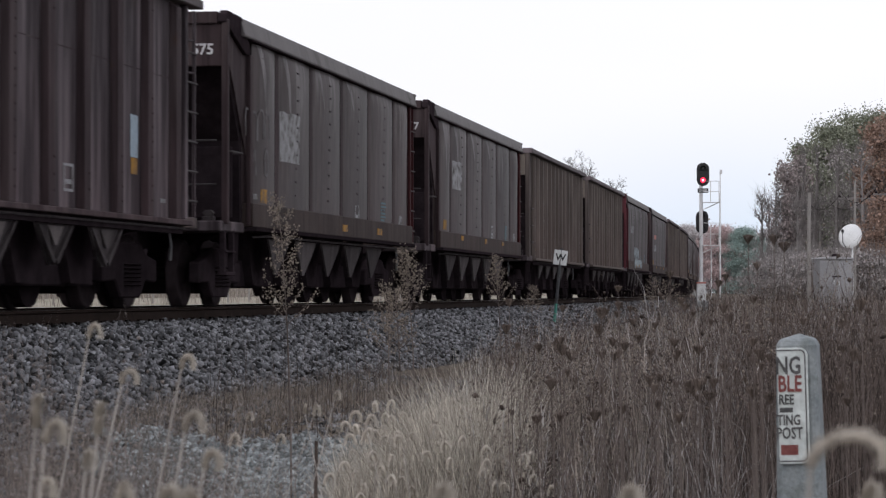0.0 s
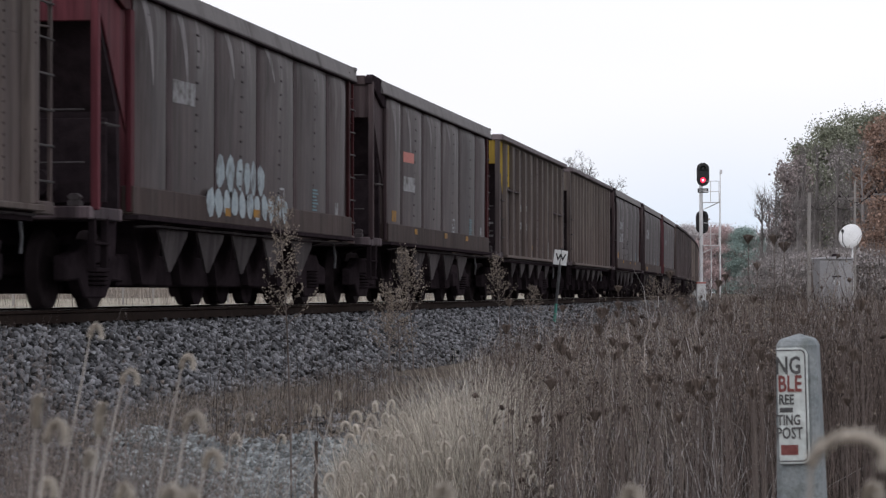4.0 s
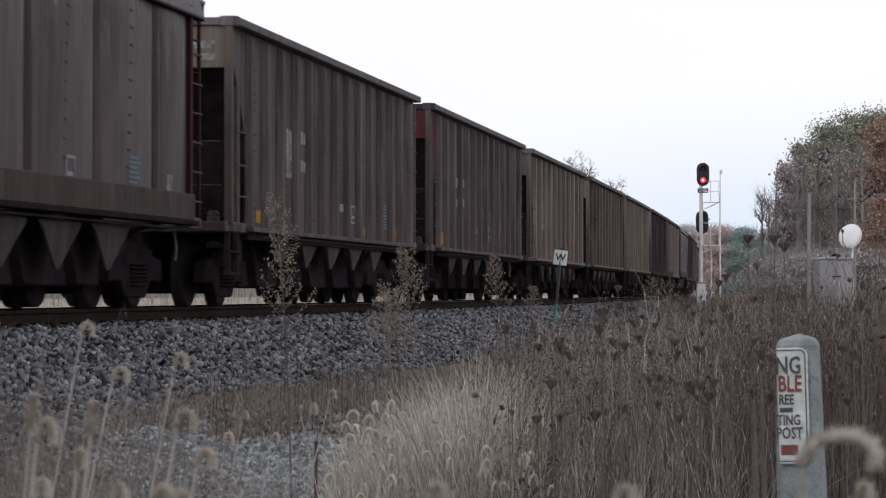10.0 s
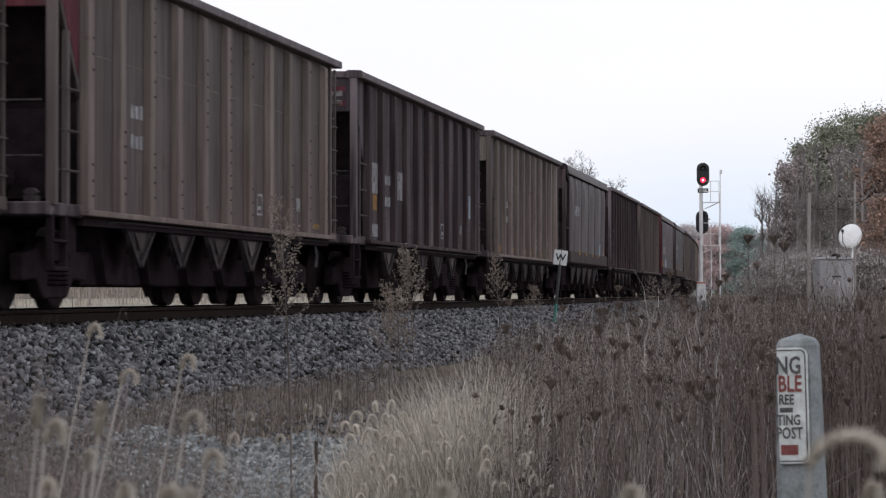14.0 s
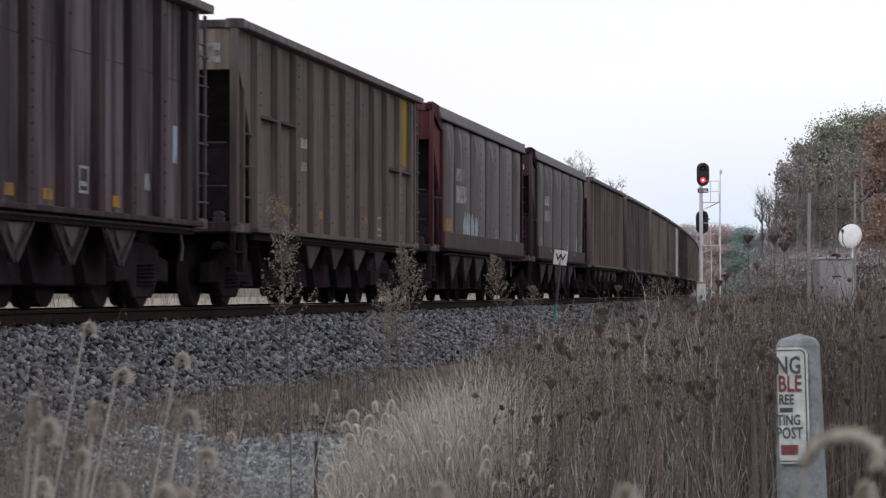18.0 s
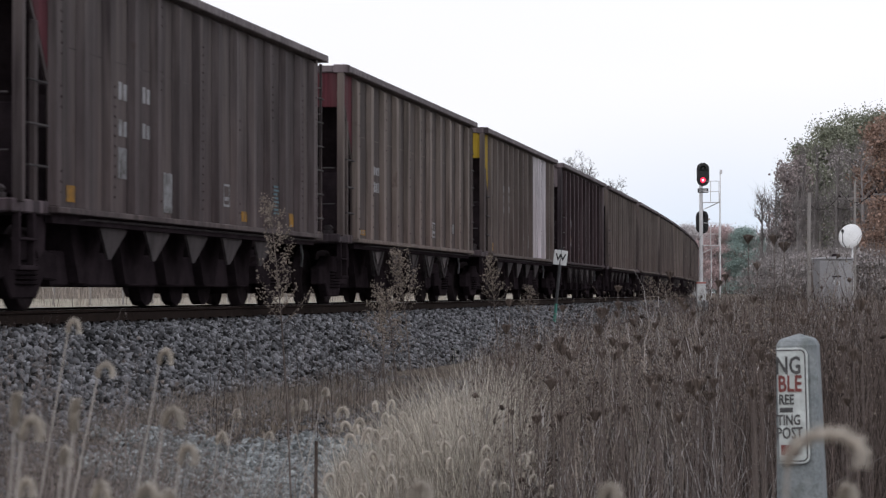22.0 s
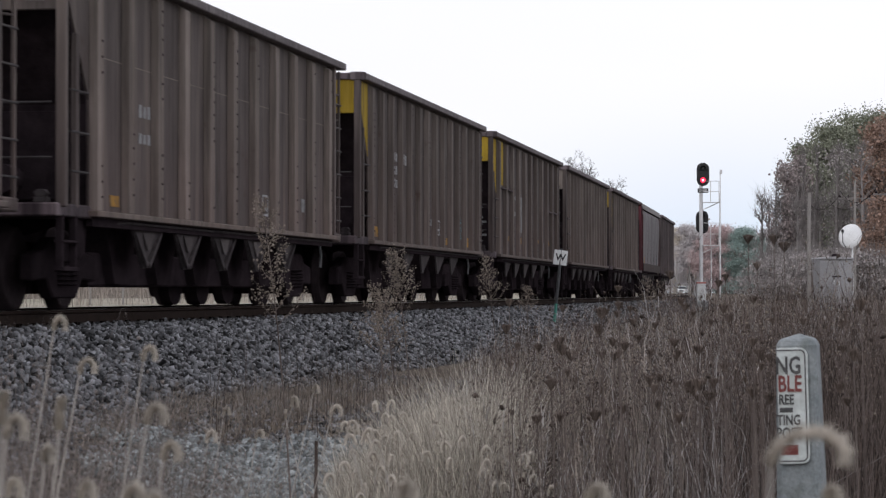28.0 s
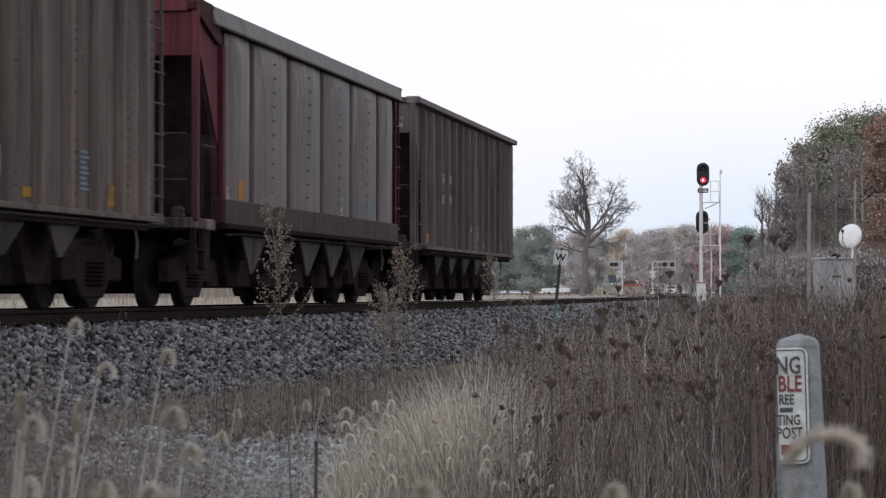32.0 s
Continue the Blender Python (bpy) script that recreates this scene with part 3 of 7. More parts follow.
# gravel patch in front of the ditch
def gravel_sheet():
    yy, uu = np.linspace(12.5, 21.3, 14), np.linspace(-620, 90, 26)
    U, Y = np.meshgrid(uu, yy)
    Y = Y + 0.3 * np.sin(U * 0.021) + 0.15 * np.sin(U * 0.06)
    x = U / 4739.0 * Y
    a, b = np.linspace(0, 1, 26)[None], np.linspace(0, 1, 14)[:, None]
    edge = np.minimum(smooth(0, 0.15, a) * smooth(1, 0.85, a), smooth(0, 0.15, b) * smooth(1, 0.8, b))
    z = ground_z(x, Y) - 0.03 + 0.09 * edge
    k = (np.arange(13)[:, None] * 26 + np.arange(25)[None]).ravel()
    return np.stack([x, Y, z], -1).reshape(-1, 3), np.stack([k, k + 1, k + 27, k + 26], 1)


gravel = new("gravel_patch", cloud_mesh("gravel_patch", *gravel_sheet(), M_GRAVEL))
gravel.data.shade_smooth()
tagged(gravel, "pale grey gravel patch in the dead grass", "gravel", kind="structure")


def sweep(outline, s0, s1, step):
    """An outline of (offset from the track's centre, height) drawn along the track."""
    ss = np.arange(s0, s1 + step / 2, step)
    sh = Shape()
    n = len(outline)
    for s in ss:
        for d, z in outline:
            x, y, _ = on_track(s, d)
            sh.v.append((x, y, z))
    for a in range(len(ss) - 1):
        for b in range(n):
            q, r = a * n + b, a * n + (b + 1) % n
            sh.f.append((q, r, r + n, q + n))
    sh.f += [tuple(range(n)), tuple(range((len(ss) - 1) * n, len(ss) * n))]
    return sh


BERM = [(-3.4, -1.2), (-3.3, -0.85), (-1.85, -0.31), (0.80, -0.27), (1.3, -0.27), (1.8, -0.30), (3.3, -0.92), (3.5, -1.3)]
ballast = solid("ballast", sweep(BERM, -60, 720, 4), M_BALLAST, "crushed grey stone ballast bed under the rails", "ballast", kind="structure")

track = thing("railway_track", "rusty steel rails on dark wooden ties in grey ballast", "railway track", kind="structure")
def rail_profile(c):
    return [(c - 0.075, -0.185), (c + 0.075, -0.185), (c + 0.075, -0.172), (c + 0.016, -0.15), (c + 0.009, -0.05), (c + 0.036, -0.035), (c + 0.036, -0.004),
            (c - 0.036, -0.004), (c - 0.036, -0.035), (c - 0.009, -0.05), (c - 0.016, -0.15), (c - 0.075, -0.172)]
for c in (0.755, -0.755):
    part("rail", sweep(rail_profile(c), -60, 700, 4), M_RAIL, track)
    part("rail_head", sweep([(c - 0.034, -0.004), (c + 0.034, -0.004), (c + 0.030, 0.0), (c - 0.030, 0.0)], -60, 700, 4), M_RAILTOP, track, "bright polished running surface")

# ================= the coal cars =================
WIDE_RIBS = [-6.24 + 1.27 * i for i in range(11)]
FINE_RIBS = [-6.28 + 1.0 * i for i in range(14)]
BAYS = [-3.8, -1.9, 0.0, 1.9, 3.8]


def side_sheet(x, front=-6.38, top=3.75, low=2.30):
    o = [(front, 1.09), (6.9, 1.09), (6.9, top), (-7.40, top), (-7.40, 3.42), (-7.16, 3.35), (front, low)]
    return lambda: Shape().prism(o, "x", *sorted((x * 1.45, x * 1.48)))


def side_post(y, x, half, deep=0.08, cut=0.62):
    """A pressed rib, its head cut back under the top chord."""
    f, g = half * cut, 0.06
    v = [(x * 1.48, y - half), (x * (1.48 + deep), y - f), (x * (1.48 + deep), y + f), (x * 1.48, y + half)]
    head = [(a, b, 3.735 - (g if abs(a) > 1.5 else 0.0)) for a, b in v]
    return lambda: Shape().add([(a, b, 1.09) for a, b in v] + head, [(3, 2, 1, 0), (4, 5, 6, 7)] + [(k, (k + 1) % 4, 4 + (k + 1) % 4, 4 + k) for k in range(4)])


def rivets(ys, x, z0, z1, step, size=0.016, seed=3):
    """Short broken runs of rivet heads up the ribs."""
    r, sh = random.Random(seed), Shape()
    for y in ys:
        z, on = z0 + r.uniform(0, 0.1), True
        while z < z1:
            if on:
                sh.box(x - 0.006, x + 0.008, y - size, y + size, z - 0.012, z + 0.012)
            if r.random() < 0.16:
                on = not on
            z += step * r.uniform(0.92, 1.08)
    return sh


def wheelset():
    sh = Shape()
    for sx in (1, -1):
        sh.lathe([(sx * a, r) for a, r in ((0.68, 0.02), (0.68, 0.14), (0.70, 0.36), (0.68, 0.40), (0.68, 0.485), (0.712, 0.485), (0.722, 0.458), (0.815, 0.452), (0.825, 0.40), (0.80, 0.36), (0.78, 0.16), (0.84, 0.13), (0.84, 0.02))], "x", sides=28)
    sh.tube([(-1.05, 0, 0), (1.05, 0, 0)], 0.085, 10)
    return sh


def truck_frame(x):
    o = [(-1.16, 0.32), (-1.16, 0.60), (-0.70, 0.66), (-0.45, 0.80), (0.45, 0.80), (0.70, 0.66), (1.16, 0.60), (1.16, 0.32), (0.66, 0.34), (0.42, 0.13), (-0.42, 0.13), (-0.66, 0.34)]
    return lambda: Shape().prism(o, "x", *sorted((x * 0.94, x * 1.10)))


def spring_nest(sx):
    def make():
        sh = Shape()
        for y in (-0.22, 0.0, 0.22):
            for j in range(6):
                sh.lathe([(0.27 + 0.05 * j, 0.05), (0.285 + 0.05 * j, 0.10), (0.30 + 0.05 * j, 0.05)], "z", (sx * 1.09, y, 0), 10)
        return sh
    return make


def hopper_bay(y):
    return lambda: Shape().prism([(y - 0.72, 1.06), (y + 0.72, 1.06), (y + 0.3, 0.30), (y - 0.3, 0.30)], "x", -1.12, 1.12)


PLATE_SIZE = {"F": (0.56, 0.95, 0.57), "L": (0.54, 0.94, 0.57), "W": (0.64, 0.93, 0.48), "S": (0.70, 0.96, 0.45)}


def hopper_plate(y, x, build):
    """The triangular outer plate of a hopper, leaning in towards its foot, with a raised rim."""
    half, hi, lo = PLATE_SIZE[build]

    def make():
        o, i = x * 1.44, x * 1.39
        v = [(o, y - half, hi), (o, y + half, hi), (o, y + half - 0.03, hi - 0.06), (i, y + 0.06, lo), (i, y - 0.06, lo), (o, y - half + 0.03, hi - 0.06)]
        sh = Shape().add(v + [(a - x * 0.03, b, c) for a, b, c in v], [(0, 1, 2, 3, 4, 5), (11, 10, 9, 8, 7, 6)] + [(k, 6 + k, 6 + (k + 1) % 6, (k + 1) % 6) for k in range(6)])
        for q in (-1, 1) if build == "W" else ():
            sh.prism([(y + q * half, hi - 0.005), (y + q * (half - 0.09), hi - 0.005), (y + q * 0.015, lo + 0.06), (y + q * 0.06, lo + 0.005)], "x", *sorted((o * 0.985, o * 1.012)))
        return sh
    return make


def plate_panel(y, x, build):
    """The smaller pale dusty panel inside a hopper plate."""
    half, hi, lo = PLATE_SIZE[build]
    h, a = half * 0.42, (hi - lo) * 0.52
    return lambda: Shape().prism([(y - h, hi - 0.03), (y + h, hi - 0.03), (y + h * 0.15, hi - a), (y - h * 0.15, hi - a)], "x", *sorted((x * 1.435, x * 1.452)))


def hopper_gate(y):
    """The rounded end of a discharge gate hanging below the door beam."""
    o = [(y - 0.40, 0.36), (y - 0.36, 0.20), (y - 0.24, 0.08), (y - 0.08, 0.03), (y + 0.08, 0.03), (y + 0.24, 0.08), (y + 0.36, 0.20), (y + 0.40, 0.36)]
    return lambda: Shape().prism(o, "x", 0.50, 0.64)


def rung(a, b, c, d):
    return Shape().tube([a, b, c, d], 0.013, 5)


def running_gear(car):
    build = car["build"]
    for y in (-6.0, 6.0):
        tr = part("truck", shared("bolster", lambda: Shape().box(-1.0, 1.0, -0.2, 0.2, 0.45, 0.75).box(-0.5, 0.5, -0.3, 0.3, 0.75, 1.0).box(-0.85, 0.85, -0.5, -0.42, 0.18, 0.45).box(-0.85, 0.85, 0.42, 0.5, 0.18, 0.45), 0.02), M_UNDER, car, "black cast steel two-axle truck")
        tr.matrix_basis = pose(0, y, 0)
        for x in (1, -1):
            part("side_frame", shared("side_frame%+d" % x, truck_frame(x), 0.02), M_UNDER, tr)
            tagged(part("spring_nest", shared("spring_nest%+d" % x, spring_nest(x)), M_UNDER, tr), kind="stuff")
        for dy in (-0.89, 0.89):
            ws = part("wheelset", shared("wheelset", wheelset, smooth=True), M_WHEEL, tr, "dark steel axle with two flanged wheels")
            ws.matrix_basis = pose(0, dy, 0.455)
    part("centre_sill", shared("centre_sill", lambda: Shape().box(-0.35, 0.35, -7.6, 7.6, 0.72, 1.08), 0.02), M_UNDER, car)
    # the hoppers' black holds the shade under the car as well
    for y in BAYS:
        part("hopper", shared("hopper%.1f" % y, hopper_bay(y)), M_UNDER, car, "black discharge hopper with the under-car shade in its colour")
        for x in (1, -1):
            hp = part("hopper_plate", shared("hopper_plate%s%.1f%+d" % (build, y, x), hopper_plate(y, x, build)), M_HOPPER if build == "W" else M_DULLPLATE, car, "dusty triangular hopper plate")
            if x > 0 and build == "W":
                part("panel", shared("plate_panel%s%.1f" % (build, y), plate_panel(y, x, build)), M_DUSTPLATE, hp, "pale dusty inner panel")
    for y in (0.5, 2.0, 3.5):
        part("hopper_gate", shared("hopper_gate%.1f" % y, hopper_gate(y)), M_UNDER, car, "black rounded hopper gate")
    # made broad to shut out light between the hoppers
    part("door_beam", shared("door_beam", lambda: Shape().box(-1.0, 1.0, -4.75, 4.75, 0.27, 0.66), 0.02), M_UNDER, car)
    for sy in (-1, 1):
        part("coupler", shared("coupler%+d" % sy, lambda: Shape().box(-0.11, 0.11, *sorted((sy * 7.5, sy * 8.0)), 0.74, 0.98).box(-0.2, 0.16, *sorted((sy * 7.98, sy * 8.25)), 0.70, 1.02), 0.03), M_UNDER, car)
        part("brake_hose", shared("hose%+d" % sy, lambda: Shape().tube([(0.45, sy * 7.5, 0.75), (0.5, sy * 7.8, 0.6), (0.45, sy * 8.05, 0.42), (0.35, sy * 8.2, 0.36)], 0.03, 6)), M_UNDER, car)
    part("brake_cylinder", shared("brake_cylinder", lambda: Shape().lathe([(-0.3, 0.02), (-0.3, 0.16), (0.2, 0.16), (0.28, 0.08), (0.28, 0.02)], "y", (0.7, -6.75, 1.42), 14)), M_UNDER, car)
    part("brake_pipe", shared("brake_pipe", lambda: Shape().tube([(1.46, -5.6, 0.96), (1.52, -5.0, 0.985), (1.52, 6.9, 0.985)], 0.016, 6)), M_HOPPER, car, "dusty steel pipe below the side sill")
    part("hand_brake_rod", shared("brake_rod", lambda: Shape().tube([(1.2, 7.35, 1.0), (1.22, 7.4, 0.78), (1.2, 7.42, 0.6)], 0.022, 6)), M_WORNROD, car, "bright worn steel rod")
    for sy in (-6.1, 6.2):
        part("body_bolster", shared("body_bolster%.1f" % sy, lambda: Shape().prism([(-1.4, 1.06), (1.4, 1.06), (0.5, 0.80), (-0.5, 0.80)], "y", sy - 0.25, sy + 0.25), 0.01), M_UNDER, car)


def car_ends(car, paint, panel, posts, ladder_paint, z_top):
    """End walls, slope sheet, corner posts, ladders and end sills. The open end faces the locomotive."""
    part("end_panel", shared("end_panel%.2f" % z_top, lambda: Shape().box(-1.475, 1.475, -7.42, -7.37, 3.18, z_top - 0.02), 0.01), panel, car, "upper end panel")
    # slope sheet and bulkhead are near black: the open end's shade as colour
    part("slope_sheet", shared("slope_sheet", lambda: Shape().prism([(-7.36, 3.44), (-7.36, 3.32), (-7.15, 3.25), (-6.40, 2.25), (-6.33, 1.15), (-6.23, 1.15), (-6.28, 2.35), (-7.05, 3.38)], "x", -1.448, 1.448)), M_UNDER, car, "sloping floor sheet with the recess shade in its colour")
    part("end_bulkhead", shared("bulkhead", lambda: Shape().box(-1.42, 1.42, -6.70, -6.65, 1.2, 2.16), 0.01), M_UNDER, car, "lower bulkhead with the recess shade in its colour")
    smooth_sided = car["build"] == "S"
    wide = 0.085 if smooth_sided else 0.11
    for x in (1.55 - wide, -1.55):
        part("corner_post", shared("corner_post%.3f" % x, lambda: Shape().box(x, x + wide, -7.47, -7.36, 1.1, z_top - 0.08), 0.012), posts, car)
    for x in () if smooth_sided else (1.44, -1.50):
        part("side_stanchion", shared("side_stanchion%.2f" % x, lambda: Shape().box(x, x + 0.06, -6.92, -6.80, 1.1, 2.98), 0.008), posts, car, "upright post in the open corner")
    for x in (0.62, -0.72):
        part("end_post", shared("end_post%.2f" % x, lambda: Shape().box(x, x + 0.08, -7.40, -7.30, 1.15, 3.22), 0.01), posts, car)
    part("rear_wall", shared("rear_wall%.2f" % z_top, lambda: Shape().box(-1.45, 1.45, 6.83, 6.88, 1.2, z_top - 0.1), 0.01), paint, car)
    part("rear_post", shared("rear_post%.2f" % z_top, lambda: Shape().box(1.44, 1.56, 6.82, 6.94, 1.1, z_top - 0.1), 0.01), ladder_paint, car)
    part("end_sill", shared("end_sill_f", lambda: Shape().box(-1.5, 1.5, -7.62, -6.3, 1.0, 1.14), 0.015), PAINT["dark"], car)
    part("end_sill", shared("end_sill_r", lambda: Shape().box(-1.5, 1.5, 6.6, 7.62, 1.0, 1.14), 0.015), PAINT["brown"], car)
    part("brake_box", shared("brake_box", lambda: Shape().box(1.24, 1.38, -7.60, -7.44, 1.14, 1.20).prism([(1.24, 1.24), (1.27, 1.20), (1.36, 1.20), (1.39, 1.24), (1.35, 1.28), (1.28, 1.28)], "y", -7.60, -7.48), 0.006), M_HOPPER, car, "pale dusty brake fitting on the end sill")
    part("step", shared("step", lambda: Shape().box(1.42, 1.50, -7.4, -7.34, 0.45, 1.05).box(1.42, 1.50, -6.92, -6.86, 0.45, 1.05).box(1.40, 1.52, -7.4, -6.86, 0.42, 0.47).box(1.40, 1.52, -7.4, -6.86, 0.72, 0.75), 0.008), M_UNDER, car, "sill step below the corner")
    part("gusset", shared("gusset", lambda: Shape().prism([(-6.9, 1.0), (-6.2, 1.0), (-6.25, 0.62), (-6.45, 0.55)], "x", 1.36, 1.40), 0.006), M_UNDER, car)
    for z in (2.06,) if smooth_sided else (1.48, 1.90, 2.34):
        part("grab_iron", shared("grab_iron%.2f" % z, lambda: rung((1.46, -7.34, z), (1.58, -7.34, z), (1.58, -6.72, z), (1.44, -6.72, z))), M_RUNG, car, "worn steel grab iron")
    for z in (1.62, 2.2):
        part("cross_bar", shared("cross_bar%.2f" % z, lambda: Shape().tube([(-1.4, -7.48, z), (1.4, -7.48, z)], 0.014, 5)), M_RUNG, car)
    # the ladder stands out behind the rear corner on the end sill
    lad = part("end_ladder", shared("ladder_stile%.2f" % z_top, lambda: Shape().box(1.46, 1.50, 7.00, 7.05, 1.05, z_top - 0.12).box(1.46, 1.50, 7.50, 7.55, 1.05, z_top - 0.12).box(1.30, 1.50, 6.9, 7.55, 1.02, 1.06), 0.005), ladder_paint, car, "steel ladder at the rear corner")
    for k in range(6):
        z = 1.34 + 0.37 * k
        part("rung", shared("ladder_rung%d" % k, lambda: rung((1.44, 7.02, z), (1.52, 7.02, z), (1.52, 7.53, z), (1.44, 7.53, z))), M_RUNG, lad)
    for drop, x0 in ((0.5, 1.44), (0.9, 1.2)):
        part("ladder_tie", shared("ladder_tie%.2f%.1f" % (z_top, drop), lambda: Shape().tube([(x0, 6.85, z_top - drop), (1.48, 7.52, z_top - drop)], 0.016, 5)), ladder_paint, lad)


def ribbed_car(car, build, paint, end, painted=None):
    fine = build == "F"
    post = PAINT["rib_dark"] if paint is PAINT["dark"] else PAINT["grey"] if fine and paint is PAINT["grey"] else PAINT["rib_dull"] if fine or build == "L" or paint is PAINT["brown"] else PAINT["rib_tan"]
    ribs, half = (FINE_RIBS, 0.15) if fine else (WIDE_RIBS, 0.14)
    deep, cut = (0.085, 0.55) if fine else (0.09, 0.80)
    for x in (1, -1):
        part("side_sheet", shared("side_sheet%+d" % x, side_sheet(x), 0.004), PAINT["grey"] if build == "L" and paint is PAINT["brown"] else paint, car)
        for k, y in enumerate(ribs):
            part("side_post", shared("side_post%d%d%+d" % (fine, k, x), side_post(y, x, half, deep, cut), 0.008), (painted or {}).get(k, post), car)
        part("top_chord", shared("top_chord%+d" % x, lambda: Shape().box(*sorted((x * 1.43, x * 1.62)), -7.36, 7.46, 3.75, 3.86), 0.012), PAINT["chord"], car, "worn grey steel top chord")
        part("side_sill", shared("side_sill%+d" % x, lambda: Shape().box(*sorted((x * 1.40, x * 1.61)), -6.45, 7.0, 1.02, 1.088), 0.01), post, car)
        # near-black strip in place of the shaded gap below the sill
        part("sill_web", shared("sill_web%+d" % x, lambda: Shape().box(*sorted((x * 1.42, x * 1.50)), -6.3, 6.9, 0.92, 1.02)), M_UNDER, car, "dark strip for the shaded gap under the side sill")
        part("chord_cap", shared("chord_cap%+d" % x, lambda: Shape().prism([(x * 1.38, -7.36), (x * 1.38, -7.48), (x * 1.55, -7.48), (x * 1.63, -7.40), (x * 1.63, -7.36)], "z", 3.73, 3.865), 0.012), PAINT["dark"], car, "dark rounded end cap of the top chord")
    rows = [ribs[k] + half * 0.45 for k in ((0, 2, 4, 6, 8, 10, 12, 13) if fine else range(len(ribs)))]
    rv = part("rivets", shared("rivets%d" % fine, lambda: rivets(rows, 1.481 + deep, 1.22, 3.62, 0.11 if fine else 0.17, 0.018)), PAINT["rib_dark"], car, "small dark rivet heads")
    tagged(rv, kind="stuff")
    part("end_chord", shared("end_chord_f", lambda: Shape().box(-1.38, 1.38, -7.46, -7.34, 3.74, 3.85), 0.012), PAINT["dark"], car)
    part("end_chord", shared("end_chord_r", lambda: Shape().box(-1.43, 1.43, 6.9, 7.02, 3.74, 3.85), 0.012), PAINT["brown"], car)
    part("weld_seam", shared("weld_seam", lambda: Shape().box(1.478, 1.483, -6.35, 6.85, 2.795, 2.807)), post, car, "faint horizontal weld line")
    if build == "L":
        for k in (0, 1, 8, 9):
            y, z = (ribs[k] + ribs[k + 1]) / 2, 2.62 if k < 5 else 2.36
            part("side_ledge", shared("side_ledge%d" % k, lambda: Shape().prism([(1.47, z), (1.575, z - 0.01), (1.575, z + 0.02), (1.47, z + 0.07)], "y", y - 0.53, y + 0.53), 0.004), PAINT["rib_dark"], car, "thin ledge between two ribs")
    if end in ("red", "yellow"):
        part("corner_sheet", shared("corner_sheet", lambda: Shape().prism([(-7.36, 3.735), (-6.44, 3.735), (-6.44, 2.50), (-7.12, 3.38), (-7.36, 3.46)], "x", 1.482, 1.487)), PAINT[end], car, "painted corner of the side sheet")
    if build == "L" and end == "yellow":
        part("painted_bay", shared("painted_bay_f", lambda: Shape().box(1.482, 1.487, -6.08, -5.12, 2.72, 3.73)), PAINT["yellow"], car, "yellow painted bay")
    if end in (None, "cream"):
        part("end_number", shared("number_bar", lambda: Shape().box(1.0, 1.3, -7.428, -7.421, 3.44, 3.54).box(1.08, 1.3, -7.428, -7.421, 3.28, 3.37)), M_CHALK, car, "small white stencilled plate")
    car_ends(car, paint, PAINT[end] if end else paint, PAINT["brown"] if end == "cream" else paint, paint, 3.86)


def panel_bulge(z):
    return float(np.interp(z, [1.40, 2.0, 2.7, 3.2, 3.45, 3.66], [0.035, 0.05, 0.065, 0.08, 0.07, 0.03]))


def bulged(y0, y1):
    def make():
        sh = Shape()
        n, rows = 14, (1.40, 1.6, 2.0, 2.4, 2.7, 2.95, 3.1, 3.2, 3.3, 3.4, 3.45, 3.52, 3.59, 3.66)
        v, f = [], []
        for z in rows:
            for i in range(n + 1):
                u = i / n
                v.append((1.50 + panel_bulge(z) * math.sin(math.pi * u) ** 0.9, y0 + (y1 - y0) * u, z))
        for r in range(len(rows) - 1):
            for i in range(n):
                k = r * (n + 1) + i
                f.append((k, k + 1, k + n + 2, k + n + 1))
        return sh.add(v, f)
    return make


def panel_skin(y, z):
    """How far out the side of a smooth car stands at a place on it."""
    for a, b in zip(PANEL_EDGES, PANEL_EDGES[1:]):
        lo, hi = a + 0.15, b - 0.05
        if lo < y < hi and z > 1.42:
            return 1.50 + panel_bulge(z) * math.sin(math.pi * (y - lo) / (hi - lo)) ** 0.9
    return 1.508 if z > 1.42 else 1.575


def sheen_wedge(i, long):
    """A reflection painted along the leading shoulder of a panel, wide at the top and running out to a point."""
    def make():
        y0, v, f = PANEL_EDGES[i] + 0.15, [], []
        for k in range(9):
            u = k / 8
            z, a = 3.62 - long * u, y0 + 0.22 + 0.42 * u ** 0.8
            w = 0.20 * (1 - u) ** 0.7 + 0.012
            v += [(panel_skin(a + w * q, z) + 0.003, a + w * q, z) for q in (0.0, 0.5, 1.0)]
        for k in range(8):
            for q in range(2):
                f.append((3 * k + q, 3 * k + q + 1, 3 * k + q + 4, 3 * k + q + 3))
        return Shape().add(v, f)
    return make


def panel_rivets():
    sh = Shape()
    for i in range(1, 5):
        y = (PANEL_EDGES[i] + PANEL_EDGES[i + 1]) / 2
        for k in range(10):
            z = 1.62 + 0.2 * k
            x = 1.50 + panel_bulge(z)
            sh.box(x - 0.01, x + 0.010, y - 0.05, y + 0.05, z - 0.012, z + 0.012)
    return sh


PANEL_EDGES = [-6.02, -4.35, -1.94, 0.47, 2.88, 5.29, 6.86]


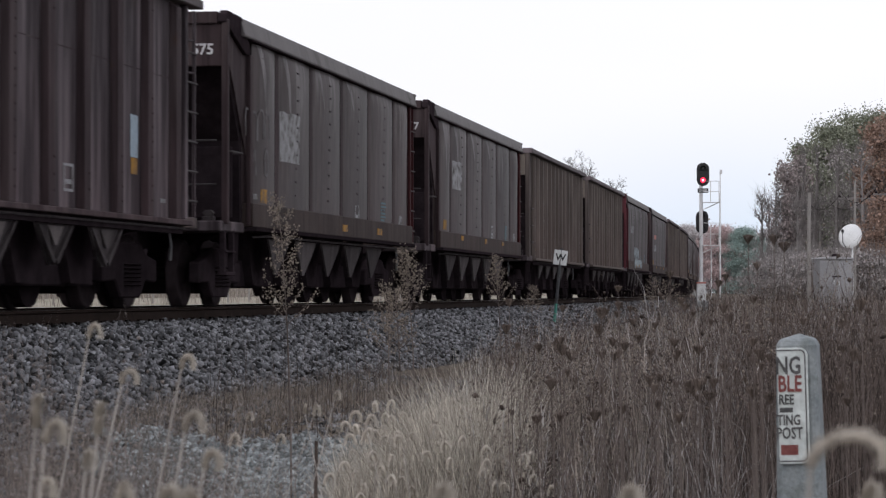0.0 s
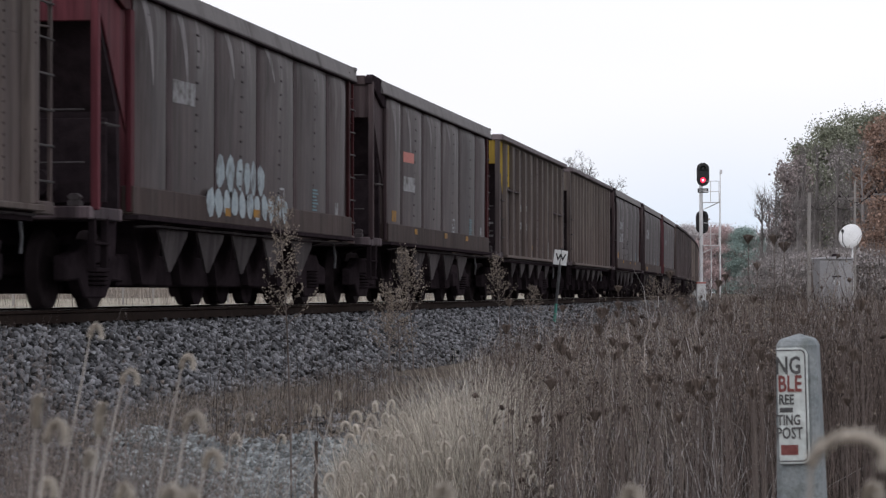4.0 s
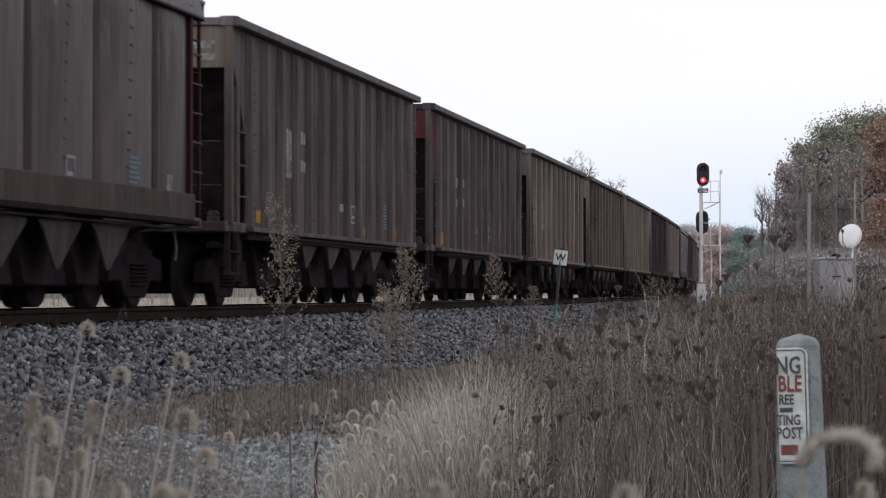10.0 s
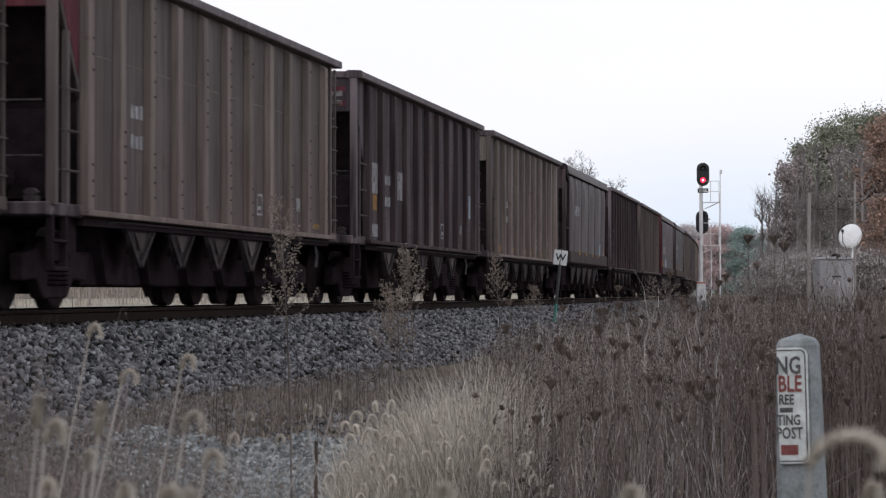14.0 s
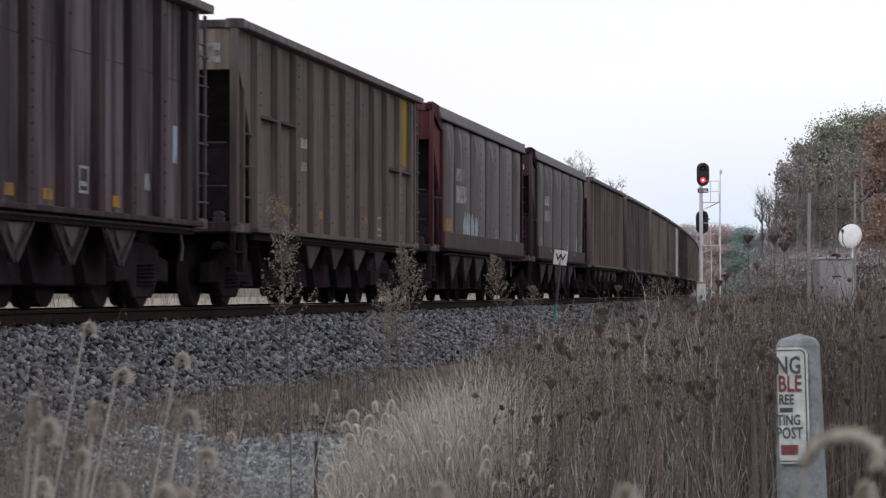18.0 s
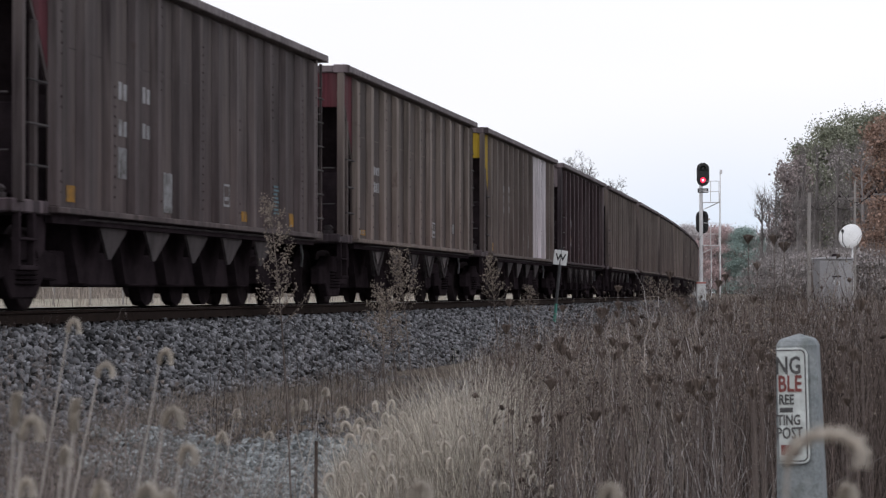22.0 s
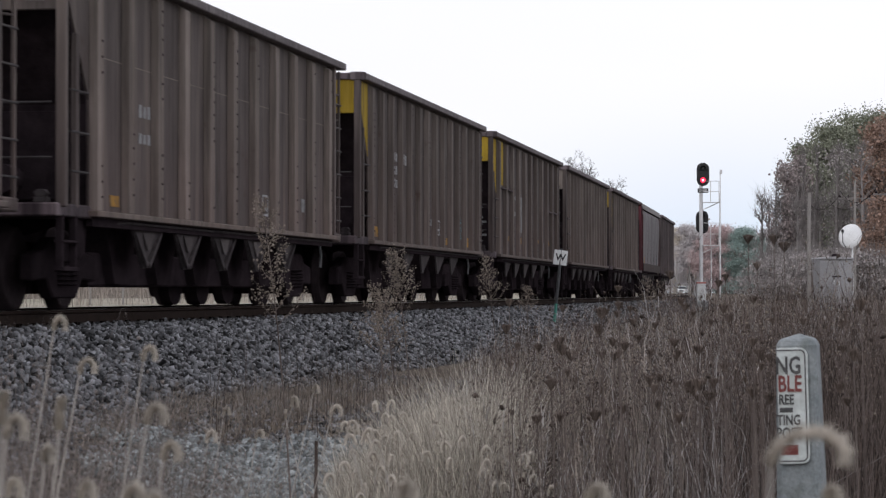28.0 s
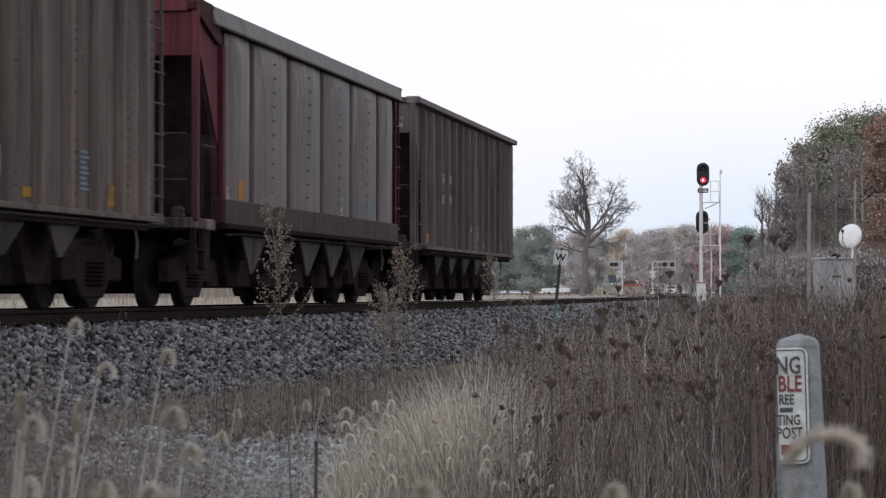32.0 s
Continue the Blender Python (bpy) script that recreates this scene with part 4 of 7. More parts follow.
def smooth_car(car, end, tone):
    paint, e = PAINT[tone], PANEL_EDGES
    top = M_SMOOTH_TOP if tone == "smooth" else M_SOOTY_TOP
    cage = PAINT["red"] if end == "red" else PAINT["rib_dark"]
    for x in (1, -1):
        part("side_sheet", shared("side_backing%+d" % x, side_sheet(x, -6.05, low=2.0), 0.004), cage, car, "backing sheet seen between the panels")
        part("top_sheet", shared("top_sheet%+d" % x, lambda: Shape().prism([(x * a, z) for a, z in ((1.44, 3.66), (1.575, 3.645), (1.585, 3.67), (1.52, 3.90), (1.44, 3.90))], "y", -6.62, 7.42), 0.008), top, car, "broad sloping aluminium top sheet")
        # the shadow line below the top sheet, built as a near-black strip
        part("top_lip", shared("top_lip%+d" % x, lambda: Shape().box(*sorted((x * 1.50, x * 1.592)), -6.2, 7.40, 3.622, 3.643)), M_UNDER, car, "dark strip standing for the shadow under the top sheet")
        part("top_corner", shared("top_corner%+d" % x, lambda: Shape().prism([(-7.50, 3.87), (-7.50, 3.76), (-7.30, 3.70), (-6.30, 3.42), (-6.08, 3.44), (-6.20, 3.655), (-6.60, 3.905), (-7.38, 3.92)], "x", *sorted((x * 1.42, x * 1.535))), 0.01), M_DARKRED if end == "red" else M_UNDER, car, "turned-down front corner of the top sheet")
        part("side_sill", shared("side_band%+d" % x, lambda: Shape().box(*sorted((x * 1.42, x * 1.575)), -6.1, 7.0, 1.09, 1.42), 0.012), PAINT["band"], car, "smooth lower side band")
        part("sill_flange", shared("sill_flange%+d" % x, lambda: Shape().box(*sorted((x * 1.42, x * 1.63)), -6.1, 7.0, 1.03, 1.088), 0.008), M_UNDER, car)
    part("side_edge", shared("side_edge", lambda: Shape().box(1.482, 1.545, -6.12, -5.96, 1.12, 3.44), 0.01), cage, car, "riveted front edge of the side")
    for i in range(6):
        part("side_panel", shared("side_panel%d" % i, bulged(e[i] + 0.15, e[i + 1] - 0.05), smooth=True), paint, car, "smooth bulged side panel")
        part("seam", shared("seam%d" % i, lambda: Shape().box(1.476, 1.508, e[i + 1] - 0.06, e[i + 1] + 0.17, 1.42, 3.66)), PAINT["rib_dark"], car, "dark recessed seam")
    for i, long in ((0, 1.0), (1, 0.95), (2, 0.6), (3, 0.45)):
        part("scrape", shared("scrape%d" % i, sheen_wedge(i, long)), M_SHEEN, car, "pale painted sheen on the shoulder of a panel")
    rv = part("rivets", shared("panel_rivets", panel_rivets), PAINT["dark"], car, "dark rivet rows")
    tagged(rv, kind="stuff")
    part("end_chord", shared("end_chord_sf", lambda: Shape().box(-1.41, 1.41, -7.47, -7.34, 3.74, 3.90), 0.012), cage, car)
    part("end_chord", shared("end_chord_sr", lambda: Shape().box(-1.43, 1.43, 6.9, 7.02, 3.66, 3.88), 0.012), PAINT["dark"], car)
    part("chord_lip", shared("chord_lip", lambda: Shape().box(1.46, 1.54, 7.43, 7.62, 3.85, 3.90).box(1.47, 1.53, 7.56, 7.60, 3.72, 3.86), 0.006), top, car)
    car_ends(car, paint, cage, cage, M_DARKRED, 3.88)


# ---- stencils, patches and sprayed scrawls on the near sides ----
DECAL_PAINT = {}
# strokes of a sprayed scrawl: arches, peaks and loops, no writing
STROKES = [((-1, -1), (-1, 0.5), (-0.5, 1), (0.5, 1), (1, 0.5), (1, -1)), ((-1, -0.6), (-0.4, 0.9), (0.1, -0.8), (0.6, 0.7), (1, -0.9)),
           ((-1, 0.2), (-0.6, -0.9), (0.2, -1), (0.8, -0.2), (0.5, 0.8), (-0.4, 0.9), (-1, 0.2)), ((-1, 0.7), (-0.2, 0.1), (0.4, 0.8), (1, -0.9))]


def decals(car, *rows):
    """Rows of (kind, along, height, width, tall), along and height in the car's own space."""
    ribbed = car["build"] != "S"
    car["marks"] = car.get("marks", "") + " ".join(row[0] for row in rows) + " "
    for kind, y, z, w, h in rows:
        z, w = max(z, 1.16 + h / 2), w * (0.62 if kind in ("orange", "sky") else 1.0)
        if ribbed and kind not in ("scribble", "block") and w < 1.0:
            y0, step, lo = (-6.28, 1.0, 0.66) if car["build"] == "F" else (-6.24, 1.27, 0.84)
            y, w = y0 + step * min(12, max(0, math.floor((y - y0) / step))) + lo, min(w, 0.40 if car["build"] == "F" else 0.58)
        if not ribbed and kind not in ("scribble", "block") and z > 1.42:
            lo, hi = next(((a + 0.22, b - 0.12) for a, b in zip(PANEL_EDGES, PANEL_EDGES[1:]) if y < b), (5.5, 6.7))
            y = min(max(y, lo + w / 2), hi - w / 2)
        x = 1.4835 if ribbed else 0.002
        sh = Shape()
        if kind == "teal":
            for k in range(8):
                zz = z - h / 2 + h * (k + 0.5) / 8
                sh.box(x, x + 0.004, y - w * 0.4, y + w * (0.4 - 0.12 * (k % 3)), zz - h * 0.033, zz + h * 0.033)
        elif kind == "box":
            a, b = min(w, 0.34) / 2, h / 2
            for p in ((y - a, y + a, z - b, z - b + 0.03), (y - a, y + a, z + b - 0.03, z + b), (y - a, y - a + 0.03, z - b + 0.03, z + b - 0.03), (y + a - 0.03, y + a, z - b + 0.03, z + b - 0.03), (y - a * 0.6, y + a * 0.6, z - 0.07, z - 0.02)):
                sh.box(x, x + 0.004, *p)
        elif kind == "digit":
            # plain bars, one for each worn character
            n = max(1, int(round(w / 0.17)))
            for k in range(n):
                c, q = y - w / 2 + w * (k + 0.5) / n, w / n * 0.34
                m = max(1, int(round(h / 0.26)))
                for j in range(m):
                    za = z - h / 2 + h * j / m
                    sh.box(x, x + 0.004, c - q, c + q, za + h / m * 0.12, za + h / m * (0.80 - 0.06 * ((j + k) % 2)))
        elif kind == "scribble":
            r = random.Random(int(abs(y * 100)))
            n = max(3, int(w / 0.30))
            for row, (zc, hh) in enumerate(((z + h * 0.28, h * 0.42), (z - h * 0.26, h * 0.40))):
                for k in range(n):
                    c, q = y - w / 2 + w * (k + 0.5) / n, w / n * 0.40
                    if row and r.random() < 0.25:
                        continue
                    form = STROKES[0] if row == 0 else r.choice(STROKES[1:])
                    pts = [(c + q * a + r.uniform(-0.02, 0.02), zc + hh * 0.5 * b + r.uniform(-0.03, 0.03)) for a, b in form]
                    for (ya, za), (yb, zb) in zip(pts, pts[1:]):
                        dy, dz = yb - ya, zb - za
                        ln = math.hypot(dy, dz) or 1.0
                        py, pz = -dz / ln * 0.03, dy / ln * 0.018
                        sh.prism([(ya - py, za - pz), (yb - py, zb - pz), (yb + py, zb + pz), (ya + py, za + pz)], "x", x, x + 0.004 + 0.0004 * (k % 3))
        elif kind == "block":
            # swollen sprayed shapes side by side
            r = random.Random(int(abs(y * 77)))
            n = max(2, int(w / 0.42))
            for k in range(n):
                c, q = y - w / 2 + w * (k + 0.5) / n, w / n * 0.50
                pts = [(c + q * r.uniform(0.72, 1.05) * math.cos(a * 0.698 + 0.3), z + h * 0.5 * r.uniform(0.72, 1.05) * math.sin(a * 0.698 + 0.3)) for a in range(9)]
                sh.prism(pts, "x", x, x + 0.003 + 0.0006 * (k % 2))
        else:
            for k in range(6):
                a, b = y - w / 2 + w * k / 6, y - w / 2 + w * (k + 1) / 6
                t0, t1 = z + h * (0.48 + 0.02 * math.sin(k * 2.1)), z + h * (0.48 + 0.02 * math.sin(k * 2.1 + 2.1))
                sh.prism([(a, z - h / 2), (b, z - h / 2), (b, t1), (a, t0)], "x", x, x + 0.004)
        if not ribbed:
            sh.v = [(a + panel_skin(b, max(c, 1.43) if z > 1.42 else 1.3), b, c) for a, b, c in sh.v]
        name, material, label = DECAL_PAINT[kind]
        mark = part(name, sh, material, car, label)
        if kind in ("teal", "box", "digit", "block", "scribble"):
            tagged(mark, kind="stuff")


# from the tail of the train forward: build, paint, colour of the open end
TRAIN = [
    ("F", "grey", None), ("S", "smooth", "red"), ("F", "brown", "yellow"), ("F", "brown", "cream"), ("L", "brown", "yellow"), ("F", "brown", "yellow"), ("W", "tan", None), ("F", "brown", None),
    ("F", "brown", None), ("F", "tan", "cream"), ("W", "dark", None), ("F", "tan", "yellow"), ("W", "tan", "red"), ("F", "grey", "red"), ("F", "brown", "cream"), ("S", "sooty", None),
    ("S", "sooty", "red"), ("L", "light", "cream"), ("W", "dark", None), ("S", "sooty", None), ("W", "grey", "cream"), ("W", "dark", None), ("W", "light", "red"), ("L", "brown", "cream"),
    ("W", "grey", None), ("F", "grey", "red"), ("F", "grey", "cream"), ("S", "sooty", "red"), ("S", "sooty", None), ("S", "sooty", None), ("F", "tan", "cream"), ("L", "grey", "yellow"),
    ("S", "sooty", None), ("S", "sooty", "red"), ("F", "brown", "cream"), ("F", "tan", "cream"), ("S", "sooty", None), ("S", "sooty", None), ("W", "dark", None), ("F", "brown", None),
]
PITCH, FRONT_AT_END = 16.5, 10.22
random.seed(5)
COLOUR_WORD = {"brown": "dusty brown", "grey": "weathered grey", "dark": "sooty dark grey", "light": "pale grey", "smooth": "grey aluminium", "sooty": "sooty brown-grey aluminium", "tan": "dusty tan-brown"}
DECAL_PAINT.update(teal=("stencil", M_TEAL, "teal stencilled lines"), box=("stencil", M_LETTER, "white stencilled frame"), digit=("stencil", M_LETTER, "worn white stencilled bars"),
                   scribble=("graffiti", M_SCRAWL, "pale sprayed scrawl"), block=("graffiti", M_SPRAY, "pale blue-white sprayed block letters"), orange=("reflector", M_ORANGE, "yellow-orange reflector square"),
                   chalk=("paint_patch", M_CHALK, "worn white paint patch"), dot=("paint_patch", M_CHALK, "small white paint mark"), sky=("paint_patch", M_SKYPATCH, "pale blue paint patch"), redmark=("paint_patch", M_REDPRINT, "small red mark"))
CARS = []
for i, (build, tone, end) in enumerate(TRAIN):
    what = {"W": "wide-ribbed coal hopper car", "F": "close-ribbed coal hopper car", "L": "ribbed coal hopper car with ledges", "S": "smooth-sided coal hopper car"}[build]
    car = thing("coal_car", COLOUR_WORD[tone] + " " + what + (" and %s end" % end if end in ("red", "yellow") else ""), "rail car", group="coal train")
    car["build"] = build
    if build == "S":
        smooth_car(car, end, tone)
    else:
        ribbed_car(car, build, PAINT[tone], end, {9: PAINT["white"], 10: PAINT["white"], 11: PAINT["white"]} if i == 11 else None)
    running_gear(car)
    CARS.append(car)

for i, word in ((37, "575"), (36, "537"), (28, "493"), (15, "594")):
    lettering("car_number", word, 0.20, M_STENCIL, CARS[i], pose(1.2, -7.424, 3.40, 90, 0, 0), "white stencilled number")
for i in (31, 4):
    for k in range(5):
        part("stencil", Shape().box(0.72, 1.30 - 0.08 * (k % 3), -6.706, -6.701, 1.50 + 0.1 * k, 1.55 + 0.1 * k), M_CHALK, CARS[i], "white stencilled lines on the bulkhead")
for i, (ya, yb) in ((23, (5.6, 6.4)), (17, (5.6, 6.45))):
    part("painted_bay", Shape().box(1.482, 1.487, ya, yb, 2.5, 3.73), PAINT["yellow"], CARS[i], "yellow painted bay")
part("painted_bay", Shape().box(1.482, 1.487, 6.6, 6.8, 2.7, 3.73), PAINT["yellow"], CARS[17], "yellow painted bay")
for z in (3.26, 3.50):
    part("painted_stripe", Shape().box(-1.4, 1.36, -7.428, -7.421, z + 0.02, z + 0.10), PAINT["red"], CARS[21], "red stripe on the end")
    part("painted_stripe", Shape().box(-1.4, 1.36, -7.428, -7.421, z + 0.02, z + 0.10), PAINT["red"], CARS[18], "red stripe on the end")
decals(CARS[1], ('orange', -5.04, 1.57, 0.63, 0.26), ('box', 1.92, 1.56, 0.21, 0.32), ('dot', -5.84, 1.46, 0.24, 0.28))
decals(CARS[2], ('teal', 3.83, 1.52, 0.57, 0.46), ('box', 1.56, 1.5, 0.51, 0.3), ('orange', 2.71, 1.16, 0.48, 0.11), ('orange', 5.69, 1.28, 0.44, 0.24))
decals(CARS[3], ('dot', -2.56, 1.35, 0.51, 0.18))
decals(CARS[4], ('digit', -3.01, 2.51, 0.48, 0.15), ('digit', -3.01, 2.12, 0.48, 0.15), ('chalk', -1.82, 2.13, 0.51, 0.9), ('orange', -4.39, 1.49, 0.56, 0.11), ('orange', -2.01, 1.48, 0.38, 0.16), ('orange', 1.63, 1.54, 0.36, 0.12), ('orange', 3.98, 1.54, 0.51, 0.12))
decals(CARS[5], ('digit', -3.41, 2.41, 0.37, 0.71), ('digit', -2.51, 2.64, 0.38, 0.28))
decals(CARS[6], ('digit', -4.15, 2.32, 0.56, 0.22), ('digit', -4.13, 2.0, 0.61, 0.18), ('orange', -5.37, 1.16, 0.6, 0.13))
decals(CARS[9], ('digit', -3.53, 2.43, 0.4, 0.69), ('digit', -2.64, 2.63, 0.36, 0.3))
decals(CARS[10], ('orange', -4.95, 1.78, 0.61, 0.21), ('orange', -2.31, 1.21, 0.56, 0.15), ('digit', -3.74, 2.24, 0.94, 0.33), ('digit', -3.74, 1.7, 0.94, 0.33), ('digit', -2.53, 2.21, 0.37, 0.16), ('dot', -5.49, 1.6, 0.17, 0.2), ('dot', -5.25, 1.2, 0.43, 0.22), ('scribble', -0.89, 1.72, 1.36, 0.66), ('sky', 5.95, 1.92, 0.41, 0.67))
decals(CARS[11], ('digit', -3.7, 2.41, 0.41, 0.74), ('digit', -2.68, 2.43, 0.37, 0.72))
decals(CARS[12], ('digit', -4.37, 2.3, 0.65, 0.21), ('digit', -4.37, 2.02, 0.65, 0.26), ('orange', -5.65, 1.13, 0.72, 0.09), ('chalk', -5.65, 1.21, 0.72, 0.06))
decals(CARS[13], ('dot', -1.6, 1.3, 0.43, 0.49), ('dot', -3.94, 1.67, 0.34, 0.36))
decals(CARS[14], ('orange', -5.95, 1.2, 0.38, 0.19), ('orange', -2.92, 1.14, 0.49, 0.1), ('orange', 2.88, 1.16, 0.56, 0.12), ('sky', 3.98, 1.54, 0.52, 0.38), ('box', 1.68, 1.49, 0.43, 0.28), ('dot', 0.44, 1.55, 0.26, 0.12))
decals(CARS[15], ('chalk', -3.71, 2.26, 0.92, 0.3), ('chalk', -3.75, 2.66, 0.7, 0.26), ('sky', 4.75, 1.6, 0.6, 0.5))
decals(CARS[16], ('chalk', -4.08, 2.64, 0.85, 0.28), ('chalk', -3.92, 2.24, 1.17, 0.36), ('block', -2.17, 1.52, 2.32, 0.76), ('box', 2.03, 1.49, 0.46, 0.28), ('teal', 4.55, 1.57, 0.73, 0.42), ('orange', -5.3, 1.57, 1.13, 0.25))
decals(CARS[18], ('digit', -4.05, 2.2, 0.78, 0.39), ('digit', -4.05, 1.79, 0.78, 0.36), ('chalk', -2.81, 1.93, 0.49, 0.83), ('sky', 5.71, 2.01, 0.34, 0.47))
decals(CARS[19], ('chalk', -4.09, 2.65, 0.92, 0.3), ('orange', -3.19, 1.39, 0.53, 0.11), ('orange', -0.98, 1.37, 0.5, 0.1), ('orange', 1.32, 1.38, 0.55, 0.12), ('orange', 3.6, 1.38, 0.59, 0.11), ('orange', 6.02, 1.57, 0.58, 0.19), ('box', 1.9, 1.49, 0.47, 0.31), ('sky', 4.47, 1.57, 0.67, 0.42))
decals(CARS[21], ('chalk', -5.78, 2.17, 0.54, 0.54), ('chalk', -3.12, 2.13, 0.62, 0.52), ('chalk', -5.67, 1.23, 0.76, 0.22), ('digit', -4.36, 2.19, 0.65, 0.25), ('digit', -4.36, 1.81, 0.65, 0.25), ('orange', -5.56, 1.75, 0.54, 0.27), ('sky', 5.27, 2.02, 0.37, 0.49))
decals(CARS[22], ('chalk', 5.4, 1.18, 0.71, 0.07), ('orange', 5.4, 1.09, 0.71, 0.09))
decals(CARS[23], ('digit', -3.28, 2.09, 0.43, 0.6), ('digit', -2.18, 2.09, 0.34, 0.57), ('box', 3.88, 1.35, 0.35, 0.34))
decals(CARS[24], ('chalk', -4.5, 2.23, 0.35, 0.73), ('chalk', 5.41, 1.21, 0.88, 0.08), ('orange', 5.33, 1.11, 0.72, 0.09))
decals(CARS[25], ('scribble', 1.05, 1.77, 1.62, 0.47), ('dot', -0.73, 1.55, 0.29, 0.14), ('dot', 2.8, 1.69, 0.24, 0.3), ('box', 1.54, 1.5, 0.32, 0.33), ('teal', 3.89, 1.51, 0.57, 0.4), ('orange', -5.84, 1.2, 0.59, 0.25))
decals(CARS[26], ('chalk', -4.25, 2.15, 0.4, 0.55))
decals(CARS[27], ('box', 1.87, 1.5, 0.58, 0.3), ('teal', 4.37, 1.55, 0.65, 0.45), ('orange', -5.62, 1.43, 0.56, 0.2))
decals(CARS[28], ('chalk', -3.95, 2.68, 1.06, 0.39), ('orange', -4.86, 1.22, 1.36, 0.12))
decals(CARS[29], ('chalk', -4.05, 2.65, 0.96, 0.28), ('chalk', -3.89, 2.21, 1.14, 0.31), ('scribble', -0.6, 1.76, 2.58, 0.84), ('box', 1.64, 1.49, 1.28, 0.3), ('teal', 4.44, 1.54, 0.69, 0.45))
decals(CARS[30], ('digit', -4.39, 2.51, 0.34, 0.58), ('digit', -3.36, 2.53, 0.41, 0.55), ('chalk', 1.37, 2.17, 0.49, 0.6))
decals(CARS[31], ('digit', -3.46, 2.3, 0.42, 0.26), ('digit', -3.45, 1.87, 0.44, 0.26), ('digit', -2.38, 2.33, 0.34, 0.21), ('digit', -2.38, 1.87, 0.34, 0.27), ('box', 3.6, 1.31, 0.45, 0.4), ('orange', -1.15, 1.35, 0.41, 0.11))
decals(CARS[32], ('chalk', -3.77, 2.19, 1.02, 0.27), ('redmark', -3.97, 2.68, 0.84, 0.19))
decals(CARS[33], ('chalk', -4.17, 2.66, 0.89, 0.29), ('block', -0.29, 1.31, 4.84, 0.41), ('block', -0.54, 1.77, 2.81, 0.51), ('orange', -1.55, 1.25, 0.47, 0.11), ('orange', 0.12, 1.28, 0.58, 0.11), ('teal', 4.22, 1.58, 0.53, 0.4))
decals(CARS[34], ('dot', -4.98, 1.32, 0.55, 0.14), ('box', 1.72, 1.36, 0.48, 0.52), ('teal', 3.7, 1.52, 0.57, 0.42), ('orange', 2.57, 1.13, 0.52, 0.11), ('orange', 5.66, 1.2, 0.39, 0.16))
decals(CARS[35], ('digit', -4.06, 2.63, 0.34, 0.29), ('digit', -3.14, 2.64, 0.36, 0.3), ('digit', -4.04, 2.18, 0.38, 0.29), ('digit', -3.1, 2.19, 0.38, 0.29), ('dot', 0.45, 1.58, 0.31, 0.12), ('box', 1.58, 1.5, 0.42, 0.27), ('orange', -6.02, 1.21, 0.45, 0.19), ('chalk', -4.12, 1.3, 0.45, 0.22))
decals(CARS[36], ('chalk', -3.96, 2.61, 1.0, 0.59))
decals(CARS[37], ('scribble', -5.65, 2.24, 1.32, 0.94), ('chalk', -4.14, 2.45, 1.14, 0.73), ('chalk', -5.84, 1.52, 0.17, 0.08), ('orange', 0.48, 1.23, 0.66, 0.11), ('orange', 3.58, 1.24, 0.69, 0.11), ('orange', -5.27, 1.54, 0.56, 0.2), ('box', 1.69, 1.5, 0.32, 0.27), ('teal', 4.14, 1.54, 0.64, 0.47), ('dot', 5.89, 1.48, 0.27, 0.19))
decals(CARS[38], ('sky', 5.16, 2.01, 0.5, 0.5), ('orange', 5.06, 1.66, 0.39, 0.19), ('dot', 5.33, 1.3, 0.22, 0.05))

# the markings that every car of a build carries, where it has none of that kind yet
USUAL = {
    "F": [("teal", 3.83, 1.52, 0.55, 0.44), ("box", 1.56, 1.48, 0.42, 0.3), ("dot", 0.45, 1.56, 0.3, 0.13), ("orange", 2.55, 1.22, 0.5, 0.14), ("orange", 5.62, 1.26, 0.45, 0.2), ("orange", -5.8, 1.24, 0.5, 0.18),
          ("digit", -3.42, 2.50, 0.4, 0.30), ("digit", -2.54, 2.52, 0.38, 0.28), ("digit", -3.42, 2.08, 0.4, 0.28), ("digit", -2.54, 2.10, 0.38, 0.26)],
    "W": [("orange", -5.45, 1.20, 0.7, 0.15), ("orange", -2.85, 1.20, 0.5, 0.13), ("orange", -0.35, 1.20, 0.5, 0.13), ("orange", 0.95, 1.20, 0.5, 0.12), ("orange", 3.5, 1.22, 0.5, 0.13), ("box", 2.2, 1.42, 0.4, 0.3),
          ("digit", -4.2, 2.30, 0.62, 0.24), ("digit", -4.2, 1.95, 0.62, 0.24), ("dot", 4.75, 1.5, 0.25, 0.2)],
    "L": [("orange", -4.35, 1.40, 0.5, 0.13), ("orange", -1.9, 1.40, 0.4, 0.13), ("orange", 1.8, 1.42, 0.4, 0.13), ("box", 3.7, 1.34, 0.4, 0.34), ("digit", -3.05, 2.45, 0.48, 0.22), ("digit", -3.05, 2.1, 0.48, 0.2)],
    "S": [("teal", 4.35, 1.56, 0.62, 0.42), ("box", 1.85, 1.56, 0.4, 0.28), ("orange", -5.3, 1.56, 0.6, 0.2), ("orange", -3.1, 1.33, 0.55, 0.1), ("orange", 0.6, 1.33, 0.55, 0.1), ("orange", 3.5, 1.33, 0.55, 0.1), ("chalk", -4.02, 2.64, 0.9, 0.26), ("dot", 5.9, 1.52, 0.2, 0.2)],
}
CARS[1]["marks"] += "chalk "
for car in CARS:
    rows = [row for row in USUAL[car["build"]] if row[0] not in car.get("marks", "").split()]
    if rows:
        decals(car, *rows)

# ================= stones and ties =================
rng = np.random.default_rng(7)


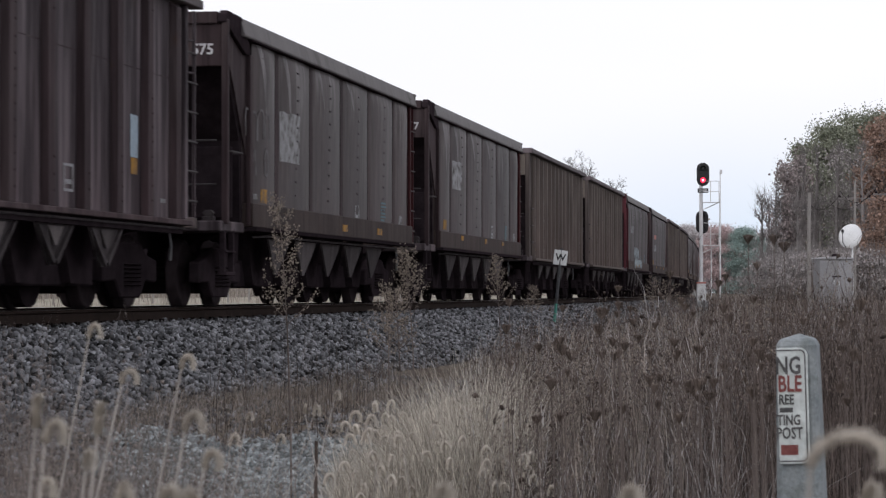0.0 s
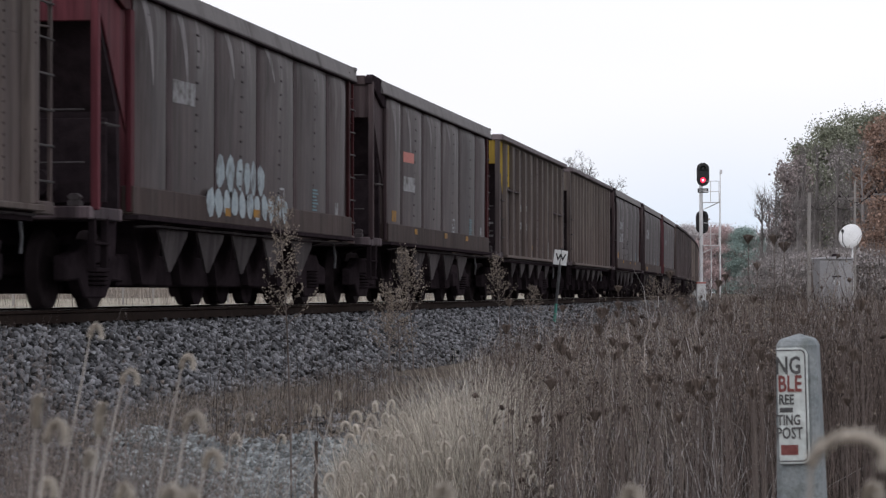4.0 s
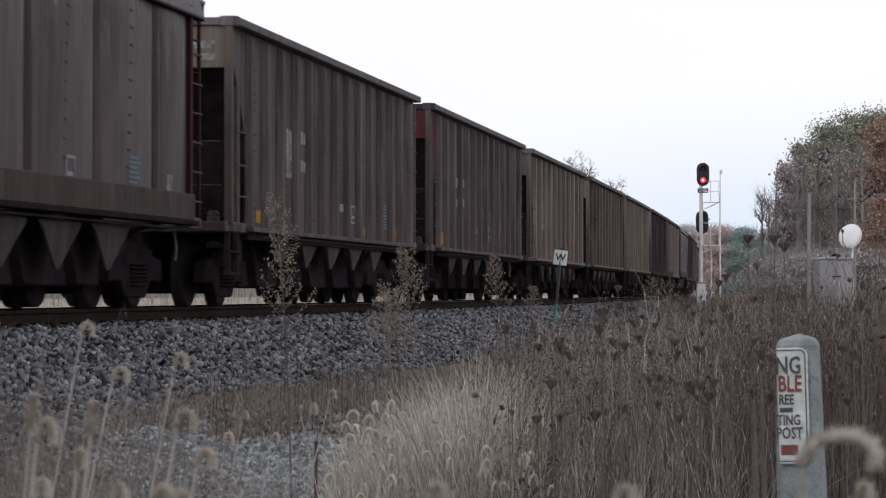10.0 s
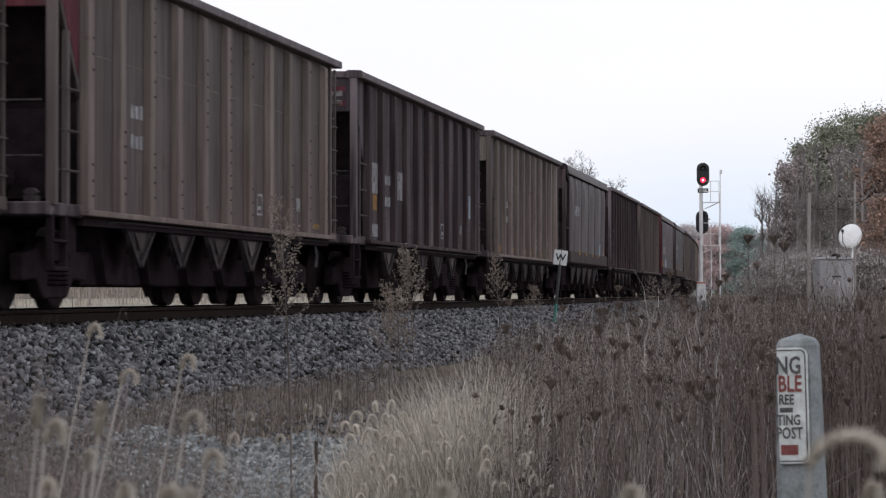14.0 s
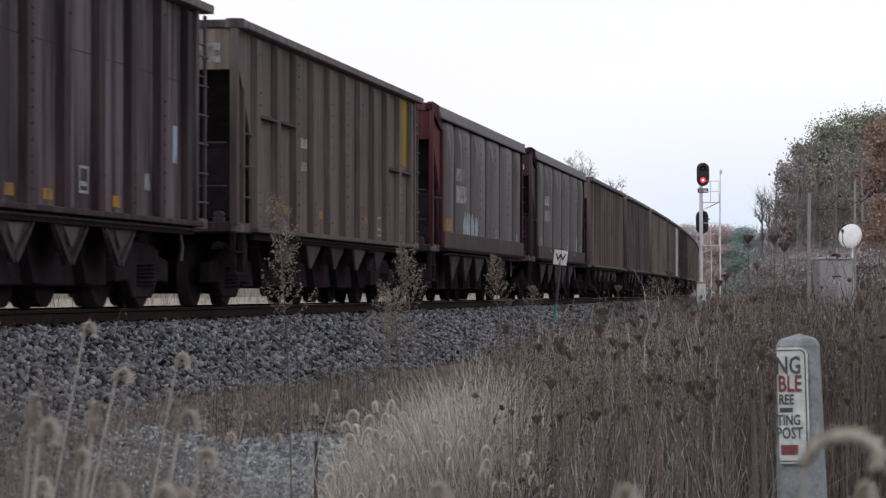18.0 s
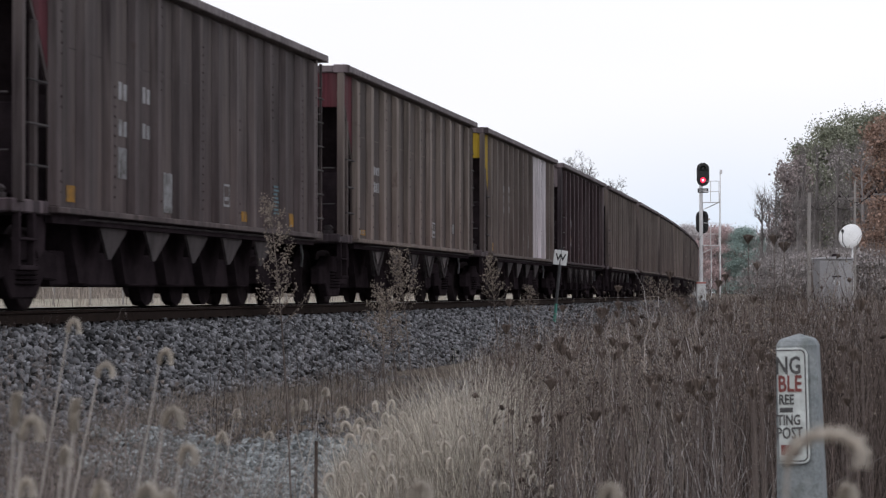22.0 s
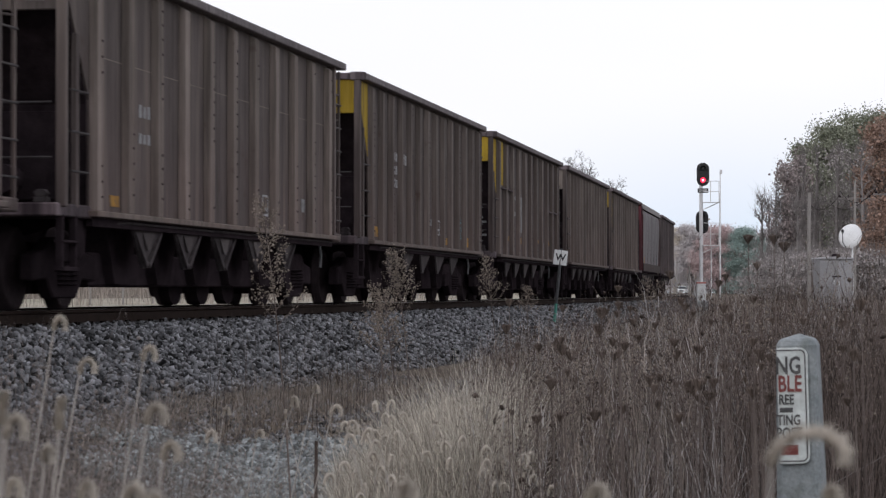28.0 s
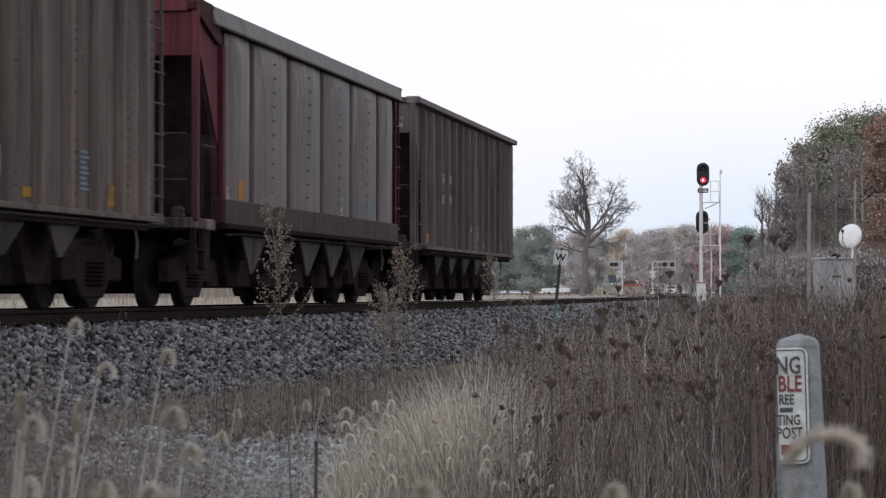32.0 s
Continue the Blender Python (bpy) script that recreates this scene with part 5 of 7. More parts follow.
def berm_top(d):
    return np.interp(d, [0.85, 1.0, 1.3, 1.8, 3.3, 3.5], [-0.225, -0.225, -0.25, -0.28, -0.90, -1.0])


def ballast_stones(count, s0, s1, d0, d1, lo, hi):
    s, d = rng.uniform(s0, s1, count), rng.uniform(d0, d1, count)
    x, y = track_xy(s, d)
    size = rng.uniform(lo, hi, (count, 1)) * rng.uniform(0.6, 1.15, (count, 3))
    return scatter(CUBE_V * 0.62, CUBE_F, np.stack([x, y, berm_top(d) + rng.uniform(-0.5, 1.3, count) * size.mean(1)], 1), size, rng, 0.5)


stones = merge([ballast_stones(36000, -24, 2, 0.86, 3.5, 0.016, 0.045), ballast_stones(24000, 2, 34, 0.86, 3.5, 0.022, 0.048), ballast_stones(9000, 34, 90, 0.9, 3.5, 0.03, 0.05)])
rubble = new("ballast_stones", cloud_mesh("ballast_stones", *stones, M_STONE))
tagged(rubble, "loose angular grey-blue crushed ballast stones", "ballast", kind="stuff")

# the stones nearest to the lens lie one by one on the toe of the bed
STONE_MESHES = []
for k in range(8):
    sv, sf = scatter(CUBE_V * 0.62, CUBE_F, np.zeros((1, 3)), rng.uniform(0.018, 0.036, (1, 3)), rng, 0.35)
    STONE_MESHES.append(cloud_mesh("stone", sv, sf, M_STONE_ONE))
for k in range(260):
    s, d = rng.uniform(-22, -4), rng.uniform(2.2, 3.3)
    x, y, h = on_track(s, d)
    ob = new("stone", STONE_MESHES[k % 8])
    ob.parent = ballast
    ob.matrix_basis = pose(x, y, float(berm_top(d)) + 0.03, *rng.uniform(0, 360, 3))

# pale stones of the patch, and greyer ones rolled down from the bed
u, y = rng.uniform(-640, 90, 12500), rng.uniform(12.5, 21.6, 12500)
x = u / 4739.0 * y
some = (y < 20.9 + 0.5 * np.sin(u * 0.021) + 0.4 * np.sin(u * 0.07)) & (u > -600 + 90 * np.sin(y * 2.0) + rng.uniform(-60, 60, 12500))
x, y = x[some], y[some]
v, f = scatter(CUBE_V * 0.62, CUBE_F, np.stack([x, y, ground_z(x, y) + 0.055], 1), rng.uniform(0.012, 0.040, (len(x), 1)) * rng.uniform(0.6, 1.1, (len(x), 3)), rng, 0.5)
tagged(new("gravel_stones", cloud_mesh("gravel_stones", v, f, M_PEBBLE)), "loose pale teal-grey gravel stones in the grass", "gravel", kind="stuff")
x, y = track_xy(rng.uniform(-25.5, -4, 9000), 3.25 + 2.4 * rng.uniform(0, 1, 9000) ** 1.8)
v, f = scatter(CUBE_V * 0.62, CUBE_F, np.stack([x, y, ground_z(x, y) + 0.006], 1), rng.uniform(0.012, 0.036, (9000, 1)) * rng.uniform(0.6, 1.1, (9000, 3)), rng, 0.5)
tagged(new("toe_stones", cloud_mesh("toe_stones", v, f, M_STONE)), "loose grey stones below the ballast bed", "gravel", kind="stuff")

tie_mesh = Shape().box(-1.27, 1.27, -0.115, 0.115, -0.42, -0.235).mesh("tie", 0.01)
plate_mesh = Shape().box(-0.18, 0.18, -0.09, 0.09, -0.2, -0.182).box(0.09, 0.13, -0.06, -0.03, -0.185, -0.14).box(0.09, 0.13, 0.03, 0.06, -0.185, -0.14).mesh("tie_plate", 0.003)
for k in range(170):
    x, y, h = on_track(-30 + 0.53 * k)
    ti = part("tie", tie_mesh, M_TIE, track)
    ti.matrix_basis = pose(x, y, 0.02 * math.sin(k * 5.1), 0, 0, -math.degrees(h) + 1.5 * math.sin(k * 2.3))
    tp = part("tie_plate", plate_mesh, M_TIE, track)
    x, y, h = on_track(-30 + 0.53 * k, 0.755)
    tp.matrix_basis = pose(x, y, 0, 0, 0, -math.degrees(h))

# ================= grass and weeds =================
LENS = 4739.0      # ratio of a distance to the span of one unit across the view


def spread(count, u0, u1, y0, y1, power=1.0):
    """Places on the ground between two directions (units across) and two distances."""
    y = y0 + (y1 - y0) * rng.uniform(0, 1, count) ** power
    x = rng.uniform(u0, u1, count) / LENS * y
    return x, y


def keep_off(x, y, low):
    s, d = from_track(x, y)
    ok = d > low
    return x[ok], y[ok]


def tuft(name, x, y, h0, h1, w0, w1, bend, material, label, category="grass", segs=2, top=None, clump=False):
    n = len(x)
    base = np.stack([x, y, ground_z(x, y) - 0.02], 1)
    h = rng.uniform(h0, h1, n)
    if top is not None:
        h = np.maximum(0.15, top + 0 * x - base[:, 2]) * rng.uniform(h0, h1, n)
    if clump:
        h = h * np.clip(0.62 + 0.55 * np.sin(x * 4.7 + y * 1.9) * np.sin(x * 2.1 - y * 2.7) + 0.35 * np.sin(x * 11 + y * 5), 0.18, 1.35)
    a = rng.uniform(0, 2 * np.pi, n)
    v, f = strips(name, base, np.stack([np.cos(a), np.sin(a)], 1), h, rng.uniform(w0, w1, n), h * rng.uniform(0.05, bend, n), rng, segs)
    return tagged(new(name, cloud_mesh(name, v, f, material)), label, category, kind="stuff")


def weed_top(x, y):
    """Height that the brown weeds reach: higher away from the track and towards the relay box."""
    u = x / y * LENS
    return np.interp(u, [60, 130, 330, 560, 720, 850], [-0.45, -0.30, -0.16, -0.02, 0.06, 0.06]) + 0.22 * smooth(25, 70, y) * smooth(250, 480, u) * smooth(690, 600, u)


def weeds(name, count, u0, u1, y0, y1, low, thick, label, seeds=5, stalk=None, head=1.0):
    x, y = keep_off(*spread(count, u0, u1, y0, y1), low)
    n = len(x)
    base = np.stack([x, y, ground_z(x, y) - 0.02], 1)
    h = np.maximum(0.25, weed_top(x, y) - base[:, 2]) * np.clip(rng.normal(0.86, 0.17, n), 0.3, 1.3)
    a = rng.uniform(0, 2 * np.pi, n)
    lean = h * rng.uniform(0.02, 0.30, n)
    dirs = np.stack([np.cos(a), np.sin(a)], 1)
    out = [strips("", base, dirs, h, thick * rng.uniform(0.8, 1.4, n), lean, rng, 3)]
    heads = []
    for k in range(seeds):
        u = 1 - 0.45 * rng.uniform(0, 1, n) ** 1.6
        at = base + np.stack([dirs[:, 0] * lean * u * u, dirs[:, 1] * lean * u * u, h * u * (1 - 0.25 * np.minimum(1.5, lean / h) * u)], 1)
        b = rng.uniform(0, 2 * np.pi, n)
        bd = np.stack([np.cos(b), np.sin(b)], 1)
        bl = h * rng.uniform(0.06, 0.26, n)
        bb = bl * rng.uniform(0.3, 0.9, n)
        out.append(strips("", at, bd, bl, thick * 0.7 + 0 * n * bl, bb, rng, 2))
        tip = at + np.stack([bd[:, 0] * bb, bd[:, 1] * bb, bl * (1 - 0.25 * np.minimum(1.5, bb / bl))], 1)
        heads.append(tip)
    heads = np.concatenate(heads)
    pick = rng.uniform(0, 1, len(heads)) < 0.8
    heads = heads[pick]
    v, f = merge(out)
    tagged(new(name, cloud_mesh(name, v, f, stalk or M_WEED)), label, "weeds", kind="stuff")
    big = rng.uniform(0, 1, len(heads)) < 0.022
    size = np.where(big, rng.uniform(0.010, 0.021, len(heads)), rng.uniform(0.003, 0.007, len(heads)))[:, None] * head * rng.uniform(0.7, 1.2, (len(heads), 3))
    dark = big | (rng.uniform(0, 1, len(heads)) < 0.40)
    v, f = scatter(OCTA_V, OCTA_F, heads[dark], size[dark], rng, 0.4)
    tagged(new(name + "_seed_heads", cloud_mesh(name + "_seeds", v, f, M_SEED)), "small dark dried seed heads on brown weeds", "seed heads", kind="stuff")
    v, f = scatter(OCTA_V, OCTA_F, heads[~dark], size[~dark], rng, 0.4)
    tagged(new(name + "_fluff", cloud_mesh(name + "_fluff", v, f, M_FLUFF)), "pale fluffy seed heads on brown weeds", "seed heads", kind="stuff")


weeds("near_weeds", 1900, 55, 830, 11.5, 18, 4.0, 0.0045, "dense reddish-brown dead weeds with thin upright stems", 4, M_REDWEED)
weeds("near_brown_weeds", 1100, 55, 830, 11.5, 18, 4.0, 0.0042, "brown dead weeds with thin branching stems", 4)
weeds("near_pale_weeds", 1100, 40, 430, 11.0, 19, 4.0, 0.0040, "paler dry weeds with thin upright stems", 3, M_DRY)
weeds("near_ash_weeds", 420, 30, 500, 10.5, 18, 4.0, 0.0042, "ash-grey bleached weed stems", 3, M_ASHWEED)
weeds("middle_weeds", 2300, 50, 830, 18, 34, 3.7, 0.006, "brown dead weeds beside the ballast", 4, M_REDWEED)
weeds("middle_pale_weeds", 1500, 40, 830, 18, 34, 3.7, 0.0055, "paler dry weeds beside the ballast", 3, M_ASHWEED)
weeds("distant_weeds", 3000, 90, 830, 34, 95, 3.7, 0.010, "reddish-brown dead weeds along the railway", 3, M_REDWEED, 0.45)
x, y = keep_off(*spread(11000, 70, 830, 11, 30), 4.0)
tuft("weed_undergrowth", x, y, 0.4, 0.9, 0.003, 0.007, 0.7, M_REDWEED, "tangled thin reddish-brown weed stalks", "weeds", 3, weed_top(x, y))
x, y = keep_off(*spread(5000, 60, 830, 11, 26), 4.0)
tuft("brown_stalks", x, y, 0.35, 0.9, 0.003, 0.007, 0.7, M_WEED, "tangled brown stalks among the weeds", "weeds", 3, weed_top(x, y))
x, y = keep_off(*spread(2600, 50, 600, 10.5, 26), 4.0)
tuft("pale_stalks", x, y, 0.35, 0.85, 0.003, 0.006, 0.8, M_ASHWEED, "bleached grey stalks among brown weeds", "weeds", 3, weed_top(x, y))
# straw clump
x, y = spread(5600, -190, 135, 11.6, 14.8)
tall = np.interp(x / y * LENS, [-190, -60, 60, 135], [0.6, 0.95, 1.25, 1.2])
tuft("dull_straw_grass", x, y, 0.2 * tall, 0.75 * tall, 0.003, 0.006, 0.55, M_DRY, "dull dry grass inside the straw clump", segs=3)
x, y = spread(6200, -190, 125, 11.6, 14.8)
tall = np.interp(x / y * LENS, [-190, -60, 60, 135], [0.6, 0.95, 1.25, 1.2])
tuft("straw_grass", x, y, 0.28 * tall, 0.80 * tall, 0.0026, 0.0055, 0.55, M_STRAW, "clump of pale straw-coloured dry grass", segs=3)
# short brown grass along the toe of the ballast, and farther on
s, d = rng.uniform(-25, 22, 20000), 3.1 + 2.3 * rng.uniform(0, 1, 20000) ** 1.2
x, y = track_xy(s, d)
some = (x / y * LENS > -600 + 330 * rng.uniform(0, 1, len(x))) & (np.sin(s * 1.7 + 2 * d) + np.sin(s * 0.71 - 2.7 * d) + 0.8 * np.sin(s * 4.3 + d * 5) > rng.uniform(-2.2, 1.4, len(x)))
x, y = x[some], y[some]
some = (y > 20.6) | (x / y * LENS < -560) | (rng.uniform(0, 1, len(x)) < 0.15)
x, y = x[some], y[some]
half = len(x) // 2
tuft("toe_grass", x[:half], y[:half], 0.06, 0.33, 0.003, 0.007, 1.7, M_DITCH, "short matted reddish-brown grass below the ballast", clump=True)
tuft("pale_toe_grass", x[half:int(half * 1.6)], y[half:int(half * 1.6)], 0.05, 0.24, 0.003, 0.006, 2.2, M_DRY, "short dull dry grass below the ballast", clump=True)
s, d = rng.uniform(20, 110, 7000), 3.2 + 3.0 * rng.uniform(0, 1, 7000)
x, y = track_xy(s, d)
tuft("trackside_grass", x, y, 0.15, 0.45, 0.008, 0.018, 0.5, M_DRY, "dull brown grass along the railway")
s, d = rng.uniform(-25, -4, 16000), 3.3 + 1.9 * rng.uniform(0, 1, 16000) ** 1.5
x, y = track_xy(s, d)
some = (x / y * LENS > -820 + 200 * rng.uniform(0, 1, len(x))) & (np.sin(s * 2.1 + 3 * d) + np.sin(s * 0.83 - 1.7 * d) + np.sin(s * 5.3 + d * 6) * 0.6 > rng.uniform(-1.6, 1.6, len(x)))
tuft("ditch_grass", x[some & (y > 20.4)], y[some & (y > 20.4)], 0.08, 0.36, 0.003, 0.006, 1.6, M_DITCH, "reddish-brown matted grass in the shallow ditch", clump=True)
s, d = rng.uniform(-25, -6, 6000), rng.uniform(3.5, 4.8, 6000)
x, y = track_xy(s, d)
x, y = x[y > 20.4], y[y > 20.4]
tuft("dull_ditch_grass", x, y, 0.07, 0.30, 0.003, 0.006, 1.8, M_DRY, "dull tan matted grass in the shallow ditch", clump=True)
# the matted band between the bed and the gravel
x, y = keep_off(*spread(15000, -640, 160, 20.4, 33, 0.8), 3.1)
some = np.sin(x * 3.1 + y * 1.1) + np.sin(x * 1.3 - y * 0.9) + 0.6 * np.sin(x * 7 + y * 3) > rng.uniform(-1.9, 1.6, len(x))
tuft("ditch_mat", x[some], y[some], 0.04, 0.27, 0.004, 0.008, 2.4, M_DITCH, "reddish-brown matted dead grass along the ditch", segs=3, clump=True)
x, y = keep_off(*spread(4600, -600, 160, 20.2, 31), 3.2)
tuft("pale_ditch_blades", x, y, 0.10, 0.38, 0.003, 0.006, 1.2, M_DRY, "pale dry blades along the ditch", segs=3, clump=True)
# near dead grass, close to the lens
x, y = spread(1700, -860, -400, 4.2, 8.5)
tuft("near_dead_grass", x, y, 0.55, 0.95, 0.002, 0.005, 0.9, M_WEED, "thin brown dead grass close to the lens", segs=3)
x, y = spread(380, -860, -250, 4.0, 8.5)
tuft("near_pale_grass", x, y, 0.5, 0.9, 0.002, 0.004, 1.0, M_DRY, "thin pale dead grass close to the lens", segs=3)
# thin dark stalks standing before the ballast
x, y = spread(150, -420, 60, 20.5, 28)
tuft("dark_stalks", x, y, 0.4, 1.25, 0.004, 0.007, 0.12, M_SEED, "thin dark dead stalks before the ballast", "weeds", 3)
# hazy tangle of thin dead grass right before the lens
x, y = spread(2600, -830, -440, 2.9, 5.5, 0.8)
n = len(x)
base = np.stack([x, y, ground_z(x, y) - 0.02], 1)
h = np.maximum(0.3, RAIL_EYE - (60 + 0.55 * (x / y * LENS + 830) + 120 * rng.uniform(0, 1, n)) / LENS * y - base[:, 2]) * rng.uniform(0.75, 1.1, n)
a = rng.uniform(0, 2 * np.pi, n)
v, f = strips("", base, np.stack([np.cos(a), np.sin(a)], 1), h, rng.uniform(0.0016, 0.0034, n), h * rng.uniform(0.03, 0.28, n), rng, 5)
row = v.reshape(n, 12, 3)
pick = rng.integers(0, n, 15000)
at = row[pick, 11] + (row[pick, 7] - row[pick, 11]) * rng.uniform(0, 1, (15000, 1)) + rng.normal(size=(15000, 3)) * 0.007
v, f = merge([(v, f), scatter(CUBE_V, CUBE_F, at, rng.uniform(0.0006, 0.0019, (15000, 1)) * np.ones((1, 3)), rng, 0.4)])
tagged(new("near_tangle", cloud_mesh("near_tangle", v, f, M_TANGLE)), "thin tangled dead grass stems with small seeds", "grass", kind="stuff")
# brown mats that break the edge of the gravel
x, y = spread(6000, -640, -60, 11.5, 20.8)
some = np.sin(x * 5.1 + y * 1.3) + np.sin(x * 2.3 - y * 2.1) > rng.uniform(-0.6, 1.6, len(x))
half = some & (rng.uniform(0, 1, len(x)) < 0.5)
tuft("gravel_straw", x[half], y[half], 0.06, 0.30, 0.003, 0.005, 1.6, M_DRY, "loose dry straw strewn over the gravel")
some &= ~half
tuft("gravel_mats", x[some], y[some], 0.05, 0.26, 0.003, 0.006, 2.0, M_DITCH, "low reddish-brown dead grass mats on the gravel")
# loose grass on and before the gravel
x, y = spread(2600, -800, -120, 9.5, 18)
tuft("gravel_grass", x, y, 0.06, 0.30, 0.002, 0.004, 0.8, M_DRY, "sparse dry grass on gravel")
x, y = spread(420, -800, 60, 8.5, 14)
tuft("pale_gravel_grass", x, y, 0.2, 0.6, 0.002, 0.004, 0.7, M_DRY, "loose pale grass blades before the gravel", segs=3)
# far field stubble seen below the cars
s, d = rng.uniform(-40, 170, 22000), -rng.uniform(14, 60, 22000)
x, y = track_xy(s, d)
tuft("field_grass", x, y, 0.35, 1.25, 0.012, 0.03, 0.5, M_DRY, "pale tall grass at the edge of the field")


def bristly_head(spine, radius, count, hair):
    """A seed spike: a tapered core along a curve, with fine bristles all round."""
    sh = Shape()
    n = len(spine)
    sh.tube(spine, [radius * (0.45 + 0.55 * math.sin(math.pi * min(1, (i + 0.6) / n))) for i in range(n)], 7)
    for k in range(count):
        u = random.random() * (n - 1.001)
        i = int(u)
        p = Vector(spine[i]).lerp(Vector(spine[i + 1]), u - i)
        t = (Vector(spine[i + 1]) - Vector(spine[i])).normalized()
        out = Vector((random.gauss(0, 1), random.gauss(0, 1), random.gauss(0, 1)))
        out = (out - t * out.dot(t)).normalized()
        tip = p + out * (radius + hair * random.uniform(0.6, 1.1)) + t * hair * 0.7
        w = t.cross(out) * 0.0006
        q = p + out * radius * 0.7
        sh.add([q - w, q + w, tip], [(0, 1, 2)])
    return sh


def foxtail(tip, base_dx, droop, size, label="single pale foxtail grass stem with bristly drooping head", blades=1, thick=1.0):
    """tip: where the head turns over. The stem rises from the ground; droop: how far the head hangs to the side (signed)."""
    tx, ty, tz = tip
    bx, by = tx + base_dx, ty + 0.02
    bz = float(ground_z(bx, by))
    ob = thing("foxtail_grass", label, "grass", pose(bx, by, bz), group="foxtail grass in front of the lens")
    top = Vector((tx - bx, ty - by, tz - bz))
    neck = top - Vector((droop * 0.55 * size, 0, 0.75 * size)) if abs(droop) > 0.2 else top - Vector((0, 0, size))
    stem = [neck * u + Vector((-base_dx * 0.25 * u * (1 - u), 0, 0)) for u in (0, 0.25, 0.5, 0.75, 1)]
    part("stem", Shape().tube(stem, [0.0016, 0.0015, 0.0013, 0.0011, 0.0009], 6), M_FOXSTEM, ob)
    sp = []
    for i in range(9):
        a = math.pi * 1.12 * i / 8
        if abs(droop) > 0.2:
            sp.append(neck + Vector((droop * size * 0.55 * (1 - math.cos(a)), 0, size * 0.62 * math.sin(a) + 0.25 * size * (i / 8))))
        else:
            sp.append(neck + Vector((droop * size * (i / 8) ** 2, 0, size * i / 8 * 1.2)))
    part("seed_head", bristly_head(sp, thick * 0.0030 * min(1.4, max(0.6, size / 0.026)), 520, thick * 0.0052 * min(1.0, max(0.6, size / 0.026))), M_FOX, ob, "creamy bristly seed head")
    for k in range(blades):
        u = 0.25 + 0.2 * k
        p = neck * u
        sgn = random.choice((-1, 1))
        lf = Shape()
        rows = [(0, 0.003), (0.35, 0.0045), (0.7, 0.003), (1.0, 0.0004)]
        for q, w in rows:
            c = p + Vector((sgn * 0.09 * q, 0.03 * q, 0.13 * q - 0.10 * q * q))
            lf.v += [tuple(c + Vector((0, w, 0.0004))), tuple(c - Vector((0, w, 0))), tuple(c + Vector((0, 0, -0.0006)))]
        for r in range(3):
            for j in range(3):
                a, b = r * 3 + j, r * 3 + (j + 1) % 3
                lf.f.append((a, b, b + 3, a + 3))
        part("leaf", lf, M_FOXSTEM, ob)
    return ob


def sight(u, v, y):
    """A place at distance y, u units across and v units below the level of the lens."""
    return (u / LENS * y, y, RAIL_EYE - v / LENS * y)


x, y, z = sight(-224, 262, 6.2)
solid("dead_stalk", Shape().tube([(0.004, 0, 0), (0.0, 0, 0.2), (-0.006, 0, 0.34), (0.0, 0, z - float(ground_z(x, y)))], [0.008, 0.007, 0.006, 0.004], 7), M_SEED, "short thick dark dead stalk in the gravel", "weed", m=pose(x, y, float(ground_z(x, y))))
SWAYING = []       # (thing, height of the head, share of the gusts)
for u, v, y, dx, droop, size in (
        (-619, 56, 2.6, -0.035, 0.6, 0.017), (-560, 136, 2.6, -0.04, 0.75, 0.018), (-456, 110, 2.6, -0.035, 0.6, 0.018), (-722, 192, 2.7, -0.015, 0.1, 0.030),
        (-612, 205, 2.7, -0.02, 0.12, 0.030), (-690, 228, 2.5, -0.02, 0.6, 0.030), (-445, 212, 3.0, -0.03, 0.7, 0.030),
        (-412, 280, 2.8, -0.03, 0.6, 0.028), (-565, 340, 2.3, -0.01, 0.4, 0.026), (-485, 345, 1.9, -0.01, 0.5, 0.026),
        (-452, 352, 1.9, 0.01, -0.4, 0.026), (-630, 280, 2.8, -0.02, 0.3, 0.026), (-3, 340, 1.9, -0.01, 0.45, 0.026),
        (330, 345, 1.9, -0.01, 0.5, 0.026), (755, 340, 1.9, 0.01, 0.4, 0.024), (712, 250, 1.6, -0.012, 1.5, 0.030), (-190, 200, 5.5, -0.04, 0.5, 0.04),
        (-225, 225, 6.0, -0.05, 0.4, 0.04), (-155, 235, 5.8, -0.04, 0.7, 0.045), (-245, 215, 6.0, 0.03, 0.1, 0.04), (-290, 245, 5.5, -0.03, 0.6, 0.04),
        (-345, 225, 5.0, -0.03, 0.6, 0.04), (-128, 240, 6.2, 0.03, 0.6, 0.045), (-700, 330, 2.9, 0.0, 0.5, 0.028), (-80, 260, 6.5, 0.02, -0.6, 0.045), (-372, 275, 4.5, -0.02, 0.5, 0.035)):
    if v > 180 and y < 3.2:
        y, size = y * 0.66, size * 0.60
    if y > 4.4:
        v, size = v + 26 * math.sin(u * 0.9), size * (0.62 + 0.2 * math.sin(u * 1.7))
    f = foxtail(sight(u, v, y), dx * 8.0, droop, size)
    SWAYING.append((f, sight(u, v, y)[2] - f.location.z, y))

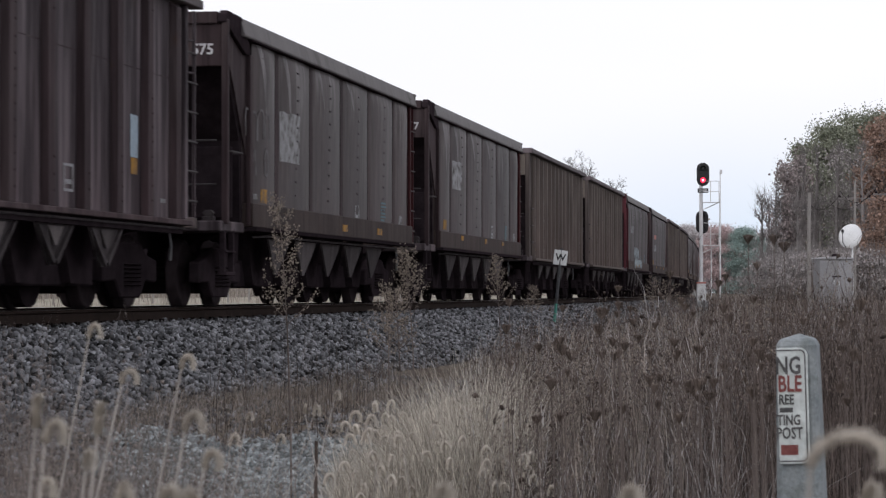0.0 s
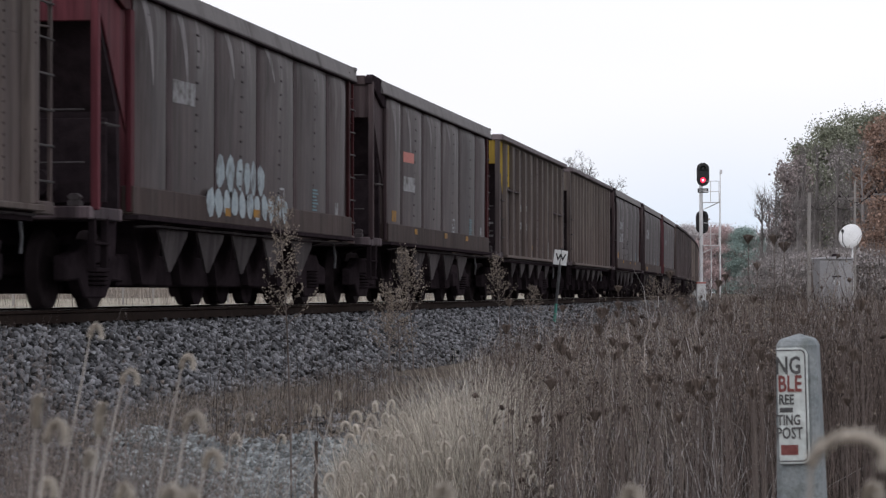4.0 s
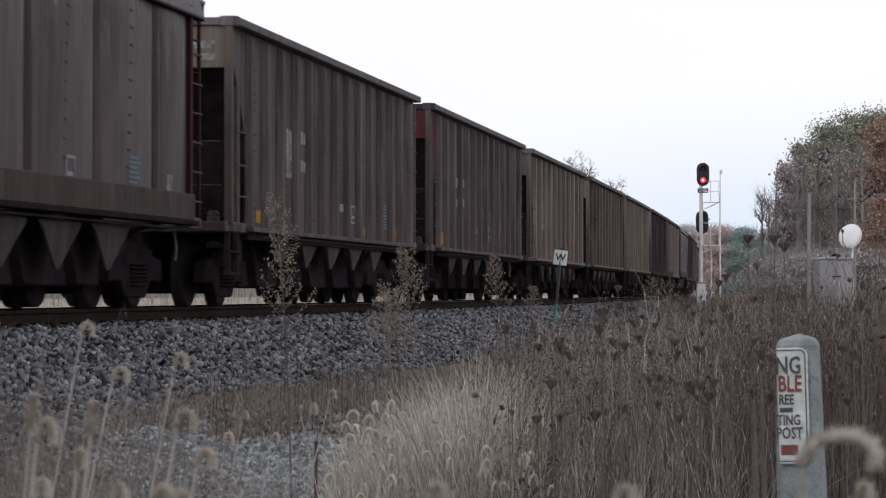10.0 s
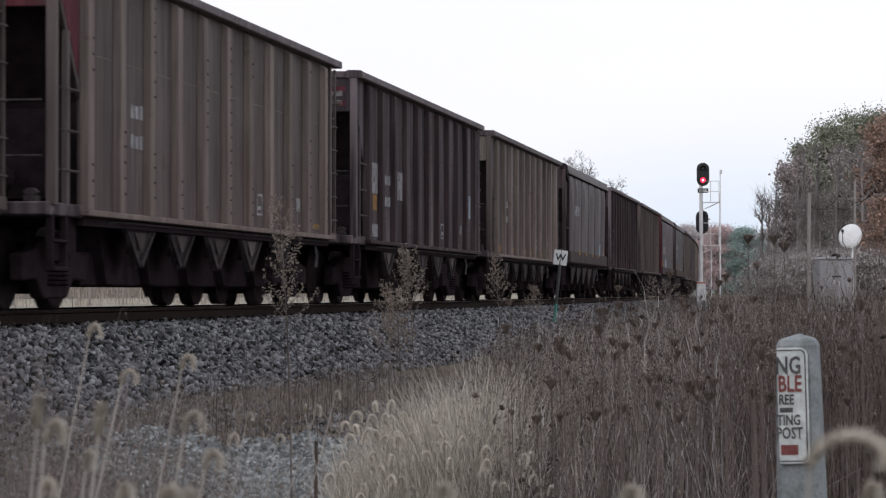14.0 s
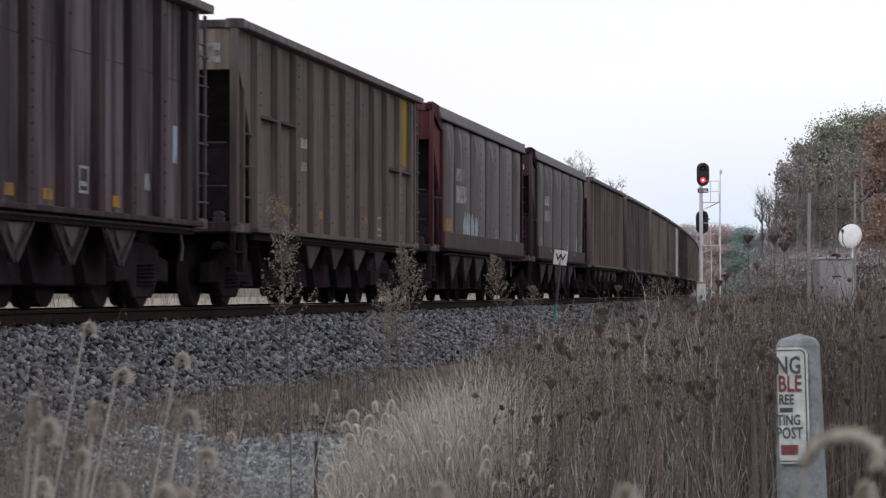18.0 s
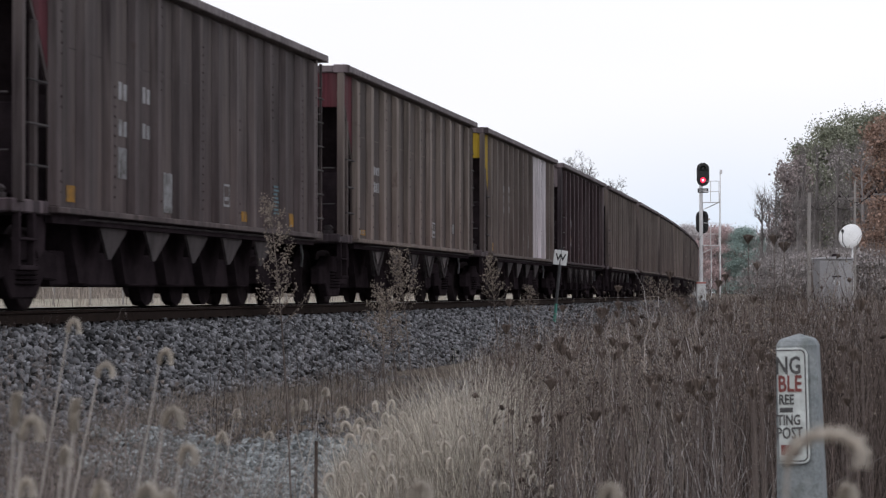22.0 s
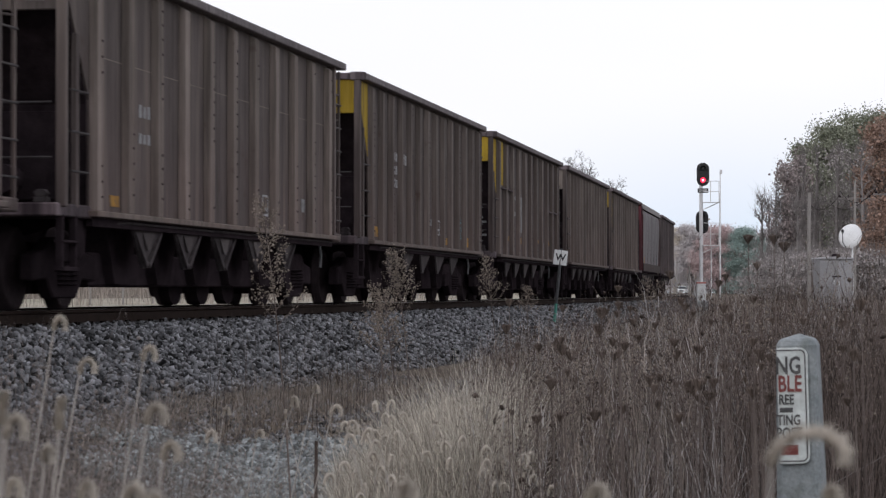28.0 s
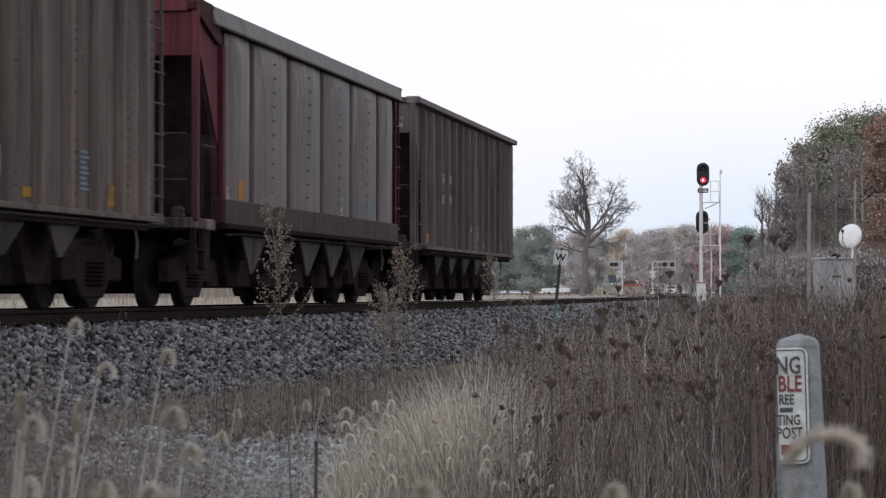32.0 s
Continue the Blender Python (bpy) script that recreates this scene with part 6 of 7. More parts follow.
# smaller foxtails arching out of the straw clump
CLUMP = [foxtail((0, 13.0, -0.45 + 0.06 * k), (-0.06, 0.05, -0.1)[k], (0.7, -0.7, 0.5)[k], 0.060, "pale foxtail stem arching out of the straw clump", thick=1.9) for k in range(3)]
for k in range(150):
    x, y = (-190 + 320 * rng.uniform(0, 1) ** 0.75) / LENS * 13, rng.uniform(11.2, 13.8)
    c = copy_thing(CLUMP[k % 3], pose(x, y, float(ground_z(x, y)) - rng.uniform(0.0, 0.30), 0, rng.uniform(-8, 8), rng.uniform(-70, 70)))
    tagged(c, group="foxtails of the straw clump")
for c, (x, y) in zip(CLUMP, ((-0.2, 12.2), (0.05, 12.6), (-0.35, 12.9))):
    c.matrix_basis = pose(x, y, float(ground_z(x, y)))


def tall_weed(x, y, height, first, spreadout, fan, fluff, label):
    """A dead flower stalk: a stem, side twigs from the height `first` on, and clusters of seed fluff on them."""
    z = float(ground_z(x, y))
    ob = thing("dead_wildflower", label, "weed", pose(x, y, z), group="tall dead wildflowers")
    lean = 0.05 * height
    axis = [Vector((lean * u * u * math.sin(x * 9), 0.02 * u, height * u)) for u in (0, 0.3, 0.6, 0.8, 1.0)]
    part("stem", Shape().tube(axis, [0.006, 0.0055, 0.004, 0.003, 0.0015], 6), M_WEED, ob)
    seeds = []
    n = 26
    for k in range(n):
        u = first + (1 - first) * (k / n)
        i = min(3, sum(u > q for q in (0.3, 0.6, 0.8)))
        lo, hi = (0, 0.3, 0.6, 0.8)[i], (0.3, 0.6, 0.8, 1.0)[i]
        p = axis[i].lerp(axis[i + 1], (u - lo) / (hi - lo))
        a = k * 2.4 + random.uniform(-0.5, 0.5)
        ln = spreadout * (1.05 - 0.75 * (k / n)) * random.uniform(0.6, 1.1)
        d = Vector((math.cos(a), 0.6 * math.sin(a), 0))
        tw = [p + d * ln * q + Vector((0, 0, ln * fan * q ** 1.2)) for q in (0, 0.35, 0.7, 1.0)]
        part("twig", Shape().tube(tw, [0.0025, 0.002, 0.0016, 0.001], 4), M_WEED, ob)
        for _ in range(int(fluff * 1.7)):
            q = random.uniform(0.25, 1.0) * 2.999
            j = int(q)
            seeds.append(tw[j].lerp(tw[j + 1], q - j) + Vector([random.gauss(0, 0.010), random.gauss(0, 0.010), random.gauss(0, 0.014)]))
    seeds = np.array([tuple(s) for s in seeds])
    v, f = scatter(OCTA_V, OCTA_F, seeds, rng.uniform(0.002, 0.0065, (len(seeds), 1)) * rng.uniform(0.5, 1.6, (len(seeds), 3)), rng, 0.4)
    fl = part("seed_fluff", cloud_mesh("seed_fluff", v, f, M_FLUFF), M_FLUFF, ob, "pale brown dried seed fluff")
    tagged(fl, kind="stuff")
    return ob


for u, v, y, first, wide, fan, fluff in ((-268, -165, 15.0, 0.60, 0.17, 1.1, 24), (-47, -66, 18.0, 0.72, 0.14, 2.0, 22), (-95, -8, 17.0, 0.66, 0.20, 0.9, 18), (106, -62, 24.0, 0.72, 0.15, 1.2, 14),
                                         (370, -25, 40.0, 0.6, 0.25, 1.0, 14), (405, -20, 38.0, 0.7, 0.3, 0.4, 12), (155, -10, 30.0, 0.75, 0.2, 0.6, 10), (-70, -4, 16.5, 0.68, 0.2, 0.5, 14)):
    x, y, z = sight(u, v, y)
    w = tall_weed(x, y, z - float(ground_z(x, y)), first, wide, fan, fluff, "tall brown dead wildflower with fluffy seed clusters")
    SWAYING.append((w, (z - w.location.z) * 0.9, y))

# dark seed heads of taller weeds standing near the lens
for u, v, y in ((586, -92, 7.0), (604, -78, 8.5), (540, -92, 9.0), (556, -45, 10.0), (740, 25, 6.5), (488, -14, 9), (402, -30, 10), (310, -5, 11), (500, -25, 10), (375, 60, 10), (275, 72, 9.5), (300, 90, 9), (560, 110, 9)) + tuple((rng.uniform(110, 760), rng.uniform(10, 230), rng.uniform(6.8, 12)) for _ in range(95)):
    x, y, z = sight(u, v, y)
    gz = float(ground_z(x, y))
    ob = thing("seed_stalk", "thin brown stalk with one dark cup-shaped seed head", "weed", pose(x, y, gz), group="dark seed stalks")
    h = z - gz
    part("stem", Shape().tube([(0.03, 0, 0), (0.015, 0, h * 0.5), (0, 0, h - 0.012)], [0.0022, 0.0018, 0.0012], 5), M_WEED, ob)
    cup, wide = Shape(), random.uniform(0.013, 0.023)
    for k in range(46):
        a, r = random.uniform(0, 6.283), random.uniform(0.15, 1) ** 0.7 * wide
        up = h + 0.006 + 0.9 * (wide - 0.5 * r) * random.uniform(0.75, 1.05)
        p = Vector((math.cos(a) * r, math.sin(a) * r, up))
        cup.tube([(0, 0, h - 0.012), (p.x * 0.75, p.y * 0.75, h + (up - h) * 0.35), p], [0.0009, 0.0008, 0.0019], 4)
    tagged(part("seed_head", cup, M_CUP, ob, "dark brown dried flower cup"), kind="stuff")

# ================= signal, signs, relay box =================
def bars(parent, rows, material, thick=0.002):
    """Unreadable writing as plain bars: rows of (x, z, width, height) on a plate that faces -y."""
    for x, z, w, h in rows:
        part("print_bar", Shape().box(x - w / 2, x + w / 2, -thick, 0, z - h / 2, z + h / 2), material, parent)


def oval(w, h, n=28):
    """A tall plate outline with round ends, in x and z."""
    r = w / 2
    pts = []
    for k in range(n):
        a = 2 * math.pi * k / n
        pts.append((r * math.cos(a), r * math.sin(a) + (h / 2 - r) * (1 if math.sin(a) > 0 else -1)))
    return pts


def signal_head(mast, z, dx, front, lit):
    ob = part("signal_head", Shape().prism(oval(0.58, 1.06), "y", -0.02, 0.02).mesh("backboard", 0.008), M_BLACK, mast, "black oval signal backboard")
    ob.matrix_basis = pose(dx, front, z)
    part("housing", Shape().box(-0.16, 0.16, 0.02, 0.30, -0.42, 0.42).mesh("housing", 0.03), M_BLACK, ob)
    for k, dz in enumerate((0.26, -0.26)):
        hood = Shape()
        for a in range(14):
            w0, w1 = math.pi * (-0.15 + 1.3 * a / 14), math.pi * (-0.15 + 1.3 * (a + 1) / 14)
            c = lambda w, r, y: (r * math.cos(w), y, dz + r * math.sin(w))
            hood.add([c(w0, 0.13, -0.02), c(w1, 0.13, -0.02), c(w1, 0.13, -0.26), c(w0, 0.13, -0.26), c(w0, 0.14, -0.02), c(w1, 0.14, -0.02), c(w1, 0.14, -0.26), c(w0, 0.14, -0.26)],
                     [(0, 1, 2, 3), (4, 7, 6, 5), (3, 2, 6, 7)])
        part("hood", hood, M_BLACK, ob)
        glow = lit and k == 1
        part("lens", Shape().lathe([(-0.05, 0.0), (-0.045, 0.06), (-0.03, 0.115), (-0.02, 0.12)], "y", (0, 0, dz), 20), M_REDLAMP if glow else M_GLASS, ob, "glowing red lens" if glow else "dark unlit lens")
        if glow:
            part("lamp_core", Shape().lathe([(-0.062, 0.0), (-0.058, 0.04), (-0.05, 0.052)], "y", (0, 0, dz - 0.01), 16), M_REDCORE, ob, "bright centre of the lit lens")
    return ob


def block_signal():
    y = 122.0
    x = 457 / LENS * y
    ob = thing("block_signal", "tall silver railway signal mast showing a red light", "railway signal", pose(x, y, -0.26, 0, 0, -3))
    part("foundation", Shape().box(-0.3, 0.3, -0.3, 0.3, -0.75, 0.06).mesh("foundation", 0.03), M_CONCRETE, ob)
    part("base_case", Shape().box(-0.21, 0.21, -0.2, 0.2, 0.05, 0.95).mesh("base_case", 0.03), M_WHITE, ob, "white cable case at the foot")
    part("red_band", Shape().box(-0.215, 0.215, -0.205, 0.205, 0.86, 0.94).mesh("red_band", 0.01), M_REDPRINT, ob)
    part("round_lamp", Shape().lathe([(-0.1, 0.0), (-0.1, 0.11), (0.05, 0.11), (0.05, 0.0)], "y", (-0.3, 0, 0.38), 14), M_WHITE, ob)
    part("mast", Shape().tube([(0, 0, 0.95), (0, 0, 5.5)], 0.085, 14), M_SILVER, ob)
    part("cap", Shape().lathe([(0, 0.1), (0.08, 0.1), (0.12, 0.0)], "z", (0, 0, 5.48), 14), M_SILVER, ob)
    signal_head(ob, 5.84, 0.08, -0.14, True)
    low = signal_head(ob, 3.68, 0.06, 0.30, False)
    pl = part("number_plate", Shape().box(-0.24, 0.24, 0.0, 0.012, -0.1, 0.1).mesh("plate", 0.004), M_BLACK, ob, "small black number plate")
    pl.matrix_basis = pose(0.08, -0.12, 5.10)
    lettering("number", "2100", 0.19, M_WHITE, pl, pose(0, -0.003, 0, 90, 0, 0))
    for z, h in ((4.58, 0.95), (2.62, 1.0)):
        part("platform", Shape().box(0.08, 0.86, -0.22, 0.22, z - 0.03, z).mesh("platform", 0.008), M_SILVER, ob)
        part("brace", Shape().tube([(0.07, 0, z - 0.35), (0.75, 0, z - 0.04)], 0.022, 6), M_SILVER, ob)
        for dx in (0.42, 0.80):
            part("rail_post", Shape().tube([(dx, -0.2, z), (dx, -0.2, z + h)], 0.018, 6), M_SILVER, ob)
        for dz in (0.5, 1.0):
            part("guard_rail", Shape().tube([(0.1, -0.2, z + h * dz), (0.80, -0.2, z + h * dz)], 0.016, 6), M_SILVER, ob)
    for dy in (-0.2, 0.2):
        part("ladder_stile", Shape().tube([(0.86, dy, 0.2), (0.86, dy, 6.02 if dy < 0 else 5.0)], 0.026, 6), M_SILVER, ob)
    for k in range(14):
        part("rung", Shape().tube([(0.86, -0.2, 0.5 + 0.31 * k), (0.86, 0.2, 0.5 + 0.31 * k)], 0.012, 5), M_SILVER, ob)
    part("finial", Shape().box(0.83, 0.95, -0.24, -0.16, 5.85, 6.05).mesh("finial", 0.01), M_SILVER, ob)
    part("inner_pipe", Shape().tube([(0.46, 0.1, 0.1), (0.46, 0.1, 2.6)], 0.022, 6), M_SILVER, ob)


def whistle_sign():
    y = 65.0
    x, z = 208 / LENS * y, RAIL_EYE + 62 / LENS * y
    low = (197 / LENS * y, -0.55)
    ob = thing("whistle_sign", "white square whistle board with black letter on steel post", "railway sign", pose(x, y, z))
    pl = part("plate", Shape().box(-0.165, 0.165, -0.006, 0.006, -0.18, 0.18).mesh("plate", 0.005), M_WHITE, ob, "white enamel plate")
    pl.matrix_basis = pose(0, 0, 0, 0, 7, -6)
    lettering("letter", "W", 0.235, M_BLACK, pl, pose(0, -0.0085, 0, 90, 0, 0), "black letter")
    dx, dz = low[0] - x, low[1] - z
    mid = 0.70
    part("post", Shape().tube([(0.035, 0.03, 0.22), (0, 0.03, 0), (dx * mid, 0.03, dz * mid)], 0.040, 8), M_GREYPOST, ob, "dark grey steel post")
    part("post_foot", Shape().tube([(dx * mid, 0.03, dz * mid), (dx, 0.03, dz)], 0.036, 8), M_GREENPOST, ob, "green painted foot of the post")


def cable_marker():
    y = 7.0
    x = 647 / LENS * y
    gz = float(ground_z(x, y))
    top = RAIL_EYE - 72 / LENS * y
    ob = thing("cable_marker_post", "mossy grey concrete marker post with a white warning plate", "marker post", pose(x, y, gz, 0, -1.5, 0))
    h = top - gz
    sh = Shape()
    v, rows = [], [(0.0, 0.084), (h * 0.55, 0.078), (h - 0.03, 0.066), (h - 0.014, 0.056)]
    for z, r in rows:
        for k in range(4):
            a = math.radians(30 + 90 * k)
            for da in (-7, 7):
                w = a + math.radians(da)
                v.append((r * math.cos(w), r * math.sin(w), z))
    f = [(8 * i + j, 8 * i + (j + 1) % 8, 8 * i + 8 + (j + 1) % 8, 8 * i + 8 + j) for i in range(3) for j in range(8)]
    v.append((0.004, 0, h))
    f += [(24 + j, 24 + (j + 1) % 8, 32) for j in range(8)]
    sh.add(v, f)
    part("shaft", sh.mesh("shaft", 0.004), M_CONCRETE, ob, "weathered concrete shaft with a pointed top")
    # the plate bends round the front edge
    lo, hi = h - 0.335, h - 0.035
    mid, right, left = (lo + hi) / 2, 0.031, -0.0475
    def edge(grow):
        """Rounded on one side; cut straight where it folds back round the corner."""
        pts = [(left, mid - 0.15 + grow), (right - 0.02, mid - 0.15 + grow)]
        pts += [(right - 0.02 + (0.02 - grow) * math.sin(a), mid - 0.13 - (0.02 - grow) * math.cos(a)) for a in (0.4, 0.8, 1.2, 1.57)]
        pts += [(right - 0.02 + (0.02 - grow) * math.cos(a), mid + 0.13 + (0.02 - grow) * math.sin(a)) for a in (0, 0.4, 0.8, 1.2)]
        return pts + [(right - 0.02, mid + 0.15 - grow), (left, mid + 0.15 - grow)]
    plate = part("warning_plate", Shape().prism(edge(0.0), "y", -0.004, 0.0).mesh("warning_plate", 0.001), M_PLATE, ob, "white warning plate with black border and red print")
    plate.matrix_basis = pose(-0.0165, -0.0685, 0, 0, 0, -10)
    a, b = edge(0.005), edge(0.0085)
    m = len(a)
    rim = Shape().add([(q, -0.0052, z) for q, z in a] + [(q, -0.0052, z) for q, z in b] + [(q, -0.004, z) for q, z in a] + [(q, -0.004, z) for q, z in b],
                      [f for i in range(m - 1) for f in ((i, i + 1, m + i + 1, m + i), (i, 2 * m + i, 2 * m + i + 1, i + 1), (m + i, m + i + 1, 3 * m + i + 1, 3 * m + i))])
    part("border", rim, M_PRINT, plate)
    for word, z, size, mat, dx in (("NG", 0.252, 0.046, M_PRINT, -0.019), ("BLE", 0.205, 0.042, M_OLDRED, -0.016), ("REE", 0.165, 0.026, M_PRINT, -0.026), ("TING", 0.112, 0.027, M_PRINT, -0.021), ("POST", 0.078, 0.030, M_PRINT, -0.020)):
        lettering("word", word, size, mat, plate, pose(dx, -0.0055, lo + z, 90, 0, 0) @ Matrix.Diagonal((0.95, 1.4, 1, 1)))
    bars(plate, [(-0.027, lo + 0.139, 0.034, 0.012)], M_PRINT, 0.0055)
    bars(plate, [(-0.021, lo + 0.036, 0.044, 0.026)], M_OLDRED, 0.0055)


def relay_cabinet():
    y = 125.0
    x = 690 / LENS * y
    gz = float(ground_z(x, y))
    top = RAIL_EYE + 63 / LENS * y - gz
    ob = thing("relay_cabinet", "grey galvanised steel railway relay cabinet beside the tracks", "equipment cabinet", pose(x, y, gz, 0, 0, 6))
    part("plinth", Shape().box(-0.95, 0.95, -0.75, 0.75, -0.3, 0.12).mesh("plinth", 0.02), M_CONCRETE, ob)
    part("body", Shape().box(-0.80, 0.80, -0.7, 0.7, 0.12, top - 0.12).mesh("body", 0.02), M_STEELBOX, ob)
    part("roof", Shape().prism([(-0.86, top - 0.12), (0.86, top - 0.12), (0.84, top - 0.05), (0.0, top + 0.02), (-0.84, top - 0.05)], "y", -0.78, 0.78).mesh("roof", 0.01), M_STEELBOX, ob, "low pitched steel roof")
    for dx in (-0.40, 0.40):
        d = part("door", Shape().box(dx - 0.385, dx + 0.385, -0.725, -0.702, 0.22, top - 0.25).mesh("door", 0.008), M_STEELBOX, ob)
        part("handle", Shape().box(dx + 0.28 * (-1 if dx > 0 else 1) - 0.02, dx + 0.28 * (-1 if dx > 0 else 1) + 0.02, -0.76, -0.726, 1.15, 1.35), M_SILVER, d)
    d = part("name_label", Shape().box(-0.22, 0.22, -0.732, -0.727, top - 0.95, top - 0.88), M_BLACK, ob, "dark unreadable label strip")
    part("vent", Shape().lathe([(0.0, 0.16), (0.12, 0.16), (0.18, 0.06), (0.18, 0.0)], "z", (0.1, 0, top - 0.02), 14), M_UNDER, ob)
    dish = thing("satellite_dish", "white satellite dish on a pole behind the cabinet", "satellite dish", pose(721 / LENS * 126.5, 126.5, float(ground_z(19.2, 126.5))))
    dz = RAIL_EYE + 100 / LENS * 126.5 - dish.location.z
    part("pole", Shape().tube([(0.12, 0.15, -0.2), (0.12, 0.15, dz - 0.1)], 0.05, 8), M_SILVER, dish)
    bowl = Shape()
    prof = [(0.16, 0.02), (0.155, 0.12), (0.13, 0.26), (0.085, 0.40), (0.02, 0.53), (0.0, 0.53), (0.06, 0.40), (0.11, 0.26), (0.135, 0.12), (0.14, 0.02)]
    bowl.lathe([(-a, r) for a, r in prof], "y", (0, 0, 0), 28)
    bo = part("reflector", bowl.mesh("reflector", 0, True), M_DISH, dish, "white dish reflector")
    bo.matrix_basis = pose(0, 0, dz, -22, 14, -22) @ Matrix.Diagonal((1.02, 1, 1.17, 1))
    part("maker_mark", Shape().box(-0.2, 0.2, -0.03, -0.02, 0.22, 0.28), M_BLACK, bo, "dark unreadable mark")
    part("feed_arm", Shape().tube([(0.0, 0.05, -0.52), (-0.15, -0.35, -0.45), (-0.25, -0.62, -0.12)], 0.018, 6), M_BLACK, bo)
    part("feed_horn", Shape().lathe([(-0.10, 0.02), (-0.10, 0.07), (0.05, 0.05), (0.05, 0.02)], "y", (-0.25, -0.62, -0.08), 12), M_BLACK, bo)


block_signal()
whistle_sign()
cable_marker()
relay_cabinet()

# ================= poles and wires =================
def wood_pole(u, v, y, arms, label):
    x = u / LENS * y
    gz = float(ground_z(x, y))
    h = RAIL_EYE + v / LENS * y - gz
    ob = thing("utility_pole", label, "pole", pose(x, y, gz), group="utility poles")
    part("shaft", Shape().tube([(0, 0, -0.4), (0, 0, h * 0.5), (0.02, 0, h)], [0.115, 0.10, 0.08], 10), M_WOODPOLE, ob)
    for dz in arms:
        part("crossarm", Shape().box(-1.15, 1.15, -0.05, 0.05, h - dz - 0.045, h - dz + 0.045).mesh("crossarm", 0.01), M_BARK, ob)
        for dx in (-1.05, -0.45, 0.45, 1.05):
            part("insulator", Shape().lathe([(0.06, 0.05), (0.12, 0.065), (0.2, 0.05), (0.24, 0.0)], "z", (dx, 0, h - dz), 8), M_UNDER, ob)
    return x, y, gz + h


wood_pole(648, 177, 130.0, [], "short weathered grey wooden pole near the cabinet")
p1 = wood_pole(729, 198, 190.0, [1.25], "wooden utility pole with a crossarm before the woods")
p2 = wood_pole(668, 170, 260.0, [0.6], "distant wooden utility pole with a crossarm")
p3 = wood_pole(800, 215, 150.0, [1.3], "wooden utility pole with a crossarm before the woods")
wood_pole(414, 62, 420.0, [0.8], "distant wooden utility pole near the road crossing")
for a, b in ((p1, p2), (p3, p1)):
    for k, dx in enumerate((-1.05, 1.05)):
        q = [(a[0] + dx + (b[0] - a[0]) * u, a[1] + (b[1] - a[1]) * u, a[2] - 1.0 + (b[2] + 0.3 - a[2]) * u - 1.6 * 4 * u * (1 - u) * 0.5) for u in np.linspace(0, 1, 9)]
        solid("overhead_wire", Shape().tube(q, 0.018, 4), M_UNDER, "thin dark overhead wire sagging between poles", "wire", group="overhead wires")

# ================= trees =================
def quads(at, size, r):
    """Small leaves turned every way, one quad each."""
    n = len(at)
    a = r.normal(size=(n, 3))
    a /= np.linalg.norm(a, axis=1)[:, None]
    b = np.cross(a, r.normal(size=(n, 3)))
    b /= np.linalg.norm(b, axis=1)[:, None]
    a, b = a * np.asarray(size)[:, None] * 0.5, b * np.asarray(size)[:, None] * 0.35
    v = np.stack([at - a, at - b * 1.0, at + a, at + b], 1).reshape(-1, 3)
    return v, np.arange(4 * n).reshape(n, 4)


def leafy_tree(name, label, colour, h, wide, count, leaf, seed, base=0.25, clumps=46, twigs=0):
    """Trunk, limbs, and a crown of clumped leaves with gaps."""
    r = np.random.default_rng(seed)
    ob = thing(name, label, "tree")
    tr = Shape()
    tr.tube([(0, 0, -0.4), (0.05 * h * r.normal() * 0.3, 0, h * 0.4), (0.1 * r.normal(), 0.1, h * 0.9)], [h * 0.018, h * 0.013, h * 0.003], 8)
    part("trunk", tr, M_BARK, ob)
    cen = []
    limbs = Shape()
    for k in range(clumps):
        u = r.uniform(0, 1) ** 0.8
        z = h * (base + (0.97 - base) * u)
        reach = wide * 0.5 * math.sqrt(max(0.03, 1 - (2 * (u - 0.42) / 1.25) ** 2)) * r.uniform(0.25, 1.0)
        a = r.uniform(0, 6.283)
        c = (math.cos(a) * reach, math.sin(a) * reach, z)
        cen.append(c)
        limbs.tube([(0, 0, z - reach * 0.7 - 0.3), (c[0] * 0.5, c[1] * 0.5, z - reach * 0.3), c], [h * 0.005, h * 0.003, h * 0.0015], 5)
    tagged(part("branchwork", limbs, M_BARK, ob), kind="stuff")
    cen = np.array(cen)
    at = cen[r.integers(0, clumps, count)] + r.normal(size=(count, 3)) * (wide * 0.085, wide * 0.085, h * 0.035)
    v, f = quads(at, r.uniform(0.6, 1.4, count) * leaf, r)
    cr = part("crown", cloud_mesh("crown", v, f, LEAF[colour]), LEAF[colour], ob)
    tagged(cr, kind="stuff")
    if twigs:
        b = cen[r.integers(0, clumps, twigs)] + r.normal(size=(twigs, 3)) * wide * 0.05
        ang = r.uniform(0, 6.283, twigs)
        v, f = strips("", b, np.stack([np.cos(ang), np.sin(ang)], 1), r.uniform(0.4, 1.5, twigs), np.full(twigs, 0.035), r.uniform(0.1, 1.2, twigs), r, 2)
        tagged(part("brushwood", cloud_mesh("brushwood", v, f, M_BARK), M_BARK, ob), kind="stuff")
    return ob


def put(ob, u, y, turn=0):
    x = u / LENS * y
    ob.matrix_basis = pose(x, y, float(ground_z(x, y)), 0, 0, turn)
    return ob


def again(ob, u, y, turn):
    x = u / LENS * y
    return copy_thing(ob, pose(x, y, float(ground_z(x, y)), 0, 0, turn))


